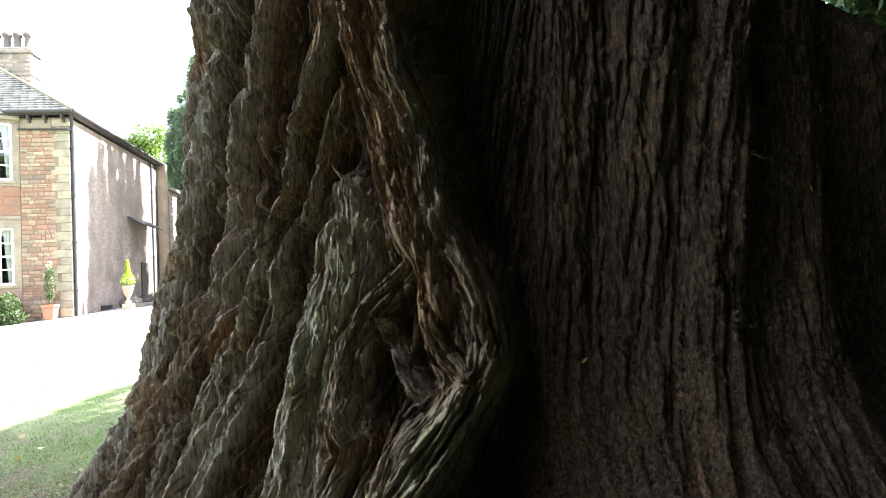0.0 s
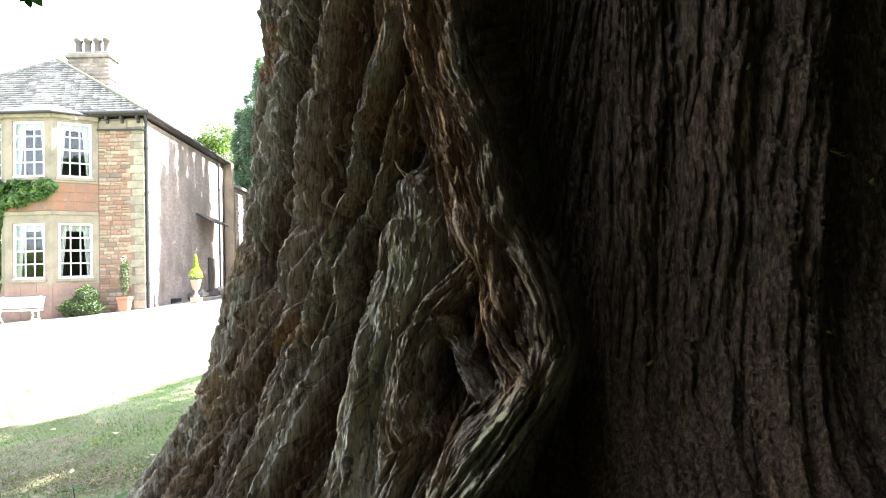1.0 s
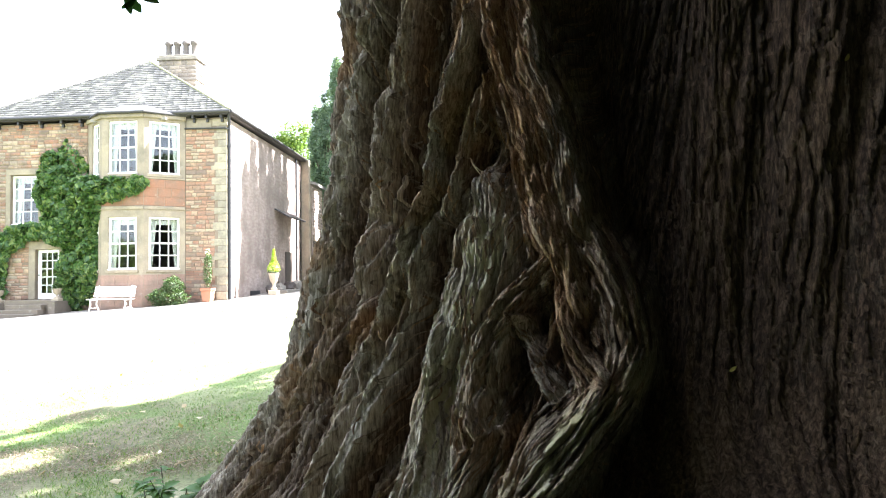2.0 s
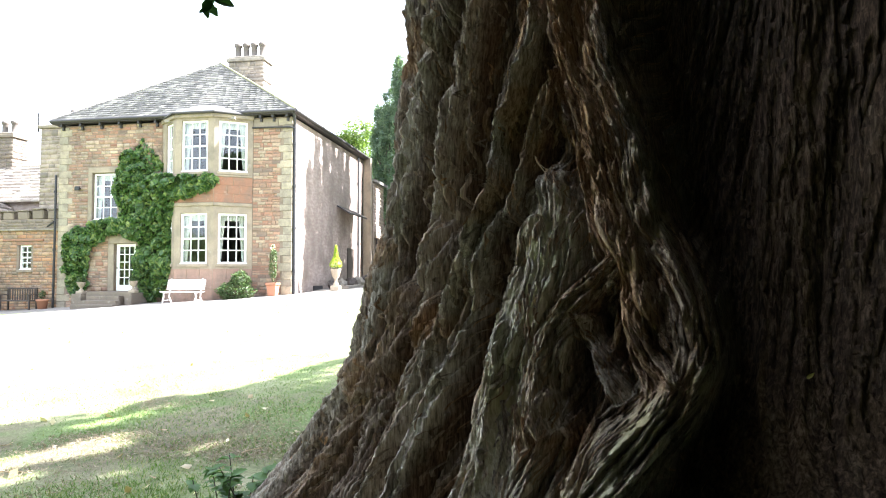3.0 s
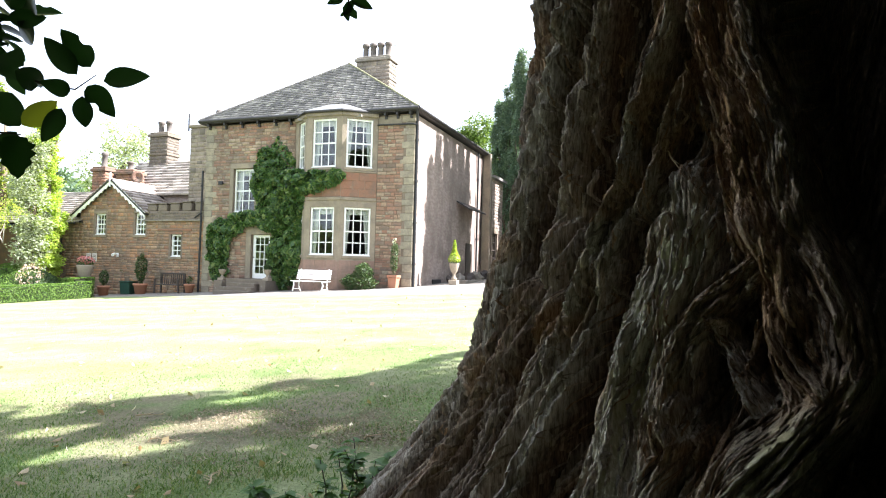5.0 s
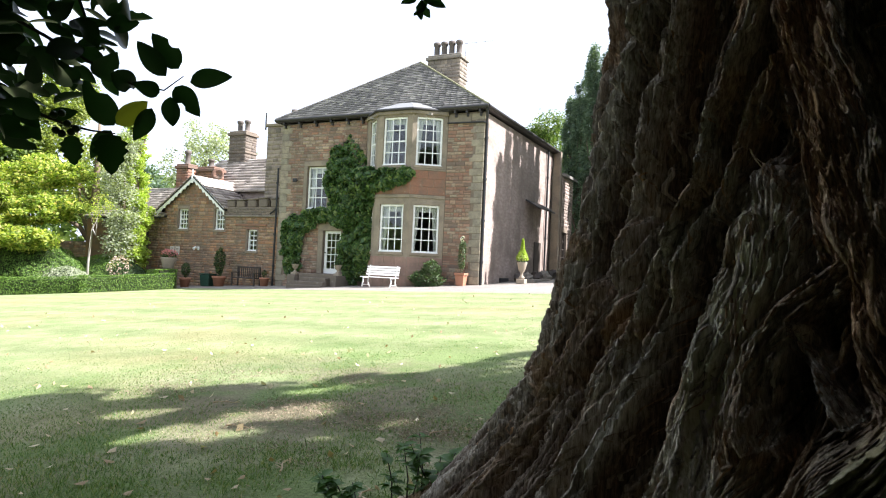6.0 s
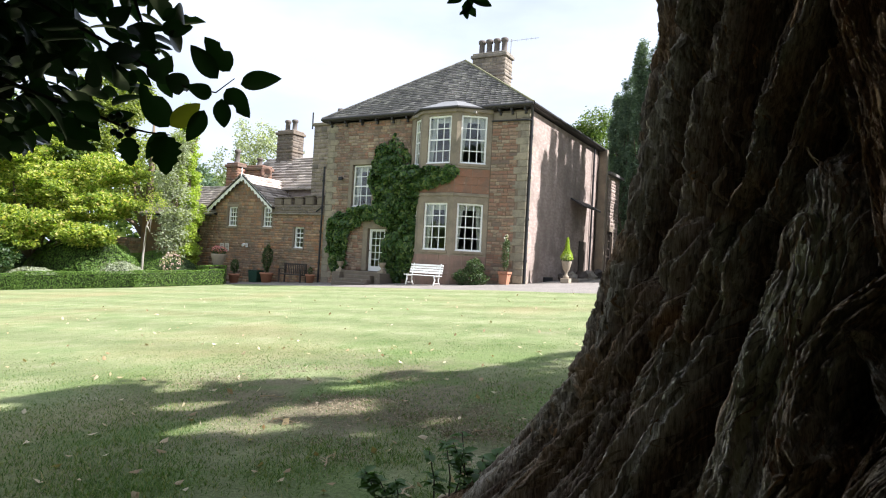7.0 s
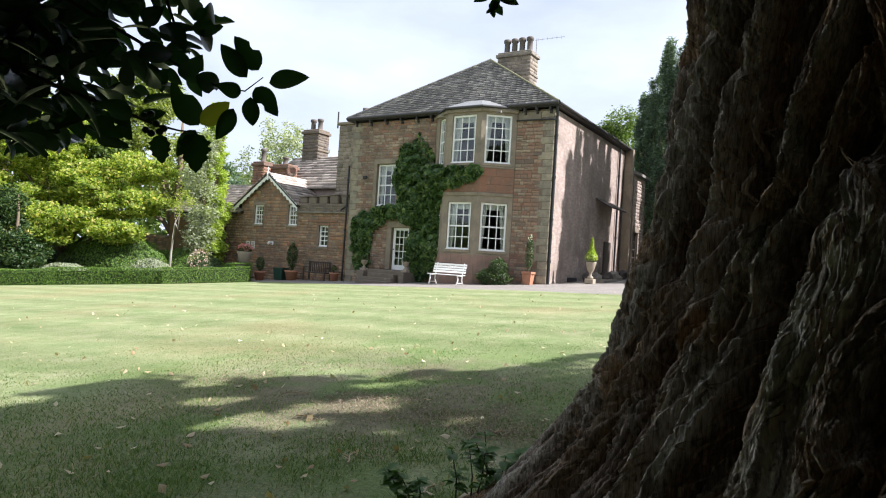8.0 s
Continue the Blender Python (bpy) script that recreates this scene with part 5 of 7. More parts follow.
# ---- wing with gable ----
wing = thing("gabled_wing", "low orange sandstone wing with a scalloped white gable", "house wing", (0, 0, 0))
WY = 0.30
WING_OPEN = [(-18.32, -17.60, 2.2, 3.32), (-15.62, -14.92, 2.2, 3.32), (-13.27, -12.63, 1.12, 2.24)]
part("wall", wall_bm(9.66, -2.0, 2.95, 0.35, [(a + 20.7, b + 20.7, c, min(d, 2.95)) for a, b, c, d in WING_OPEN], pose(-20.7, WY, 0)), m_mortar, wing)
GX0, GX1, GA, GE, GP = -19.40, -15.02, -17.1, 3.5, 4.9
bm = bmesh.new()
for y in (WY, WY + 0.35):
    pts = [(GX0, 2.955), (-18.32, 2.955), (-18.32, 3.32), (-17.60, 3.32), (-17.60, 2.955), (-15.62, 2.955), (-15.62, 3.32), (GX1 - 0.05, 3.32), (GX1 - 0.05, GE), (GA, GP), (GX0, GE)]
    f = bm.faces.new([bm.verts.new((x, y, z)) for x, z in pts])
    if y > WY:
        f.normal_flip()
bm.verts.ensure_lookup_table()
n = len(bm.verts) // 2
for i in range(n):
    bm.faces.new((bm.verts[(i + 1) % n], bm.verts[i], bm.verts[n + i], bm.verts[n + (i + 1) % n]))
part("gable", bm, m_mortar, wing)
WM = pose(0, WY, 0)
wrows = laid(-20.7, -11.2, -1.3, 2.95, [(a - 0.1, b + 0.1, c - 0.1, d + 0.12) for a, b, c, d in WING_OPEN], 51, (0.09, 0.19), (0.14, 0.5))
stones_joined("wall_facing", wrows, m_orange, wing, WM, 5)
grow = []
z = 2.96
while z < GP - 0.25:
    k = max(0.0, (z + 0.2 - GE) / (GP - GE))
    grow += laid(GX0 + (GA - GX0) * k + 0.03, GX1 + (GA - GX1) * k - 0.08, z, z + 0.2, [(a - 0.1, b + 0.1, c, d + 0.12) for a, b, c, d in WING_OPEN], int(z * 100), (0.2, 0.2))
    z += 0.2
stones_joined("gable_facing", grow, m_orange, wing, WM, 6)
for a, b, c, d in WING_OPEN:
    sash_window(wing, pose((a + b) / 2, WY + 0.1, c), b - a, d - c, 4, 3 if b < -14 else 2, False)
    part("sill", box(a - 0.08, b + 0.08, WY - 0.06, WY + 0.1, c - 0.12, c - 0.003, 0.01), m_dressed, wing)
    part("lintel", box(a - 0.1, b + 0.1, WY - 0.024, WY + 0.1, d + 0.003, d + 0.14, 0.01), m_dressed if b < -14 else m_panel, wing)
part("drip_mould", box(-14.1, -12.0, WY - 0.05, WY + 0.05, 2.42, 2.52, 0.012), m_panel, wing)


def bargeboard(p, q):
    """A scalloped board along one slope of the gable."""
    p, q = Vector(p), Vector(q)
    bm = bmesh.new()
    n = 9
    d = (q - p)
    edges = []
    for y in (0.0, 0.05):
        up, lo = [], []
        for i in range(n * 6 + 1):
            k = i / (n * 6)
            c = p + d * k
            up.append(bm.verts.new((c.x, c.y + y, c.z + 0.04)))
            lo.append(bm.verts.new((c.x, c.y + y, c.z - 0.32 + 0.10 * abs(math.sin(k * n * math.pi)))))
        for i in range(n * 6):
            f = bm.faces.new((lo[i], lo[i + 1], up[i + 1], up[i]) if y == 0 else (up[i], up[i + 1], lo[i + 1], lo[i]))
        edges.append((lo, up))
    for row in (0, 1):
        a, b = edges[0][row], edges[1][row]
        for i in range(n * 6):
            bm.faces.new((b[i], b[i + 1], a[i + 1], a[i]) if row == 0 else (a[i], a[i + 1], b[i + 1], b[i]))
    part("bargeboard", bm, m_white, wing, "white scalloped bargeboard")


GY = WY - 0.28
bargeboard((GX0 - 0.32, GY, GE - 0.26), (GA, GY, GP + 0.2))
bargeboard((GX1 + 0.28, GY, GE - 0.20), (GA, GY - 0.003, GP + 0.2))
bm = bmesh.new()
lathe(bm, [(0.05, -0.35), (0.06, 0.0), (0.035, 0.2), (0.06, 0.26), (0.02, 0.4)], (GA, GY - 0.03, GP + 0.15), 10)
part("finial", bm, m_white, wing)
groof = part("gable_roof", box(-0.05, 0.05, 0.3, 0.6, -0.3, 0), m_gutter, wing, m=pose(GA, WY, GP + 0.1))
for x, z, sgn, sd in ((GX0 - 0.36, GE - 0.25, 1, 61), (GX1 + 0.32, GE - 0.2, -1, 62)):
    a, b, d, e = (x, GY - 0.05, z), (x, 6.0, z), (GA, GY - 0.05, GP + 0.24), (GA, 6.0, GP + 0.24)
    if sgn > 0:
        a, b, d, e = b, a, e, d
    bm = bmesh.new()
    vs = [bm.verts.new((p[0], p[1], p[2] - k)) for k in (0.03, 0.10) for p in (a, b, e, d)]
    for f in ((0, 1, 2, 3), (7, 6, 5, 4), (0, 4, 5, 1), (1, 5, 6, 2), (2, 6, 7, 3), (3, 7, 4, 0)):
        bm.faces.new([vs[i] for i in f])
    part("roof_deck", bm, m_gutter, wing)
    slated("slate_covering", a, b, d, e, 0.26, 0.42, m_stoneslate, wing, sd, 0.04, 0.035)
# battlements
part("parapet", box(-14.95, -11.2, WY - 0.06, WY + 0.34, 2.955, 3.42, 0.015), m_mortar, wing)
stones_joined("parapet_facing", laid(-14.95, -11.2, 2.97, 3.4, [], 71, (0.1, 0.16)), m_chimney_dark, wing, pose(0, WY - 0.06, 0), 7)
part("ledge", box(-14.97, -11.2, WY - 0.12, WY + 0.3, 2.90, 2.985, 0.01), m_stone_grey, wing)
rough_ = random.Random(77)
for i in range(5):
    x, top_z, tilt = -14.85 + i * 0.76 + rough_.uniform(-0.05, 0.05), 3.70 + rough_.uniform(0.0, 0.14), rough_.uniform(-3, 3)
    w_ = rough_.uniform(0.46, 0.6)
    merlon = part("merlon", box(0, w_, -0.05, 0.3, 3.40 - top_z, 0, 0.05), m_dark_stone, wing, m=pose(x, WY, top_z, 0, tilt, 0))
    part("coping", box(-0.03, w_ + 0.03, -0.08, 0.33, 0.004, 0.07, 0.025), m_dark_stone, merlon)
# low end roof and roofs behind
part("end_wall", box(-26.0, -20.72, WY + 0.02, WY + 0.4, -2.0, 2.7), m_orange, wing)
bm = bmesh.new()
vs = [bm.verts.new(p) for p in ((-26.0, WY - 0.2, 2.82), (-19.2, WY - 0.2, 2.82), (-19.2, 3.6, 4.95), (-26.0, 3.6, 4.95), (-26.0, 7.4, 2.82), (-19.2, 7.4, 2.82))]
for f in ((0, 1, 2, 3), (3, 2, 5, 4), (0, 3, 4), (1, 5, 2)):
    bm.faces.new([vs[i] for i in f])
part("low_roof", bm, m_gutter, wing)
slated("slate_covering", (-26.0, WY - 0.22, 2.83), (-19.2, WY - 0.22, 2.83), (-26.0, 3.6, 4.96), (-19.2, 3.6, 4.96), 0.27, 0.42, m_stoneslate, wing, 63, 0.04, 0.035)
downpipe("downpipe", [(-20.55, WY - 0.08, 2.8), (-20.6, WY - 0.08, 2.5), (-20.6, WY - 0.08, -1.2)], 0.045, (), wing)
bm = bmesh.new()
tube(bm, [(-21.2, WY - 0.25, 2.8), (-19.5, WY - 0.25, 2.8)], 0.06, 8)
part("gutter", bm, m_gutter, wing)
back = thing("rear_wing", "rear wing with stone-slate roof and chimney stacks", "house wing", (0, 0, 0))
part("wall", box(-20.3, -12.5, 2.6, 8.6, -2.0, 4.55), m_side, back)
bm = bmesh.new()
vs = [bm.verts.new(p) for p in ((-20.6, 2.3, 4.5), (-12.0, 2.3, 4.5), (-12.0, 5.6, 7.0), (-20.6, 5.6, 7.0), (-20.6, 9.0, 4.5), (-12.0, 9.0, 4.5))]
for f in ((0, 1, 2, 3), (3, 2, 5, 4), (0, 3, 4), (1, 5, 2)):
    bm.faces.new([vs[i] for i in f])
rroof = part("roof", bm, m_gutter, back)
slated("slate_covering", (-20.6, 2.3, 4.5), (-12.0, 2.3, 4.5), (-20.6, 5.6, 7.0), (-12.0, 5.6, 7.0), 0.33, 0.5, m_stoneslate, rroof, 64, 0.05, 0.06)
chimney("chimney", (-18.9, 5.6), 1.35, 1.0, 6.3, 8.75, 2, m_dark_stone, back, 0.75)
chimney("chimney", (-21.9, 4.0), 1.0, 0.8, 3.8, 6.5, 1, m_brick, back, 0.9)
chimney("chimney", (-18.75, 2.9), 1.3, 0.8, 3.6, 6.05, 1, m_brick, back, 0.5)
turret = part("side_chimney", box(-12.85, -11.03, 0.95, 3.2, -1.0, 7.75, 0.02), m_side, house)
for run, mm in ((1.82, pose(-12.85, 0.95, 0)), (2.25, pose(-12.85, 3.2, 0, 0, 0, 270))):
    stones_joined("stack_facing", laid(0, run, -0.9, 7.7, [], 95, (0.14, 0.28), (0.25, 0.6)), m_chimney, turret, mm, 21)
part("stack_cap", box(-12.95, -11.03, 0.85, 3.3, 7.755, 7.92, 0.03), m_dressed, turret)
bm = bmesh.new()
lathe(bm, [(0.2, 0), (0.17, 0.1), (0.16, 0.6), (0.22, 0.68), (0.2, 0.85), (0.12, 0.85)], (-11.6, 1.6, 7.9), 14)
part("chimney_pot", bm, m_clay, turret, smooth=True)
bm = bmesh.new()
tube(bm, [(-12.95, 0.9, 7.6), (-12.95, 0.9, 8.5)], 0.04, 8)
part("flue_pipe", bm, m_black, turret)

# ---- climbing plant on the front ----
def facing_leaves(pts, normals, size, rng, squash=0.85):
    """Leaves that hang outwards from a wall or a clipped surface."""
    n = len(pts)
    nrm = normals + rng.normal(size=(n, 3)) * 0.6
    nrm /= np.linalg.norm(nrm, axis=1)[:, None]
    down = np.array((0, 0, -1.0)) + rng.normal(size=(n, 3)) * 0.5
    d = down - nrm * np.sum(down * nrm, 1)[:, None]
    d /= np.linalg.norm(d, axis=1)[:, None]
    side = np.cross(d, nrm)
    l = (size * rng.uniform(0.6, 1.3, n))[:, None]
    a, b = pts - d * l * 0.5, pts + d * l * 0.5
    m = pts - d * l * 0.1
    p, q = m + side * l * squash * 0.5 - nrm * l * 0.12, m - side * l * squash * 0.5 - nrm * l * 0.12
    verts = np.stack([a, p, b, q], 1).reshape(-1, 3)
    i = np.arange(n)[:, None] * 4
    faces = np.concatenate([i + np.array([[0, 2, 1]]), i + np.array([[0, 3, 2]])], 1).reshape(-1, 3)
    return verts, faces


def climber():
    rng = np.random.default_rng(12)
    root = thing("climbing_plant", "dense green climbing plant trained over the house front", "climber", (-6.9, -0.1, gz(-6.9, 0)))
    o = np.array((-6.9, -0.1, gz(-6.9, 0)))
    # masses: x, z, half width, half height, how far it stands off the wall
    masses = [(-10.0, 1.75, 0.72, 1.15, 0.35), (-9.9, 0.6, 0.5, 0.6, 0.3), (-9.5, 2.5, 0.75, 0.45, 0.35), (-8.5, 2.95, 1.0, 0.36, 0.32), (-7.3, 4.8, 0.85, 1.35, 0.4), (-6.95, 3.3, 0.85, 1.05, 0.45),
              (-6.42, 1.2, 0.62, 1.6, 0.42), (-6.5, 4.4, 0.8, 0.9, 0.45), (-5.9, 4.55, 0.7, 0.62, 0.7), (-5.1, 4.5, 0.75, 0.62, 1.22), (-4.25, 4.6, 0.7, 0.5, 1.25), (-3.5, 4.72, 0.62, 0.42, 1.2), (-5.2, 3.75, 0.55, 0.55, 0.9), (-5.75, 3.0, 0.7, 1.2, 0.6), (-5.55, 1.6, 0.55, 1.2, 0.75), (-5.8, 0.5, 0.45, 0.6, 0.5), (-7.6, 5.9, 0.45, 0.45, 0.25)]
    pts, nrm = [], []
    for x, z, w, h, off in masses:
        n = int(2600 * w * h)
        a = rng.uniform(0, 2 * math.pi, n)
        q = rng.uniform(0, 1, n) ** 0.45
        edge = 1 + 0.32 * (fbm(np.cos(a) * 2.5 + x, np.sin(a) * 2.5 + z, 0, 5, 3) - 0.5) * 2
        px, pz = x + np.cos(a) * q * w * edge, z + np.sin(a) * q * h * edge
        lump = np.clip(1.6 * (fbm(px / 0.42, pz / 0.36, 0, 9, 3) - 0.5) + 0.5, 0, 1)
        dome = np.sqrt(np.clip(1 - q ** 2, 0, 1))
        y = -(max(0.04, off - 0.36) + min(off, 0.4) * (0.35 + 0.65 * dome) * (0.15 + 1.45 * lump)) + rng.uniform(0, 0.06, n)
        pts.append(np.stack([px, y, pz], -1))
        nrm.append(np.stack([np.cos(a) * q * 0.7 + (lump - 0.5), np.full(n, -1.0), np.sin(a) * q * 0.6 + 0.35], -1))
    k = 260
    sx = rng.uniform(-7.7, -5.9, k)
    pts.append(np.stack([sx, np.full(k, -0.05), 5.4 + rng.uniform(0, 1.5, k) * (1 - np.abs(sx + 6.9) / 1.2)], -1))
    nrm.append(np.tile((0, -1.0, 0.2), (k, 1)))
    v, f = facing_leaves(np.concatenate(pts), np.concatenate(nrm), 0.23, rng)
    ob = part_of_mesh("foliage", arrays("foliage", v - o, f, m_ivy), m_ivy, root)
    ob["kind"] = "stuff"
    r = random.Random(3)
    for x, z1 in ((-6.7, 5.8), (-6.45, 4.6), (-5.8, 3.8), (-9.9, 2.6), (-7.0, 6.4)):
        bm = bmesh.new()
        p = [Vector((x + r.uniform(-0.1, 0.1) * i, -0.06 - 0.02 * (i % 2), gz(x, 0) - 0.05 + (z1 + 0.5) * i / 6)) - Vector(o) for i in range(7)]
        tube(bm, p, [0.05, 0.045, 0.04, 0.03, 0.025, 0.018, 0.01], 6)
        part("stem", bm, m_trunk, root, smooth=True)
    for i in range(16):
        x = r.uniform(-7.7, -5.95)
        bm = bmesh.new()
        p = [Vector((x + 0.10 * k * r.uniform(-1, 1), -0.03, 5.3 + k * r.uniform(0.3, 0.42))) - Vector(o) for k in range(5)]
        tube(bm, p, [0.012, 0.011, 0.009, 0.007, 0.004], 5)
        part("stem", bm, m_trunk, root)


climber()


# ---- furniture and pots before the house ----
def slatted_bench():
    x, y = -3.85, -1.75
    b = thing("white_bench", "white painted slatted garden bench on curved legs", "bench", (x, y, gz(x, y) + 0.012), 3)
    for i in range(4):
        part("back_slat", box(-0.8, 0.8, 0.20 + 0.035 * i, 0.225 + 0.035 * i, 0.52 + 0.105 * i, 0.60 + 0.105 * i, 0.006), m_white, b)
    for i in range(5):
        part("seat_slat", box(-0.82, 0.82, -0.30 + 0.1 * i, -0.22 + 0.1 * i, 0.42, 0.447, 0.006), m_white, b)
    for s in (-1, 1):
        for pts in ([(0, -0.28, 0.42), (0.02 * s, -0.24, 0.25), (0, -0.36, 0.0)], [(0, 0.18, 0.42), (0, 0.14, 0.22), (0, 0.30, 0.0)]):
            bm = bmesh.new()
            tube(bm, [(0.66 * s + p[0], p[1], p[2]) for p in pts], [0.03, 0.026, 0.03], 8)
            part("leg", bm, m_white, b, smooth=True)
        bm = bmesh.new()
        tube(bm, [(0.66 * s, -0.3, 0.40), (0.66 * s, 0.18, 0.40), (0.66 * s, 0.34, 0.95)], 0.022, 8)
        part("bracket", bm, m_white, b)
        bm = bmesh.new()
        tube(bm, [(0.66 * s, -0.27, 0.10), (0.66 * s, 0.22, 0.10)], 0.014, 6)
        part("stretcher", bm, m_white, b)


def dark_bench():
    x, y = -12.45, -0.55
    b = thing("dark_bench", "dark weathered wooden bench with arms", "bench", (x, y, gz(x, y) + 0.012), 4)
    part("seat", box(-0.7, 0.7, -0.25, 0.25, 0.40, 0.45, 0.01), m_darkwood, b)
    part("top_rail", box(-0.66, 0.66, 0.22, 0.27, 0.92, 1.0, 0.01), m_darkwood, b)
    for i in range(11):
        part("back_slat", box(-0.62 + 0.118 * i, -0.56 + 0.118 * i, 0.225, 0.25, 0.45, 0.92, 0.004), m_darkwood, b)
    for sx in (-0.68, 0.68):
        part("leg", box(sx - 0.035, sx + 0.035, -0.26, -0.19, 0, 0.66, 0.006), m_darkwood, b)
        part("leg", box(sx - 0.035, sx + 0.035, 0.2, 0.27, 0, 1.0, 0.006), m_darkwood, b)
        part("arm", box(sx - 0.045, sx + 0.045, -0.29, 0.26, 0.663, 0.70, 0.008), m_darkwood, b)


def foliage_ball(parent, centre, size, count, leaf, material, seed, name="foliage", kind="stuff"):
    """Leaves or petals gathered round a centre, thicker towards the outside, with gaps."""
    rng = np.random.default_rng(seed)
    v = rng.normal(size=(count, 3))
    v /= np.linalg.norm(v, axis=1)[:, None]
    bump = 0.75 + 0.5 * fbm(v[:, 0] * 2.2 + seed, v[:, 1] * 2.2, v[:, 2] * 2.2, seed, 3)
    p = v * (rng.uniform(0.35, 1.0, count) ** 0.4 * bump)[:, None] * np.array(size) + np.array(centre)
    vv, f = leaves(p, leaf, rng, 0.5)
    ob = part_of_mesh(name, arrays(name, vv, f, material), material, parent)
    if kind:
        ob["kind"] = kind
    return ob


def potted(name, label, x, y, r, h, plant, leaf, leaf_m, seed, pot_m=None, square=False, stem=0.0):
    """A pot with rim and soil, and its plant: half width, height, count."""
    t = thing(name, label, "potted plant", (x, y, gz(x, y) + 0.012))
    bm = bmesh.new()
    lathe(bm, [(r * 0.72, 0), (r * 0.95, h * 0.8), (r * 1.06, h * 0.82), (r * 1.08, h), (r * 0.95, h), (r * 0.92, h * 0.86)], (0, 0, 0), 4 if square else 22)
    part("pot", bm, pot_m or m_terracotta, t, smooth=not square, m=pose(0, 0, 0, 0, 0, 45 if square else 0))
    bm = bmesh.new()
    lathe(bm, [(r * 0.9, h * 0.84), (r * 0.5, h * 0.9), (0.01, h * 0.91)], (0, 0, 0), 12)
    part("soil", bm, m_trunk, t)
    w, ph, n = plant
    bm = bmesh.new()
    tube(bm, [(0, 0, h * 0.85), (0.02, 0, h + ph * 0.5), (0, 0, h + ph * 0.85)], [0.02, 0.016, 0.006], 6)
    part("stem", bm, m_trunk, t)
    foliage_ball(t, (0, 0, h + stem + (ph - stem) * 0.5), (w, w, (ph - stem) * 0.5), n, leaf, leaf_m, seed)
    return t


slatted_bench()
dark_bench()
potted("rose_pot", "terracotta pot with a slim climbing shrub in flower", -0.6, -0.45, 0.30, 0.55, (0.17, 1.55, 900), 0.075, m_bush, 21, square=True)
foliage_ball(bpy.data.objects["rose_pot"], (0, 0, 2.0), (0.1, 0.1, 0.2), 40, 0.07, m_flower_white, 29, "blossom")
potted("laurel_pot", "large terracotta pot with a clipped dark shrub by the wing", -14.3, -0.5, 0.33, 0.52, (0.28, 1.5, 1300), 0.10, m_bush, 22)
potted("small_pot", "small terracotta pot beside the downpipe", -11.3, -0.5, 0.24, 0.42, (0.14, 0.4, 160), 0.08, m_bush, 23)
potted("hedge_end_pot", "terracotta pot at the end of the low hedge", -16.05, -1.1, 0.28, 0.48, (0.22, 0.8, 600), 0.09, m_bush, 24)
bush = thing("round_bush", "rounded dark green shrub under the bay window", "shrub", (-2.0, -1.0, gz(-2.0, -1.0)))
foliage_ball(bush, (0.0, 0, 0.32), (0.85, 0.55, 0.42), 2000, 0.10, m_bush, 25)
foliage_ball(bush, (0.22, 0.05, 0.72), (0.45, 0.4, 0.45), 1100, 0.10, m_bush, 26)
for tip in ((-0.15, 0, 0.7), (0.3, 0.1, 0.8), (0.05, -0.2, 0.9), (0.5, -0.1, 0.5)):
    bm = bmesh.new()
    limbs(bm, (0.1, 0, -0.1), [tip], 0.03, np.random.default_rng(2))
    part("stem", bm, m_trunk, bush)

# green tub by the wing wall
tub = thing("green_tub", "dark green plastic tub against the wing wall", "tub", (-15.1, -0.45, gz(-15.1, -0.45) + 0.012))
part("body", box(-0.28, 0.28, -0.26, 0.26, 0, 0.6, 0.03, taper=-0.04), m_greenbin, tub)
part("lid", box(-0.34, 0.34, -0.32, 0.32, 0.605, 0.66, 0.02), m_greenbin, tub)


def stone_planter(name, label, x, y, hgt, r, bloom, seed, on=None):
    """A stone urn on a foot, filled with flowers."""
    t = thing(name, label, "urn", (x, y, gz(x, y) + 0.012 if on is None else on))
    part("plinth", box(-r * 0.9, r * 0.9, -r * 0.9, r * 0.9, 0, hgt * 0.22, 0.015), m_urn, t)
    bm = bmesh.new()
    lathe(bm, [(r * 0.6, hgt * 0.222), (r * 0.62, hgt * 0.3), (r * 0.3, hgt * 0.38), (r * 0.28, hgt * 0.5), (r * 0.7, hgt * 0.62), (r * 0.95, hgt * 0.85), (r * 1.1, hgt * 0.97), (r * 1.1, hgt), (r * 0.9, hgt), (r * 0.8, hgt * 0.9)], (0, 0, 0), 22)
    part("bowl", bm, m_urn, t, smooth=True)
    foliage_ball(t, (0, 0, hgt * 1.08), (r * 1.05, r * 1.05, 0.2), 420, 0.09, m_bush, seed)
    if bloom:
        foliage_ball(t, (0, 0, hgt * 1.16), (r * 1.15, r * 1.15, 0.2), 330, 0.085, bloom, seed + 1, "blossom")
    return t


stone_planter("pink_flower_urn", "pale stone urn heaped with pink flowers", -16.75, -1.6, 1.55, 0.36, m_flower_pink, 31)
side_urn = stone_planter("conifer_urn", "pale stone urn with a golden dwarf conifer and white flowers", 1.5, 1.35, 0.95, 0.21, m_flower_white, 33)
rng_ = np.random.default_rng(35)
n = 2600
u_ = rng_.uniform(0, 1, n)
a_ = rng_.uniform(0, 2 * math.pi, n)
rr = 0.27 * (1 - u_) ** 0.8 * (0.5 + 0.5 * np.sin(np.pi * np.clip(u_ * 1.5 + 0.25, 0, 1))) * rng_.uniform(0.6, 1.08, n) + 0.02
v_, f_ = leaves(np.stack([rr * np.cos(a_), rr * np.sin(a_), 1.02 + 0.95 * u_], -1), 0.075, rng_, 0.35, -0.8)
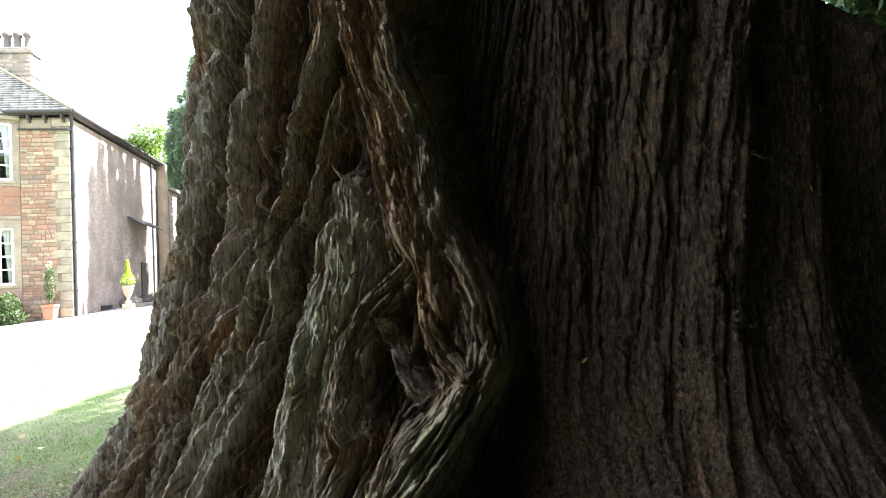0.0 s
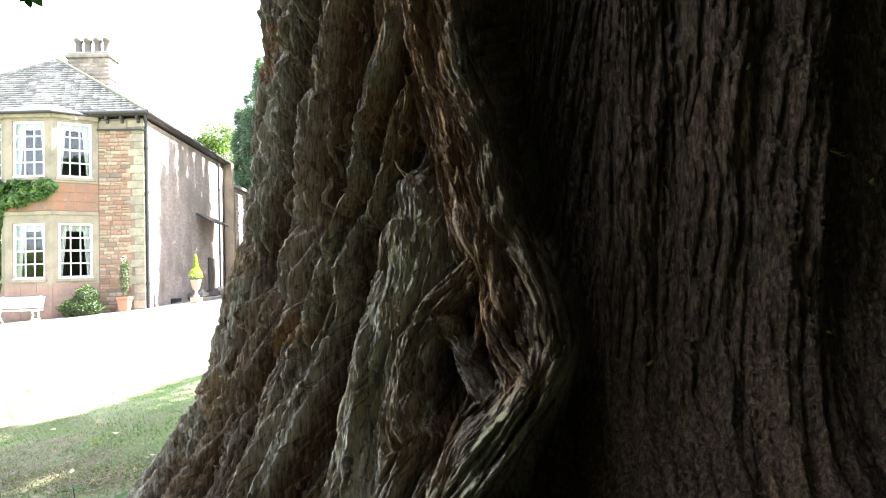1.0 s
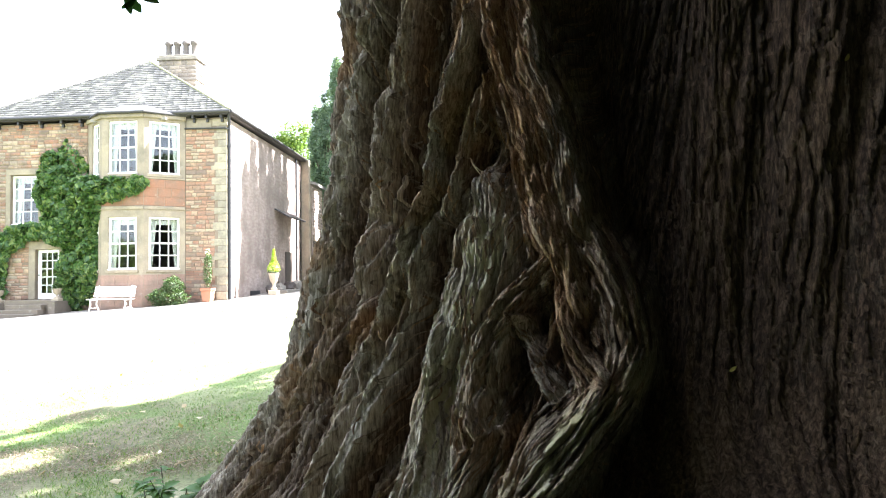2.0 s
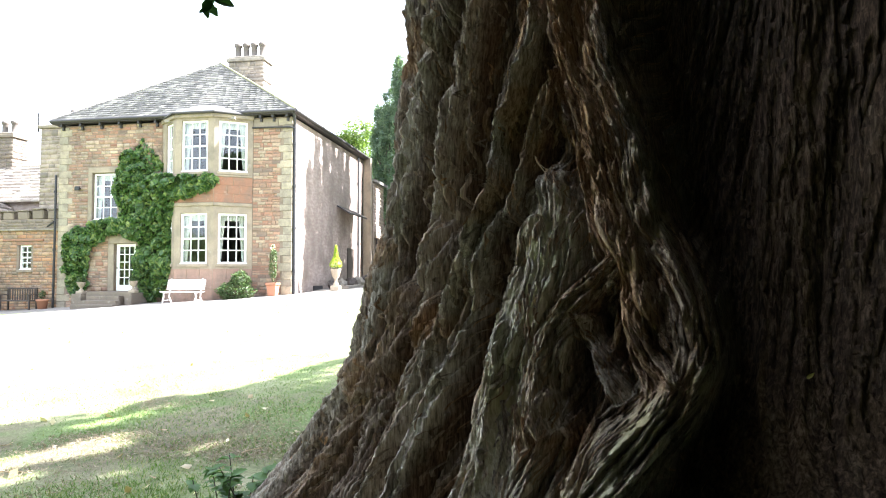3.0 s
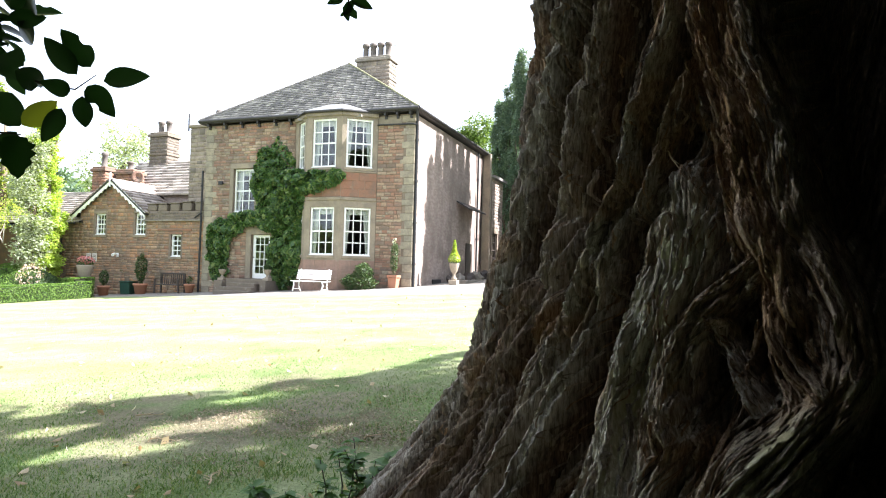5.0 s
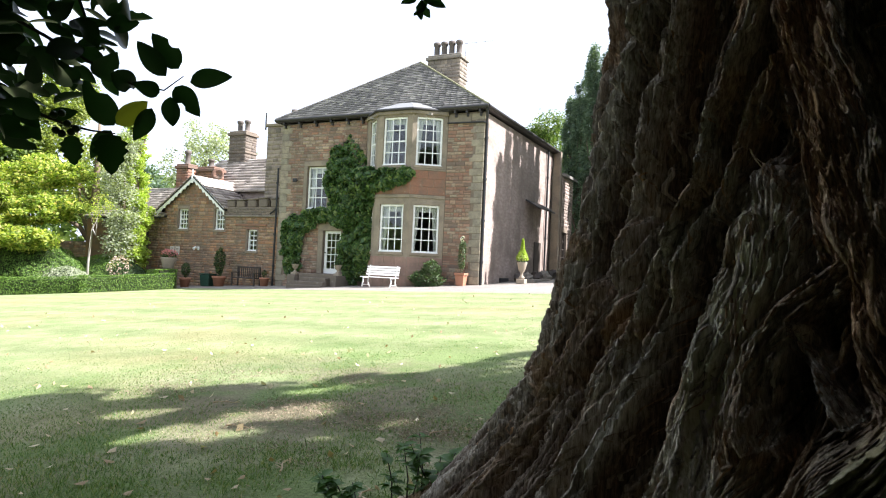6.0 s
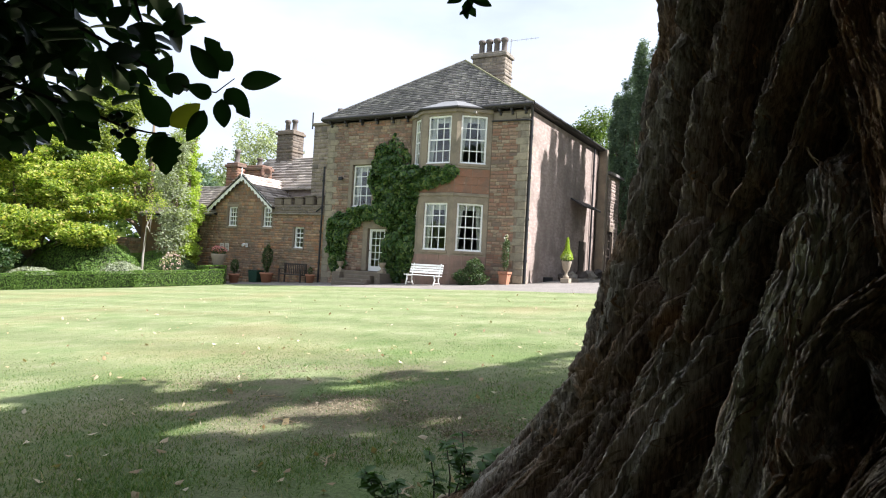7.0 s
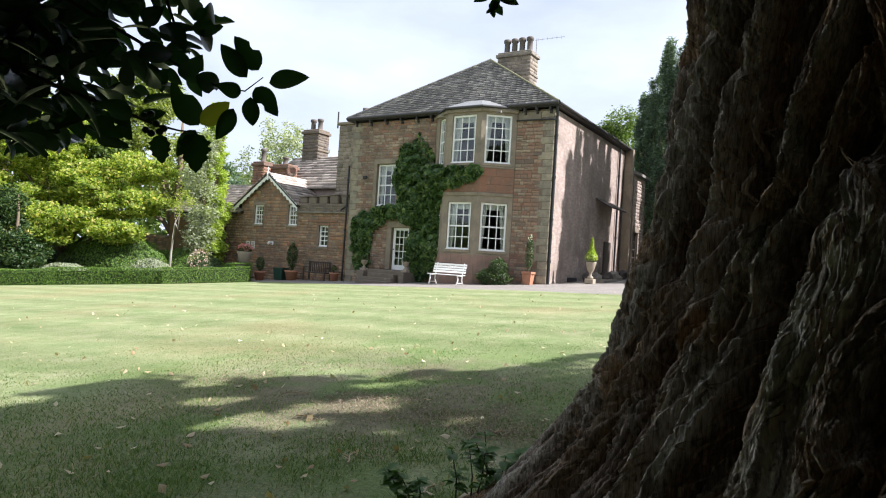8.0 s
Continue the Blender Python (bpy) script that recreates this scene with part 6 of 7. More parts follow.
dwarf = part_of_mesh("dwarf_conifer", arrays("dwarf_conifer", v_, f_, m_golden), m_golden, side_urn)
dwarf["kind"] = "stuff"
for i, (x, on) in enumerate(((-9.05, 0.062), (-6.6, 0.102))):
    stone_planter("step_urn", "small stone urn with trailing plants beside the door steps", x, -0.95, 0.5, 0.17, None, 37 + i, on)

# low kerb and pots at the side of the house
kerb = thing("stone_kerb", "low stone kerb along the side bed", "kerb", (1.6, 2.2, gz(1.6, 2.2)))
for i in range(9):
    part("kerb_stone", box(-0.15, 0.2, i * 0.92 + 0.006, i * 0.92 + 0.91, -0.05, 0.17 + 0.01 * (i % 3), 0.015), m_stone_grey, kerb)
for i in range(11):
    x, y = 0.55 + 0.35 * (i % 3), 3.6 + 0.42 * i
    rk = thing("rockery_stone", "rough grey rockery stone in the side bed", "stone", (x, y, gz(x, y)), 37 * i, "rockery stones")
    bm = bmesh.new()
    bmesh.ops.create_icosphere(bm, subdivisions=2, radius=0.26 + 0.05 * (i % 3))
    for v in bm.verts:
        v.co *= 0.8 + 0.45 * noise.noise(v.co * 4 + Vector((i, 0, 0)))
        v.co.z = v.co.z * 1.1 + 0.16
    part("rock", bm, m_stone_grey if i % 2 else m_darkwood, rk)

# door steps
steps = thing("door_steps", "worn stone steps and landing before the glazed door", "steps", (-7.75, 0, 0))
part("landing", box(-1.05, 1.0, -1.0, -0.06, -1.0, 0.145, 0.015), m_dark_stone, steps)
part("step", box(-0.75, 0.75, -1.34, -1.004, -1.0, -0.03, 0.015), m_dark_stone, steps)
part("step", box(-0.85, 0.85, -1.68, -1.344, -1.0, -0.21, 0.015), m_dark_stone, steps)
part("step", box(-0.95, 0.95, -2.02, -1.684, -1.0, -0.37, 0.015), m_dark_stone, steps)
part("cheek", box(-1.5, -1.055, -1.3, -0.06, -1.0, 0.06, 0.02), m_dark_stone, steps)
part("cheek", box(1.005, 1.3, -1.3, -0.06, -1.0, 0.10, 0.02), m_dark_stone, steps)

# plaques and lamp on the walls
for x in (-18.64, -18.24):
    pl = thing("wall_plaque", "small pale plaque fixed to the wing wall", "plaque", (x, 0.262, 1.0), group="plaques")
    part("board", box(-0.16, 0.16, 0, 0.016, -0.22, 0.22, 0.004), m_plaque, pl)
    for i in range(4):
        part("bar", box(-0.11, 0.11, -0.004, -0.0005, 0.10 - 0.08 * i, 0.125 - 0.08 * i), m_darkwood, pl)
tap = thing("wall_lamp", "small white wall lamp on the wing", "lamp", (-16.64, 0.24, 1.15))
part("bracket", box(-0.06, 0.06, -0.05, 0.03, -0.1, 0.1, 0.01), m_white, tap)
bm = bmesh.new()
tube(bm, [(0, -0.05, 0.02), (0.05, -0.25, 0.05), (0.06, -0.38, -0.02)], [0.05, 0.06, 0.08], 10)
part("shade", bm, m_white, tap)
dish = thing("satellite_dish", "small brown satellite dish on the wing chimney", "satellite dish", (-17.75, 2.5, 5.55))
bm = bmesh.new()
lathe(bm, [(0.02, 0.0), (0.22, 0.04), (0.36, 0.11), (0.36, 0.125), (0.2, 0.06), (0.02, 0.02)], (0, 0, 0), 20)
part("reflector", bm, m_brick, dish, m=pose(0, 0, 0, 80, 0, 25), smooth=True)
bm = bmesh.new()
tube(bm, [(0, 0, 0), (0.1, -0.3, -0.05)], 0.012, 6)
tube(bm, [(0, 0, 0), (-0.35, 0.05, -0.2)], 0.02, 6)
part("arm", bm, m_black, dish)
flood = thing("floodlight", "small dark floodlight high on the house front", "lamp", (-9.95, -0.05, 4.72))
part("bracket", box(-0.03, 0.03, -0.1, 0.03, -0.03, 0.03), m_black, flood)
part("head", box(-0.12, 0.12, -0.2, -0.1, -0.1, 0.08, 0.02), m_black, flood)


# ---- garden to one side ----
def clipped_hedge(name, label, pts, width, height, leaf_m, leaf, density, seed, wave=0.0, core=None):
    """A clipped hedge along points: a core coloured dark for the shade within, and a skin of leaves."""
    rng = np.random.default_rng(seed)
    p0 = pts[0]
    root = thing(name, label, "hedge", (p0[0], p0[1], gz(*p0)))
    o = np.array((p0[0], p0[1], gz(*p0)))
    bm = bmesh.new()
    allp, alln = [], []
    for (ax, ay), (bx_, by_) in zip(pts, pts[1:]):
        d = np.array((bx_ - ax, by_ - ay))
        length = np.linalg.norm(d)
        d /= length
        nn = np.array((-d[1], d[0]))
        n = int(density * length * (width + 2 * height))
        t = rng.uniform(-0.1, length + 0.4, n)
        face = rng.uniform(0, width + 2 * height, n)
        side = np.where(face < height, -1.0, np.where(face > height + width, 1.0, 0.0))
        across = np.where(side == 0, face - height - width / 2, side * width / 2)
        up = np.where(side < 0, face, np.where(side > 0, face - height - width, height))
        x, y = ax + d[0] * t + nn[0] * across, ay + d[1] * t + nn[1] * across
        lumpy = 0.10 * (fbm(x / 0.5, y / 0.5, up / 0.5, seed, 3) - 0.5)
        swell = wave * np.sin(t * 0.9 + seed) * up / height
        g = np.array([gz(a, b) for a, b in zip(x, y)])
        nx = nn[0] * side
        ny = nn[1] * side
        nz = (side == 0) * 1.0
        allp.append(np.stack([x + nx * lumpy, y + ny * lumpy, g + up + nz * lumpy + swell], -1))
        alln.append(np.stack([nx, ny, nz], -1))
        ex, ey = d * 0.3
        a3, b3 = Vector((ax, ay, gz(ax, ay))), Vector((bx_ + ex, by_ + ey, gz(bx_, by_)))
        w2 = width / 2 - 0.09
        q = [Vector((p.x + nn[0] * s * w2, p.y + nn[1] * s * w2, p.z + z)) - Vector(o) for p in (a3, b3) for s, z in ((-1, -0.1), (1, -0.1), (1, height - 0.10 - wave), (-1, height - 0.10 - wave))]
        vs = [bm.verts.new(v) for v in q]
        for f in ((0, 1, 2, 3), (7, 6, 5, 4), (0, 4, 5, 1), (1, 5, 6, 2), (2, 6, 7, 3), (3, 7, 4, 0)):
            bm.faces.new([vs[i] for i in f])
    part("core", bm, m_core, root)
    v, f = facing_leaves(np.concatenate(allp), np.concatenate(alln), leaf, rng, 0.6)
    ob = part_of_mesh("foliage", arrays("foliage", v - o, f, leaf_m), leaf_m, root)
    ob["kind"] = "stuff"
    return root


clipped_hedge("box_hedge", "low clipped box hedge edging the lawn", [(-15.0, -2.95), (-16.8, -6.0), (-21.0, -9.1), (-27.0, -13.4)], 0.8, 0.78, m_hedge, 0.055, 1100, 41, 0.04)
clipped_hedge("box_hedge", "low clipped box hedge turning towards the wing", [(-15.3, -2.9), (-17.6, -1.7)], 0.9, 0.95, m_hedge, 0.055, 1100, 42)


def mound(name, label, x, y, size, count, leaf, material, seed, category="shrub"):
    t = thing(name, label, category, (x, y, gz(x, y)))
    rng = np.random.default_rng(seed)
    bm = bmesh.new()
    bmesh.ops.create_icosphere(bm, subdivisions=3, radius=1.0)
    for v in bm.verts:
        v.co = Vector((v.co.x * size[0] * 0.9, v.co.y * size[1] * 0.9, max(v.co.z, -0.2) * size[2] * 0.9))
    # solid core, coloured dark as the shade behind the leaves
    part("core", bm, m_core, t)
    v = rng.normal(size=(count, 3))
    v[:, 2] = np.abs(v[:, 2])
    v /= np.linalg.norm(v, axis=1)[:, None]
    lump = 0.93 + 0.16 * fbm(v[:, 0] * 4, v[:, 1] * 4, v[:, 2] * 4 + seed, seed, 3)
    vv, f = facing_leaves(v * np.array(size) * lump[:, None], v, leaf, rng, 0.6)
    ob = part_of_mesh("foliage", arrays("foliage", vv, f, material), material, t)
    ob["kind"] = "stuff"
    return t


mound("clipped_mound", "large rounded clipped evergreen mound behind the flower bed", -24.6, -4.2, (4.2, 2.4, 2.75), 32000, 0.075, m_hedge, 51)
mound("clipped_mound", "long low clipped evergreen bank behind the bed", -21.4, -1.9, (3.4, 1.6, 1.75), 22000, 0.07, m_hedge, 52)
mound("bed_shrub", "dark green shrub at the end of the flower bed", -18.6, -2.6, (1.2, 1.0, 1.35), 4200, 0.10, m_bush, 53)
mound("silver_shrub", "silvery low shrubs along the flower bed", -21.2, -4.4, (2.3, 1.2, 1.25), 5500, 0.10, m_silver, 54)
mound("silver_shrub", "pale low shrubs in the flower bed", -23.6, -7.4, (2.2, 1.2, 1.0), 4500, 0.10, m_silver, 55)
# three dark masses added to stand in for deep shade under the maple
mound("shade_shrub", "dark spreading shrub added for the shade under the maple", -26.6, -9.4, (2.6, 1.7, 1.75), 7000, 0.12, m_yew, 56)
mound("shade_shrub", "dark shrub added for the shade behind the maple stems", -30.6, -5.6, (3.4, 2.6, 2.3), 9000, 0.13, m_yew, 59)
mound("shade_shrub", "tall dark shrub added for the shade at the edge of the garden", -32.5, -10.5, (3.2, 2.6, 3.0), 9000, 0.14, m_yew, 60)
rose = thing("pink_rose", "pale pink roses in the flower bed", "rose bush", (-18.3, -3.3, gz(-18.3, -3.3)))
foliage_ball(rose, (0, 0, 0.7), (0.6, 0.5, 0.7), 900, 0.09, m_bush, 57)
foliage_ball(rose, (0, 0, 1.05), (0.66, 0.55, 0.65), 260, 0.12, m_flower_rose, 58, "blossom")
bed_wall = thing("garden_wall", "old red garden wall behind the flower bed", "garden wall", (0, 0, 0), kind="structure")
part("wall_body", wall_bm(16, -3.0, 1.35, 0.35, [], pose(-36.5, 1.0, 0, 0, 0, 3)), m_mortar, bed_wall)
stones_joined("wall_facing", laid(0, 16, -2.2, 1.3, [], 91, (0.12, 0.2), (0.25, 0.6)), m_red, bed_wall, pose(-36.5, 1.0, 0, 0, 0, 3), 10)

tree("japanese_maple", "spreading Japanese maple with yellow-green layered foliage", (-27.0, -5.6), 9.6, 1.5,
     [(-1.4, -3.0, 4.9, 2.4, 0.9), (0.6, -2.2, 3.6, 2.0, 0.7), (2.4, -1.0, 3.4, 2.2, 0.7), (3.6, 1.6, 4.6, 2.0, 0.8), (0.6, 0.6, 6.0, 2.6, 0.9), (-2.8, 0.8, 6.4, 2.4, 0.9), (2.6, 2.6, 6.8, 2.2, 0.8), (0.0, -1.0, 8.6, 2.3, 0.9), (-3.2, -2.6, 8.0, 2.2, 0.9), (-4.2, -3.8, 6.4, 2.2, 0.9), (1.8, -2.4, 2.5, 1.5, 0.5), (4.6, 0.2, 2.9, 1.3, 0.5), (-1.0, -1.6, 7.2, 2.4, 1.0), (1.6, 0.6, 5.0, 2.2, 0.9)], 0.21, 84, m_maple, m_trunk, 61, 0.55, clumps=64, r0=0.26, sigma=0.58, flat=0.42)
tree("dark_tree", "dark green broadleaf tree at the shaded edge of the garden", (-24.3, -9.5), 5.6, 0.8,
     [(0.2, 0.4, 1.5, 1.2, 0.8), (-0.6, -0.2, 2.6, 1.3, 0.9), (-0.9, -0.6, 4.0, 1.3, 1.0)], 0.15, 80, m_yew, m_trunk, 86, 0.6, clumps=60, r0=0.16, sigma=0.45, group="background trees")
tree("golden_conifer", "tall narrow golden-green conifer beside the wing", (-20.0, -1.2), 11.0, 0.6,
     [(0, 0, 1.8, 0.85, 1.5), (0.1, 0, 3.8, 0.85, 1.5), (-0.3, -0.2, 5.6, 0.95, 1.4), (-0.2, -0.2, 7.4, 0.75, 1.2), (-0.1, -0.1, 9.0, 0.5, 1.0)], 0.20, 70, m_golden, m_trunk, 62, 0.4, clumps=60, r0=0.2, sigma=0.3)
tree("silver_tree", "grey-green feathery tree among the maples", (-20.0, -1.95), 8.6, 1.6,
     [(0, 0, 2.6, 0.8, 1.3), (0.1, 0, 4.2, 0.85, 1.3), (-0.2, -0.2, 5.8, 0.8, 1.1), (-0.1, 0, 7.4, 0.6, 1.0)], 0.17, 60, m_silver, m_trunk, 63, 0.35, clumps=55, r0=0.16, sigma=0.45)
tree("young_birch", "slim young tree with a pale trunk behind the hedge", (-19.7, -4.0), 4.6, 3.1,
     [(0.1, 0, 3.9, 0.7, 0.6), (0.5, 0.2, 4.3, 0.6, 0.5)], 0.11, 30, m_maple, m_birch, 64, 0.5, clumps=12, r0=0.055, sigma=0.3, lean=(0.5, 0.0))
tree("tall_broadleaf_tree", "tall broadleaf tree behind the garden", (-28.6, 2.6), 14.0, 3.0,
     [(-1.2, -1.0, 7.5, 3.0, 2.8), (-3.4, -2.5, 9.6, 2.8, 2.4), (-2.2, -1.5, 12.2, 2.2, 2.0), (-5.4, -4, 6.5, 2.8, 2.4)], 0.26, 90, m_lime, m_trunk, 65, 0.6, clumps=60, r0=0.4, sigma=0.8, group="background trees")
tree("tall_broadleaf_tree", "large green broadleaf tree at the edge of the garden", (-34.0, -6.0), 13.0, 3.0,
     [(0, 0, 6.5, 3.4, 2.8), (-2.6, -3.5, 8.6, 3.0, 2.4), (2.2, 3.6, 9.0, 2.8, 2.4), (-0.5, 0, 11.0, 2.8, 2.0), (-4, -7, 6.5, 3.2, 2.6), (-3, -7, 9.5, 3.0, 2.4)], 0.30, 110, m_oak, m_trunk, 69, 0.6, clumps=60, r0=0.4, sigma=0.8, group="background trees")
tree("tall_broadleaf_tree", "pale green broadleaf tree behind the wing roofs", (-37.0, 20.0), 15.0, 3.0,
     [(0, 0, 7.0, 3.6, 3.0), (-2.4, 0, 10.0, 3.0, 2.6), (2.0, 0, 10.5, 3.0, 2.6), (0.3, 0, 13.2, 2.4, 2.0), (4.2, 0, 7.0, 2.6, 2.6)], 0.30, 34, m_silver, m_trunk, 66, 0.6, clumps=46, r0=0.45, sigma=0.8, group="background trees")
tree("tall_broadleaf_tree", "sunlit green tree between the house and the cypresses", (-4.4, 22.5), 12.4, 2.5,
     [(0, 0, 7.0, 2.6, 2.4), (-1.9, 0, 8.4, 1.6, 1.3), (1.6, 0, 9.2, 2.0, 1.8), (0.5, 0, 11.0, 1.3, 1.2), (-0.9, 0, 10.2, 1.0, 0.8)], 0.19, 70, m_oak, m_trunk, 70, 0.6, clumps=44, r0=0.35, sigma=0.75, group="background trees")
tree("dark_tree", "dark evergreen tree behind the wing", (-39.0, 14.0), 9.5, 2.0,
     [(0, 0, 4.0, 3.2, 2.6), (2.8, 0, 5.8, 2.8, 2.4), (-2.8, 0, 6.2, 2.8, 2.4), (0, 0, 8.2, 2.2, 1.8)], 0.34, 60, m_cypress, m_trunk, 67, 0.6, clumps=60, r0=0.4, sigma=0.8, group="background trees")
tree("tall_broadleaf_tree", "green tree beyond the side of the house", (-2.5, 27.0), 10.5, 2.0,
     [(0, 0, 6.0, 3.0, 2.6), (-2.4, 0, 7.0, 2.4, 2.0), (2.6, 0, 7.6, 2.6, 2.2), (0.4, 0, 9.4, 2.0, 1.6), (3, 0, 4.5, 3.0, 3.0)], 0.34, 60, m_oak, m_trunk, 68, 0.6, clumps=60, r0=0.45, sigma=0.9, group="background trees")
# those with x above 5 are unseen, added to shade the side wall
for i, (x, y, h, sd) in enumerate(((0.35, 15.4, 12.4, 71), (1.15, 14.9, 14.4, 72), (2.0, 14.7, 13.4, 83), (2.6, 14.4, 15.2, 73), (3.7, 14.2, 13.6, 74), (5.5, 3.9, 10.8, 75), (5.8, 4.9, 12.4, 76), (5.4, 6.0, 13.2, 77), (5.9, 7.2, 12.6, 78), (5.5, 8.3, 13.4, 79), (5.8, 9.5, 12.4, 80), (5.6, 12.6, 11.6, 84), (-0.4, 15.9, 11.2, 85))):
    tree("cypress", "tall columnar dark green cypress of a group, partly added unseen for wall shade", (x, y), h, 0.7,
         [(0, 0, h * k, 0.85 * (1.15 - 0.75 * k ** 2), h * 0.13) for k in (0.12, 0.26, 0.4, 0.54, 0.68, 0.8, 0.9)], 0.20, 80, m_cypress, m_trunk, sd, 0.30, "tree", 40, 0.2, 0.24, 1.9, "cypresses")

# far woods round the garden
def far_woods():
    rng = np.random.default_rng(81)
    cs = []
    for a in np.arange(-62, 200, 1.6):
        d = rng.uniform(62, 95)
        x, y = 4 - d * math.sin(math.radians(a)), -12 + d * math.cos(math.radians(a))
        h = rng.uniform(7, 12)
        for k in range(26):
            cs.append((x + rng.normal() * 3, y + rng.normal() * 3, gz(x, y) + h * rng.uniform(0, 1) ** 0.8))
    pts = spread(rng, np.array(cs), 26, np.array((1.5, 1.5, 1.1)))
    v, f = leaves(pts, 0.9, rng, 0.7)
    tagged(part_of_mesh("far_woods", arrays("far_woods", v, f, m_oak), m_oak), "distant line of green woods round the garden", "woods", kind="stuff")


far_woods()

# ---- trees close round the walk ----
EYE_AT = Vector((10.7, -25.82, 0.68))
# only the first yew is seen; the others are added to block light
for i, (x, y, h, sd, r) in enumerate(((18.0, -17.6, 9.0, 91, 2.0), (20.5, -23.5, 11.0, 92, 2.6), (17.5, -28.5, 10.0, 93, 2.4), (13.5, -30.2, 9.0, 94, 2.2), (8.6, -30.6, 9.0, 95, 2.3), (23.0, -13.0, 12.0, 96, 2.8), (24.0, -31.0, 12.0, 97, 3.0))):
    tree("yew", "dense dark green yew of a group, all but one added unseen to block light", (x, y), h, 1.0,
         [(0, 0, h * k, r * (1.1 - 0.6 * k), h * 0.16) for k in (0.15, 0.32, 0.5, 0.66, 0.8, 0.92)], 0.26, 60, m_yew, m_trunk, sd, 0.4, "tree", 60, 0.3, 0.5, 0.7, "yews")


def towards(bearing, up, dist):
    """A point at that distance from the walk; bearing in degrees to the left of north."""
    b, e = radians(bearing), radians(up)
    return EYE_AT + Vector((-math.sin(b) * math.cos(e), math.cos(b) * math.cos(e), math.sin(e))) * dist


def holly_leaf_mesh(length, width, curl, spiny, seed):
    """One leaf: pointed, arched along its midrib and folded, with a few spines where it is young."""
    r = random.Random(seed)
    bm = bmesh.new()
    n = 10
    rows = []
    for i in range(n + 1):
        k = i / n
        w = width * 0.5 * (math.sin(math.pi * min(1, k ** 0.85)) ** 0.75 if 0 < k < 1 else 0.0) * (1 - 0.25 * k)
        if spiny and i % 2 and 0 < i < n:
            w *= 1.35
        y = k * length
        z = -curl * length * k * k + 0.03 * length * math.sin(k * 3)
        up = w * 0.32
        if i in (0, n):
            rows.append([bm.verts.new((0, y, z))])
        else:
            wr = w * (r.uniform(0.45, 0.7) if seed in (1, 3) and i in (4 + seed, 5 + seed) else 1.0)
            rows.append([bm.verts.new((-w, y + r.uniform(-1, 1) * 0.01 * length, z + up)), bm.verts.new((-w * 0.5, y, z + up * 0.35)), bm.verts.new((0, y, z)), bm.verts.new((wr * 0.5, y, z + up * 0.35)), bm.verts.new((wr, y, z + up))])
    for r0, r1 in zip(rows, rows[1:]):
        if len(r0) == 1:
            for i in range(4):
                bm.faces.new((r0[0], r1[i + 1], r1[i]))
        elif len(r1) == 1:
            for i in range(4):
                bm.faces.new((r0[i], r0[i + 1], r1[0]))
        else:
            for i in range(4):
                bm.faces.new((r0[i], r0[i + 1], r1[i + 1], r1[i]))
    me = bpy.data.meshes.new("leaf")
    bm.normal_update()
    bm.to_mesh(me)
    bm.free()
    return me


LEAF_SHAPES = [holly_leaf_mesh(1.0, w, c, s, i) for i, (w, c, s) in enumerate(((0.60, 0.06, False), (0.66, 0.12, False), (0.55, 0.03, False), (0.62, 0.18, False), (0.66, 0.10, True)))]
for me_ in LEAF_SHAPES:
    me_.materials.append(m_holly)
SEEDLING_LEAF = holly_leaf_mesh(1.0, 0.62, 0.1, True, 8)
SEEDLING_LEAF.materials.append(m_seedling)
YELLOW_LEAF = holly_leaf_mesh(1.0, 0.58, 0.05, False, 9)
YELLOW_LEAF.materials.append(m_holly_yellow)


def put_leaf(parent, a, b, facing, shape=0, name="leaf"):
    """A leaf from stalk a to tip b, its upper side turned towards facing."""
    d = (b - a)
    length = d.length
    y = d.normalized()
    zax = (facing - y * facing.dot(y)).normalized()
    x = y.cross(zax)
    m = Matrix((x, y, zax)).transposed().to_4x4()
    m.translation = a - parent.matrix_basis.translation
    me = SEEDLING_LEAF if shape == -2 else YELLOW_LEAF if shape < 0 else LEAF_SHAPES[shape % len(LEAF_SHAPES)]
    ob = part_of_mesh(name, me, None, parent, m=m @ Matrix.Diagonal((length, length, length, 1)), smooth=True)
    return ob


BRANCH_A = [47.8, 14.0, 44.5, 14.9, 49.6, 14.2, 51.9, 16.5, 48.7, 14.9, 50.8, 17.3, 50.0, 12.9, 52.0, 13.3, 48.9, 13.5, 46.9, 11.5, 49.2, 12.7, 48.9, 10.3,
            53.1, 9.9, 55.4, 12.9, 53.0, 10.0, 50.8, 12.1, 50.5, 11.6, 51.7, 8.9, 53.3, 9.5, 54.6, 7.2, 53.4, 9.2, 53.1, 6.2, 55.9, 8.8, 55.7, 6.5]
BRANCH_B = [58.0, 10.0, 60.6, 10.5, 58.0, 14.5, 55.4, 15.3, 57.6, 9.8, 55.6, 10.6, 60.6, 9.5, 58.5, 8.1, 53.6, 13.8, 51.4, 12.9, 54.4, 13.3, 53.3, 15.2, 54.2, 17.3, 51.7, 17.8,
            53.6, 17.2, 52.5, 15.8, 57.8, 17.1, 56.4, 18.4, 56.5, 16.2, 54.0, 17.5, 53.1, 18.9, 54.1, 17.9, 58.6, 12.1, 58.7, 14.1, 60.1, 13.0, 60.0, 15.0, 57.2, 12.4, 56.9, 14.1]


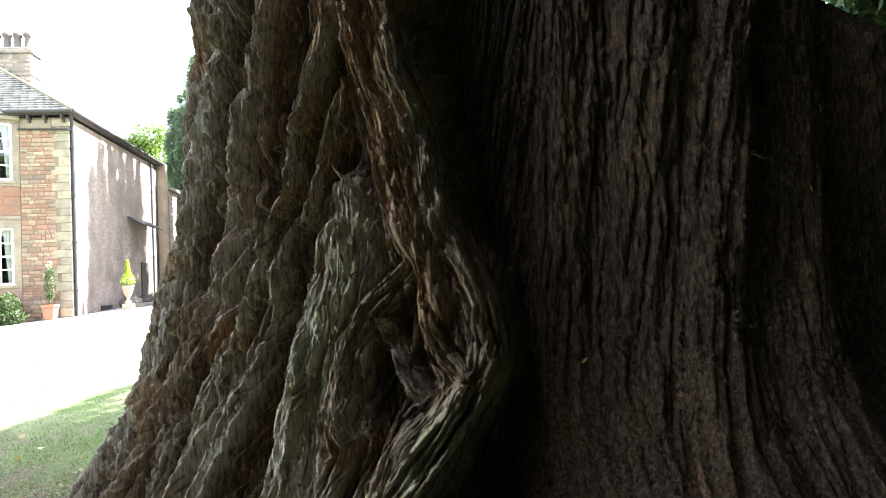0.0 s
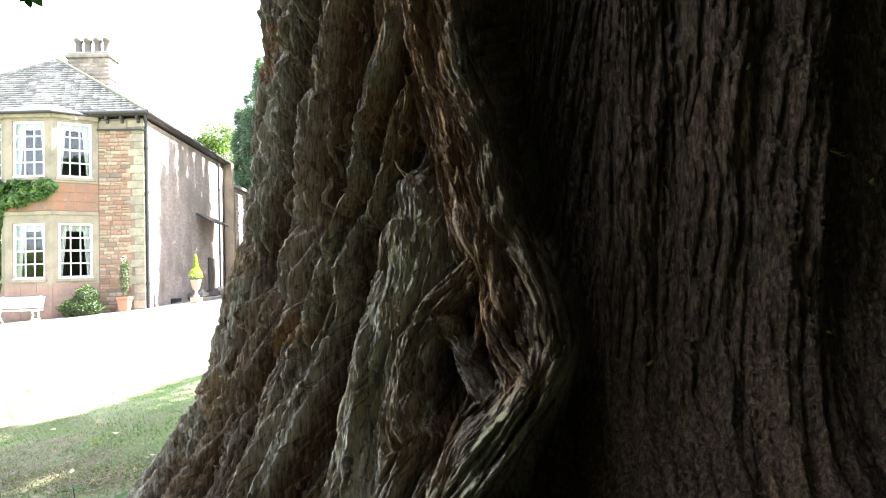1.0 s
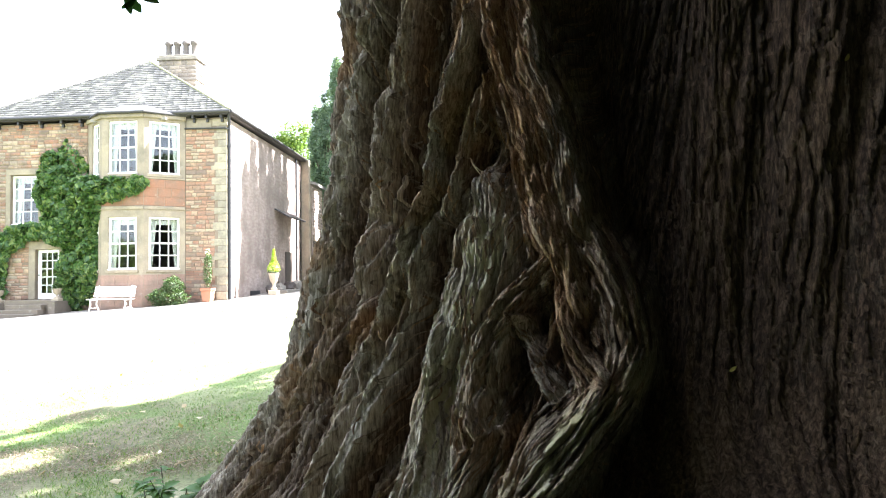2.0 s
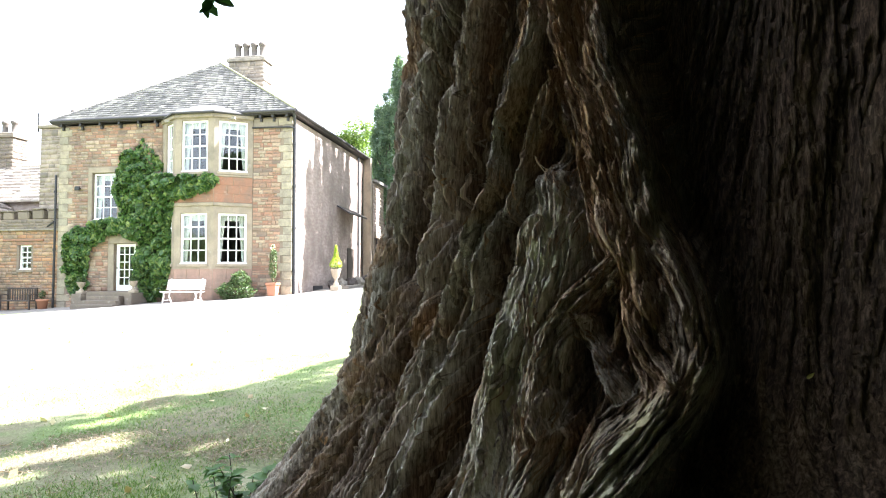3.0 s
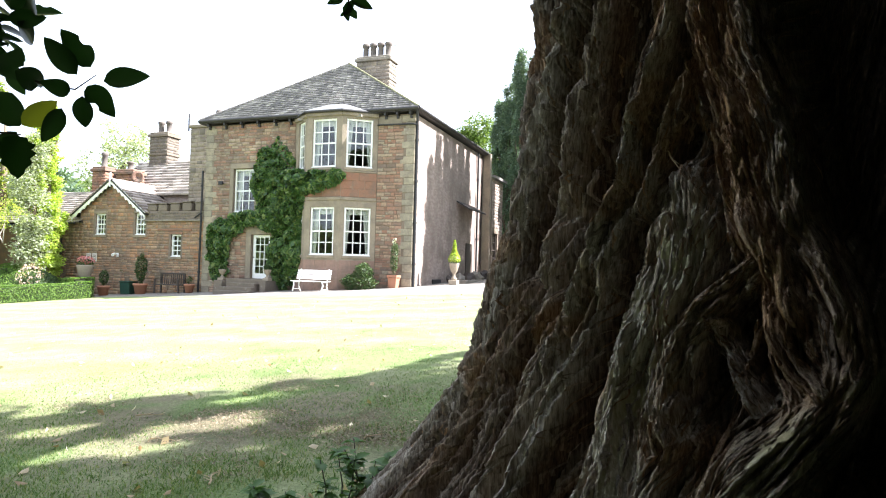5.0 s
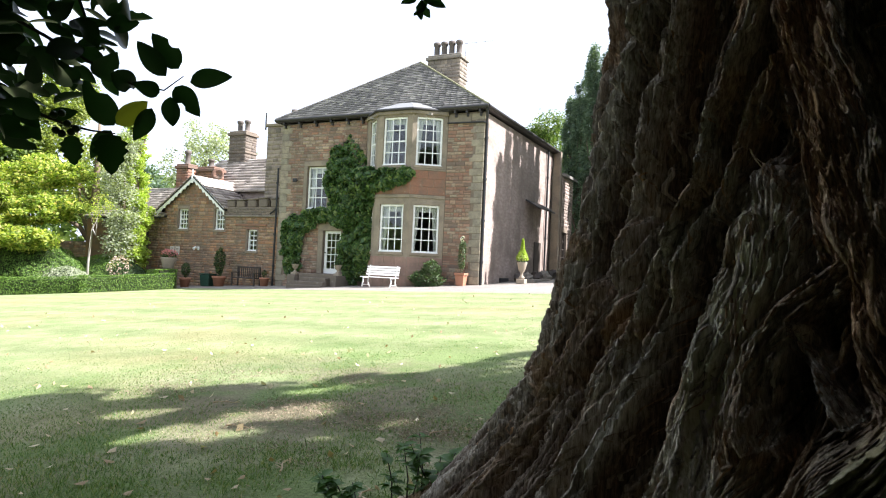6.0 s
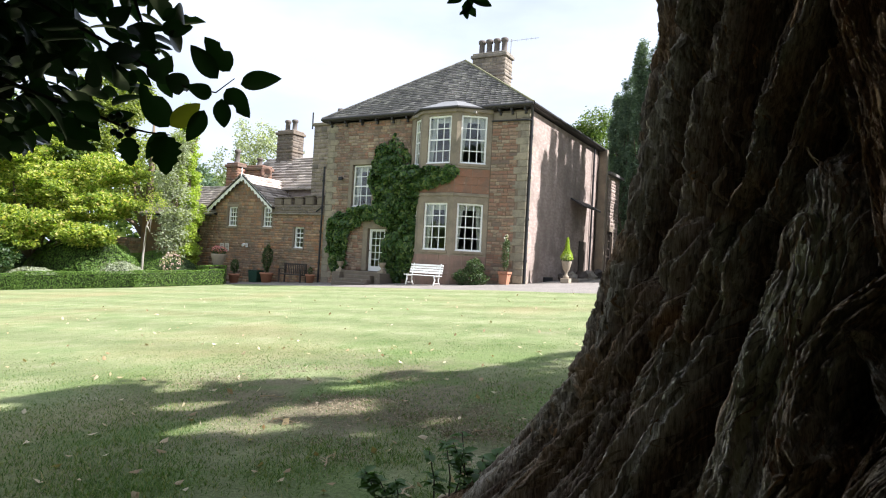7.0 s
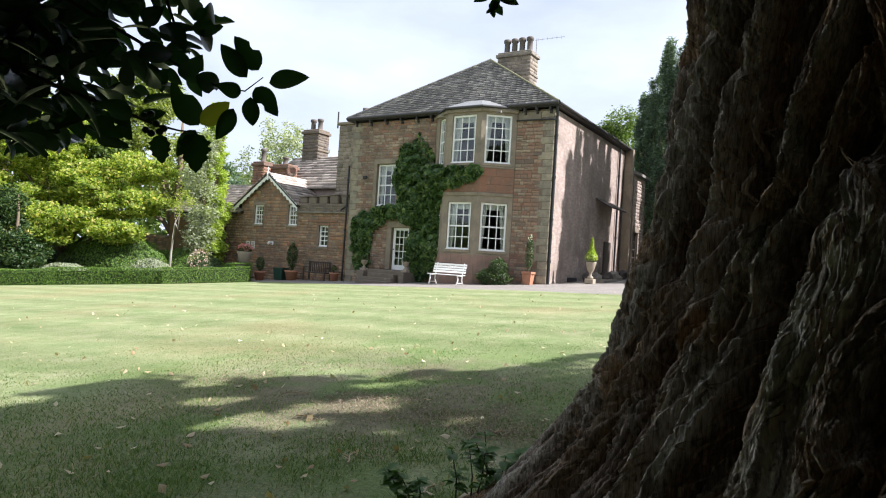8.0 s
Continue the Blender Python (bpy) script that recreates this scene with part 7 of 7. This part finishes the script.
def holly_branch():
    rng = random.Random(17)
    at = towards(66, 22, 1.35)
    root = thing("holly_branch", "overhanging holly branch with glossy dark leaves and berries", "branch", at)
    out = 1.18
    view = -towards(54, 12, 1.0) + EYE_AT
    k = 0
    for rows in (BRANCH_A, BRANCH_B):
        for i in range(0, len(rows), 4):
            a = towards(rows[i], rows[i + 1], out + rng.uniform(-0.03, 0.03))
            b = towards(rows[i + 2], rows[i + 3], out + rng.uniform(-0.045, 0.03))
            face = (Vector((rng.uniform(-0.3, 0.3), rng.uniform(-0.3, 0.3), rng.uniform(-0.1, 0.4))) + view * rng.choice((1.0, 0.9, -1.0))).normalized()
            put_leaf(root, a, b, face, -1 if k == 7 else (4 if k in (10, 11) else rng.randrange(4)))
            k += 1
    # the thick of the branch, farther along it
    for i in range(2300):
        b0, e0 = rng.uniform(53, 80), rng.uniform(7, 34)
        if e0 < 14.5 - (b0 - 53) * 0.9 or (b0 < 59.5 and rng.random() < (0.45 if e0 > 19 else 0.75)):
            continue
        a = towards(b0, e0, rng.uniform(1.15, 2.1))
        t = rng.uniform(0, 6.28)
        d = Vector((math.cos(t), math.sin(t), rng.uniform(-1.1, 0.4))).normalized() * rng.uniform(0.055, 0.085)
        put_leaf(root, a, a + d, Vector((rng.uniform(-1, 1), rng.uniform(-1, 1), rng.uniform(0.3, 1.2))), rng.randrange(4))
    for i in range(1500):
        b0, e0 = rng.uniform(60.5, 82), rng.uniform(9, 36)
        if e0 < 17 - (b0 - 58) * 0.9:
            continue
        a = towards(b0, e0, rng.uniform(1.7, 2.6))
        t = rng.uniform(0, 6.28)
        d = Vector((math.cos(t), math.sin(t), rng.uniform(-1.1, 0.4))).normalized() * rng.uniform(0.085, 0.125)
        put_leaf(root, a, a + d, Vector((rng.uniform(-1, 1), rng.uniform(-1, 1), rng.uniform(0.3, 1.2))), rng.randrange(4))
    for name, pts, r0 in (("twig", [(72, 14), (63, 11.2), (58.0, 10.0), (56.3, 9.5), (54.6, 9.3), (53.0, 9.3)], 0.004), ("twig", [(66, 18.5), (58, 15.6), (53.8, 13.8), (52.0, 13.2), (49.7, 13.1), (48.3, 14.4)], 0.0032), ("twig", [(60, 26), (56.4, 19.5), (55.4, 17.2), (54.6, 15.5)], 0.004), ("twig", [(86, 24), (72, 22), (62, 19), (54, 19.5)], 0.005)):
        bm = bmesh.new()
        p = [towards(b, e, out + 0.012) - at for b, e in pts]
        tube(bm, p, [r0 * (1 - 0.75 * i / (len(p) - 1)) for i in range(len(p))], 7)
        part(name, bm, m_twig, root, smooth=True)
    bm = bmesh.new()
    bmesh.ops.create_icosphere(bm, subdivisions=2, radius=0.0062)
    berry = bpy.data.meshes.new("berry")
    bm.to_mesh(berry)
    bm.free()
    berry.materials.append(m_holly)
    for b, e in ((57.2, 10.1), (56.7, 10.3), (56.3, 9.6), (56.0, 9.0), (55.7, 9.3), (57.0, 9.0), (56.6, 8.8)):
        part_of_mesh("berry", berry, None, root, m=Matrix.Translation(towards(b, e, out + 0.005) - at), smooth=True)
    # a second spray that hangs over the lawn
    at2 = towards(29, 27, 1.5)
    spray = thing("holly_spray", "small hanging spray of holly leaves", "branch", at2)
    for a, b in (((29.2, 22.6), (30.6, 22.1)), ((28.9, 22.4), (28.0, 21.2)), ((28.6, 22.5), (26.5, 22.1)), ((28.4, 22.2), (29.4, 21.3)), ((27.9, 22.9), (26.9, 23.0)), ((29.4, 23.2), (30.8, 23.4)), ((28.8, 23.6), (27.2, 23.9)), ((28.9, 21.9), (28.7, 20.9))):
        put_leaf(spray, towards(*a, 1.5), towards(*b, 1.5 + rng.uniform(-0.03, 0.03)), (view * rng.choice((1, -1)) + Vector((0, 0, 0.5))).normalized(), rng.randrange(5))
    bm = bmesh.new()
    tube(bm, [Vector((0, 0, 0)), towards(28.9, 23.8, 1.5) - at2, towards(28.7, 22.2, 1.5) - at2], [0.004, 0.003, 0.002], 6)
    part("twig", bm, m_twig, spray)


holly_branch()


def thicket():
    """Unseen leaves added behind, beside and above the walk to block sky and sun."""
    rng = np.random.default_rng(111)
    cs = []
    while len(cs) < 1900:
        b, d, z = rng.uniform(-224, -52), rng.uniform(4.6, 8.5), 11.0 * rng.uniform(0, 1) ** 0.8
        x, y = EYE_AT.x - d * math.sin(radians(b)), EYE_AT.y + d * math.cos(radians(b))
        if math.hypot(x - TREE.x, y - TREE.y) > 3.4:
            cs.append((x, y, gz(x, y) + z))
    for k in range(800):
        b, d = radians(rng.uniform(-112, -48)), rng.uniform(6.0, 10.5)
        x, y = EYE_AT.x - d * math.sin(b), EYE_AT.y + d * math.cos(b)
        if math.hypot(x - TREE.x, y - TREE.y) > 3.2:
            cs.append((x, y, gz(x, y) + rng.uniform(1.0, 11.0)))
    for k in range(800):
        b, d = radians(rng.uniform(-225, -70)), 6.5 * math.sqrt(rng.uniform(0, 1))
        x, y = EYE_AT.x - d * math.sin(b), EYE_AT.y + d * math.cos(b)
        cs.append((x, y, gz(x, y) + rng.uniform(5.6, 8.5)))
    pts = spread(rng, np.array(cs), 60, np.array((0.7, 0.7, 0.6)))
    pts = pts[beside_gaps(pts, rng)]
    v, f = leaves(pts, 0.32, rng, 0.55)
    tagged(part_of_mesh("unseen_shade_leaves", arrays("unseen_shade_leaves", v, f, m_yew), m_yew), "unseen mass of dark leaves added round the walk to block light", "thicket", kind="stuff")


thicket()


def holly_tree():
    """The holly from which the branch hangs, behind and beside the walk."""
    tree("holly_tree", "dark green holly tree whose branches overhang the lawn", (7.4, -28.2), 7.0, 1.2,
         [(0, 0, 2.0, 1.6, 1.2), (0.2, 0, 3.6, 2.1, 1.2), (0.4, 0.6, 5.0, 2.2, 1.1), (0, 0, 6.4, 1.5, 1.0), (-1.6, 0.4, 4.6, 1.6, 1.2)], 0.10, 150, m_holly, m_trunk, 101, 0.5, clumps=60, r0=0.14, sigma=0.4)


holly_tree()


def seedling(x, y, h, n, seed):
    """A holly seedling: a few upright stems with spiny leaves."""
    r = random.Random(seed)
    root = thing("holly_seedling", "young holly seedling with spiny leaves at the foot of the tree", "seedling", (x, y, gz(x, y)), group="holly seedlings")
    o = root.matrix_basis.translation
    for s in range(n):
        top = Vector((r.uniform(-0.12, 0.12), r.uniform(-0.1, 0.1), h * r.uniform(0.6, 1.0)))
        foot = Vector((r.uniform(-0.06, 0.06), r.uniform(-0.05, 0.05), -0.01))
        bm = bmesh.new()
        tube(bm, [foot, foot.lerp(top, 0.5) + Vector((0.01, 0.01, 0)), top], [0.0045, 0.0035, 0.002], 6)
        part("stem", bm, m_twig, root)
        for i in range(18):
            k = r.uniform(0.3, 1.03)
            a = foot.lerp(top, k) + o
            t = r.uniform(0, 6.28)
            d = Vector((math.cos(t), math.sin(t), r.uniform(-0.25, 0.5))).normalized() * r.uniform(0.05, 0.08)
            put_leaf(root, a, a + d, Vector((r.uniform(-0.3, 0.3), r.uniform(-0.3, 0.3), 1)), -2)


seedling(9.30, -22.98, 0.40, 4, 1)
seedling(9.45, -22.88, 0.38, 3, 2)
seedling(8.93, -23.14, 0.20, 3, 3)
seedling(9.16, -22.95, 0.36, 3, 4)


# ---- grass and litter on the ground ----
def turf():
    rng = np.random.default_rng(7)
    n = 230000
    d = 2.6 + 13 * rng.uniform(0, 1, n) ** 2.2
    b = np.radians(rng.uniform(-5, 76, n))
    # the longer grass thins out at its rim
    thin = np.random.default_rng(8)
    d = np.concatenate([d + 0.3 * thin.normal(size=n), 2.62 - 0.6 * np.abs(thin.normal(size=34000))])
    b = np.concatenate([b + np.radians(2.5) * thin.normal(size=n), np.radians(thin.uniform(-12, 88, 34000))])
    n = len(d)
    x, y = 10.7 - d * np.sin(b), -25.8 + d * np.cos(b)
    bare = fbm(x / 0.9, y / 0.9, 0, 3, 4)
    keep = (rng.uniform(0, 1, n) < np.clip((14.5 - d) / 8, 0, 1)) & (bare < 0.60 - 0.12 * np.exp(-((x - 8.0) ** 2 + (y + 22.2) ** 2) / 4.0) + 0.1 * rng.normal(size=n)) & (np.hypot(x - TREE.x, y - TREE.y) > 1.7)
    x, y, d = x[keep], y[keep], d[keep]
    n = len(x)
    g = np.array([gz(a, c) for a, c in zip(x, y)])
    h = np.clip(1.35 - d / 9.5, 0.3, 1) * rng.uniform(0.012, 0.036, n) * (0.7 + 0.7 * fbm(x / 0.5, y / 0.5, 0, 8, 3))
    t = rng.uniform(0, 2 * math.pi, n)
    w = 0.0022 * (0.8 + d * 0.08)
    lean_ = rng.normal(size=(n, 2)) * (h * 0.75)[:, None]
    p = np.stack([x, y, g - 0.002], -1)
    sx = np.stack([np.cos(t) * w, np.sin(t) * w, 0 * w], -1)
    mid = p + np.stack([lean_[:, 0] * 0.4, lean_[:, 1] * 0.4, h * 0.65], -1)
    tip = p + np.stack([lean_[:, 0], lean_[:, 1], h], -1)
    v = np.stack([p - sx, p + sx, mid + sx * 0.7, mid - sx * 0.7, tip], 1).reshape(-1, 3)
    i = np.arange(n)[:, None] * 5
    f = np.concatenate([i + np.array([[0, 1, 2]]), i + np.array([[0, 2, 3]]), i + np.array([[3, 2, 4]])], 1).reshape(-1, 3)
    tagged(part_of_mesh("grass", arrays("grass", v, f, m_grass), m_grass), "short worn grass under the tree", "grass", kind="stuff")
    # brown needles and dead grass in the worn patches
    n = 20000
    spot = rng.uniform(0, 1, n) < 0.6
    x, y = np.where(spot, 7.0, 8.6) + np.where(spot, 0.9, 0.55) * rng.normal(size=n), np.where(spot, -20.9, -22.1) + 0.5 * rng.normal(size=n)
    keep = (fbm(x / 0.8, y / 0.8, 0, 19, 4) + 0.05 * rng.normal(size=n) > 0.50) & (np.hypot(x - TREE.x, y - TREE.y) > 1.8) & (y < -20.0)
    x, y = x[keep], y[keep]
    pts = np.stack([x, y, 0.054 * x + 0.0437 * y + 0.014 + 0.014 * rng.uniform(0, 1, len(x))], -1)
    v, f = facing_leaves(pts, np.tile((0, 0, 1.0), (len(x), 1)), 0.034, rng, 0.11)
    tagged(part_of_mesh("needle_litter", arrays("needle_litter", v, f, m_needle), m_needle), "brown needles and dead grass under the great tree", "needle litter", kind="stuff")
    # dry twigs and fallen leaves
    n = 420
    d = 3.0 + 20 * rng.uniform(0, 1, n) ** 1.5
    b = np.radians(rng.uniform(8, 74, n))
    x, y = 10.7 - d * np.sin(b), -25.8 + d * np.cos(b)
    pts = np.stack([x, y, np.array([gz(a, c) for a, c in zip(x, y)]) + 0.022], -1)
    v, f = facing_leaves(pts, np.tile((0, 0, 1.0), (n, 1)), 0.068, rng, 0.6)
    tagged(part_of_mesh("fallen_leaves", arrays("fallen_leaves", v, f, m_litter), m_litter), "dry curled fallen leaves scattered on the lawn", "fallen leaves", kind="stuff")


turf()


def fallen_twig(x, y, length, turn, seed):
    """A dry forked twig lying on the grass."""
    r = random.Random(seed)
    root = thing("fallen_twig", "dry pale forked twig lying on the grass", "twig", (x, y, gz(x, y) + 0.012), turn, "fallen twigs")
    pts = [Vector((length * (k / 5 - 0.5), r.uniform(-0.03, 0.03) * length * 2, 0.006 + 0.02 * math.sin(k * 0.9) * length)) for k in range(6)]
    bm = bmesh.new()
    tube(bm, pts, [0.006, 0.0055, 0.005, 0.004, 0.003, 0.0015], 6)
    part("stem", bm, m_litter, root)
    for k in (1, 2, 3, 4):
        side = r.choice((-1, 1))
        bm = bmesh.new()
        tube(bm, [pts[k], pts[k] + Vector((0.12, side * 0.10, 0.02)) * length, pts[k] + Vector((0.22, side * r.uniform(0.15, 0.28), 0.03)) * length], [0.003, 0.0022, 0.001], 5)
        part("side_shoot", bm, m_litter, root)


for k, (x, y, ln, tn) in enumerate(((9.25, -22.35, 0.34, 20), (8.75, -21.7, 0.2, 70), (8.2, -22.7, 0.24, 130), (7.3, -22.1, 0.2, 10), (8.9, -22.9, 0.18, 100), (6.6, -21.5, 0.22, 40))):
    fallen_twig(x, y, ln, tn, 300 + k)


# dry leaves and a twig caught on the bark
CAUGHT_LEAF = holly_leaf_mesh(1.0, 0.42, 0.2, False, 21)
CAUGHT_LEAF.materials.append(m_caught)


BARK = np.zeros(len(TRUNK.data.vertices) * 3)
TRUNK.data.vertices.foreach_get("co", BARK)
BARK = BARK.reshape(-1, 3)
BARK_TURN = np.degrees(np.arctan2(BARK[:, 0], -BARK[:, 1]))


def on_bark(theta, z, out=0.004):
    """A place on the face of the bark, with its directions along and out."""
    near = (np.abs(BARK_TURN - theta) < 0.5) & (np.abs(BARK[:, 2] - z) < 0.012)
    rad = np.hypot(BARK[near, 0], BARK[near, 1]).max() + out
    a = radians(theta)
    return Vector((TREE.x + rad * math.sin(a), TREE.y - rad * math.cos(a), z)), Vector((math.cos(a), math.sin(a), 0)), Vector((math.sin(a), -math.cos(a), 0))


for th, z, ln, tn in ((10, 1.27, 0.03, 0.9), (33, 1.17, 0.045, 1.2), (25.5, 0.93, 0.06, 0.1), (28.5, 0.92, 0.04, -0.8), (-5, 0.42, 0.025, 0.6), (14, 0.5, 0.025, -0.3)):
    p, tang, out = on_bark(th, z)
    leaf = part_of_mesh("caught_leaf", CAUGHT_LEAF, None, smooth=True)
    d = (tang * math.cos(tn) + Vector((0, 0, 1)) * math.sin(tn)).normalized()
    m4 = Matrix((d.cross(out), d, out)).transposed().to_4x4()
    m4.translation = p
    leaf.matrix_basis = m4 @ Matrix.Diagonal((ln, ln, ln, 1))
    tagged(leaf, "dry yellow leaf caught in the bark", "leaf", group="caught leaves")
for th, z, ln, tn in ((-32.8, 1.03, 0.11, -0.9), (21, 1.02, 0.08, -0.35)):
    p, tang, out = on_bark(th, z, 0.006)
    t = thing("caught_twig", "dry yellowish twig caught in the bark", "twig", p)
    d = tang * math.cos(tn) + Vector((0, 0, 1)) * math.sin(tn)
    bm = bmesh.new()
    tube(bm, [-d * ln / 2 - out * 0.02, out * 0.008, d * ln / 2 + out * 0.01], [0.003, 0.0025, 0.001], 5)
    for k in (-0.3, 0.1, 0.35):
        tube(bm, [d * ln * k, d * ln * (k + 0.3) + out * 0.01 + Vector((0, 0, 0.012))], [0.0015, 0.0007], 4)
    part("stick", bm, m_caught if th > 0 else m_litter, t)

# ---- pieces of the walls ----
def front_stones():
    block = unit_stone()
    block.materials.append(m_red_block)
    holes = [(-9.57, -7.9, 3.13, 5.66), (-8.52, -6.88, -0.4, 2.6), (-5.98, -1.73, -1, 7.6)]
    rows = laid(-10.55, -5.98, -0.75, EAVE - 0.02, holes, 81, (0.09, 0.20), (0.13, 0.46)) + laid(-1.73, -0.5, -0.45, EAVE - 0.46, [], 82, (0.09, 0.20), (0.13, 0.46))
    near = sorted(rows, key=lambda r: -r[0])[:300]
    far = sorted(rows, key=lambda r: -r[0])[300:]
    for a, b, c, d in near:
        part_of_mesh("stone", block, m_red_block, wall_front, m=pose((a + b) / 2, random.uniform(-0.010, 0.006), (c + d) / 2, 0, random.uniform(-1.8, 1.8), 0) @ Matrix.Diagonal((b - a - random.uniform(0.006, 0.022), 1, d - c - random.uniform(0.006, 0.022), 1)))
    if far:
        stones_joined("wall_facing", far, m_red, wall_front, ID, 8)


def quoins():
    """Long and short corner blocks, at both ends of the front."""
    rng = random.Random(5)
    for corner in (0, 1):
        z, k = -0.65, 0
        while z < EAVE - 0.12:
            h = min(rng.uniform(0.27, 0.36), EAVE - 0.06 - z)
            w, d = (0.62, 0.32) if k % 2 else (0.40, 0.52)
            w += rng.uniform(-0.05, 0.05)
            if corner == 0:
                bm = box(-w, 0.022, -0.022, d, z + 0.006, z + h - 0.006, 0.012)
            else:
                bm = box(-HOUSE_W - 0.022, -HOUSE_W + w, -0.022, d, z + 0.006, z + h - 0.006, 0.012)
            part("quoin", bm, m_buff, wall_front)
            z, k = z + h, k + 1


front_stones()
quoins()
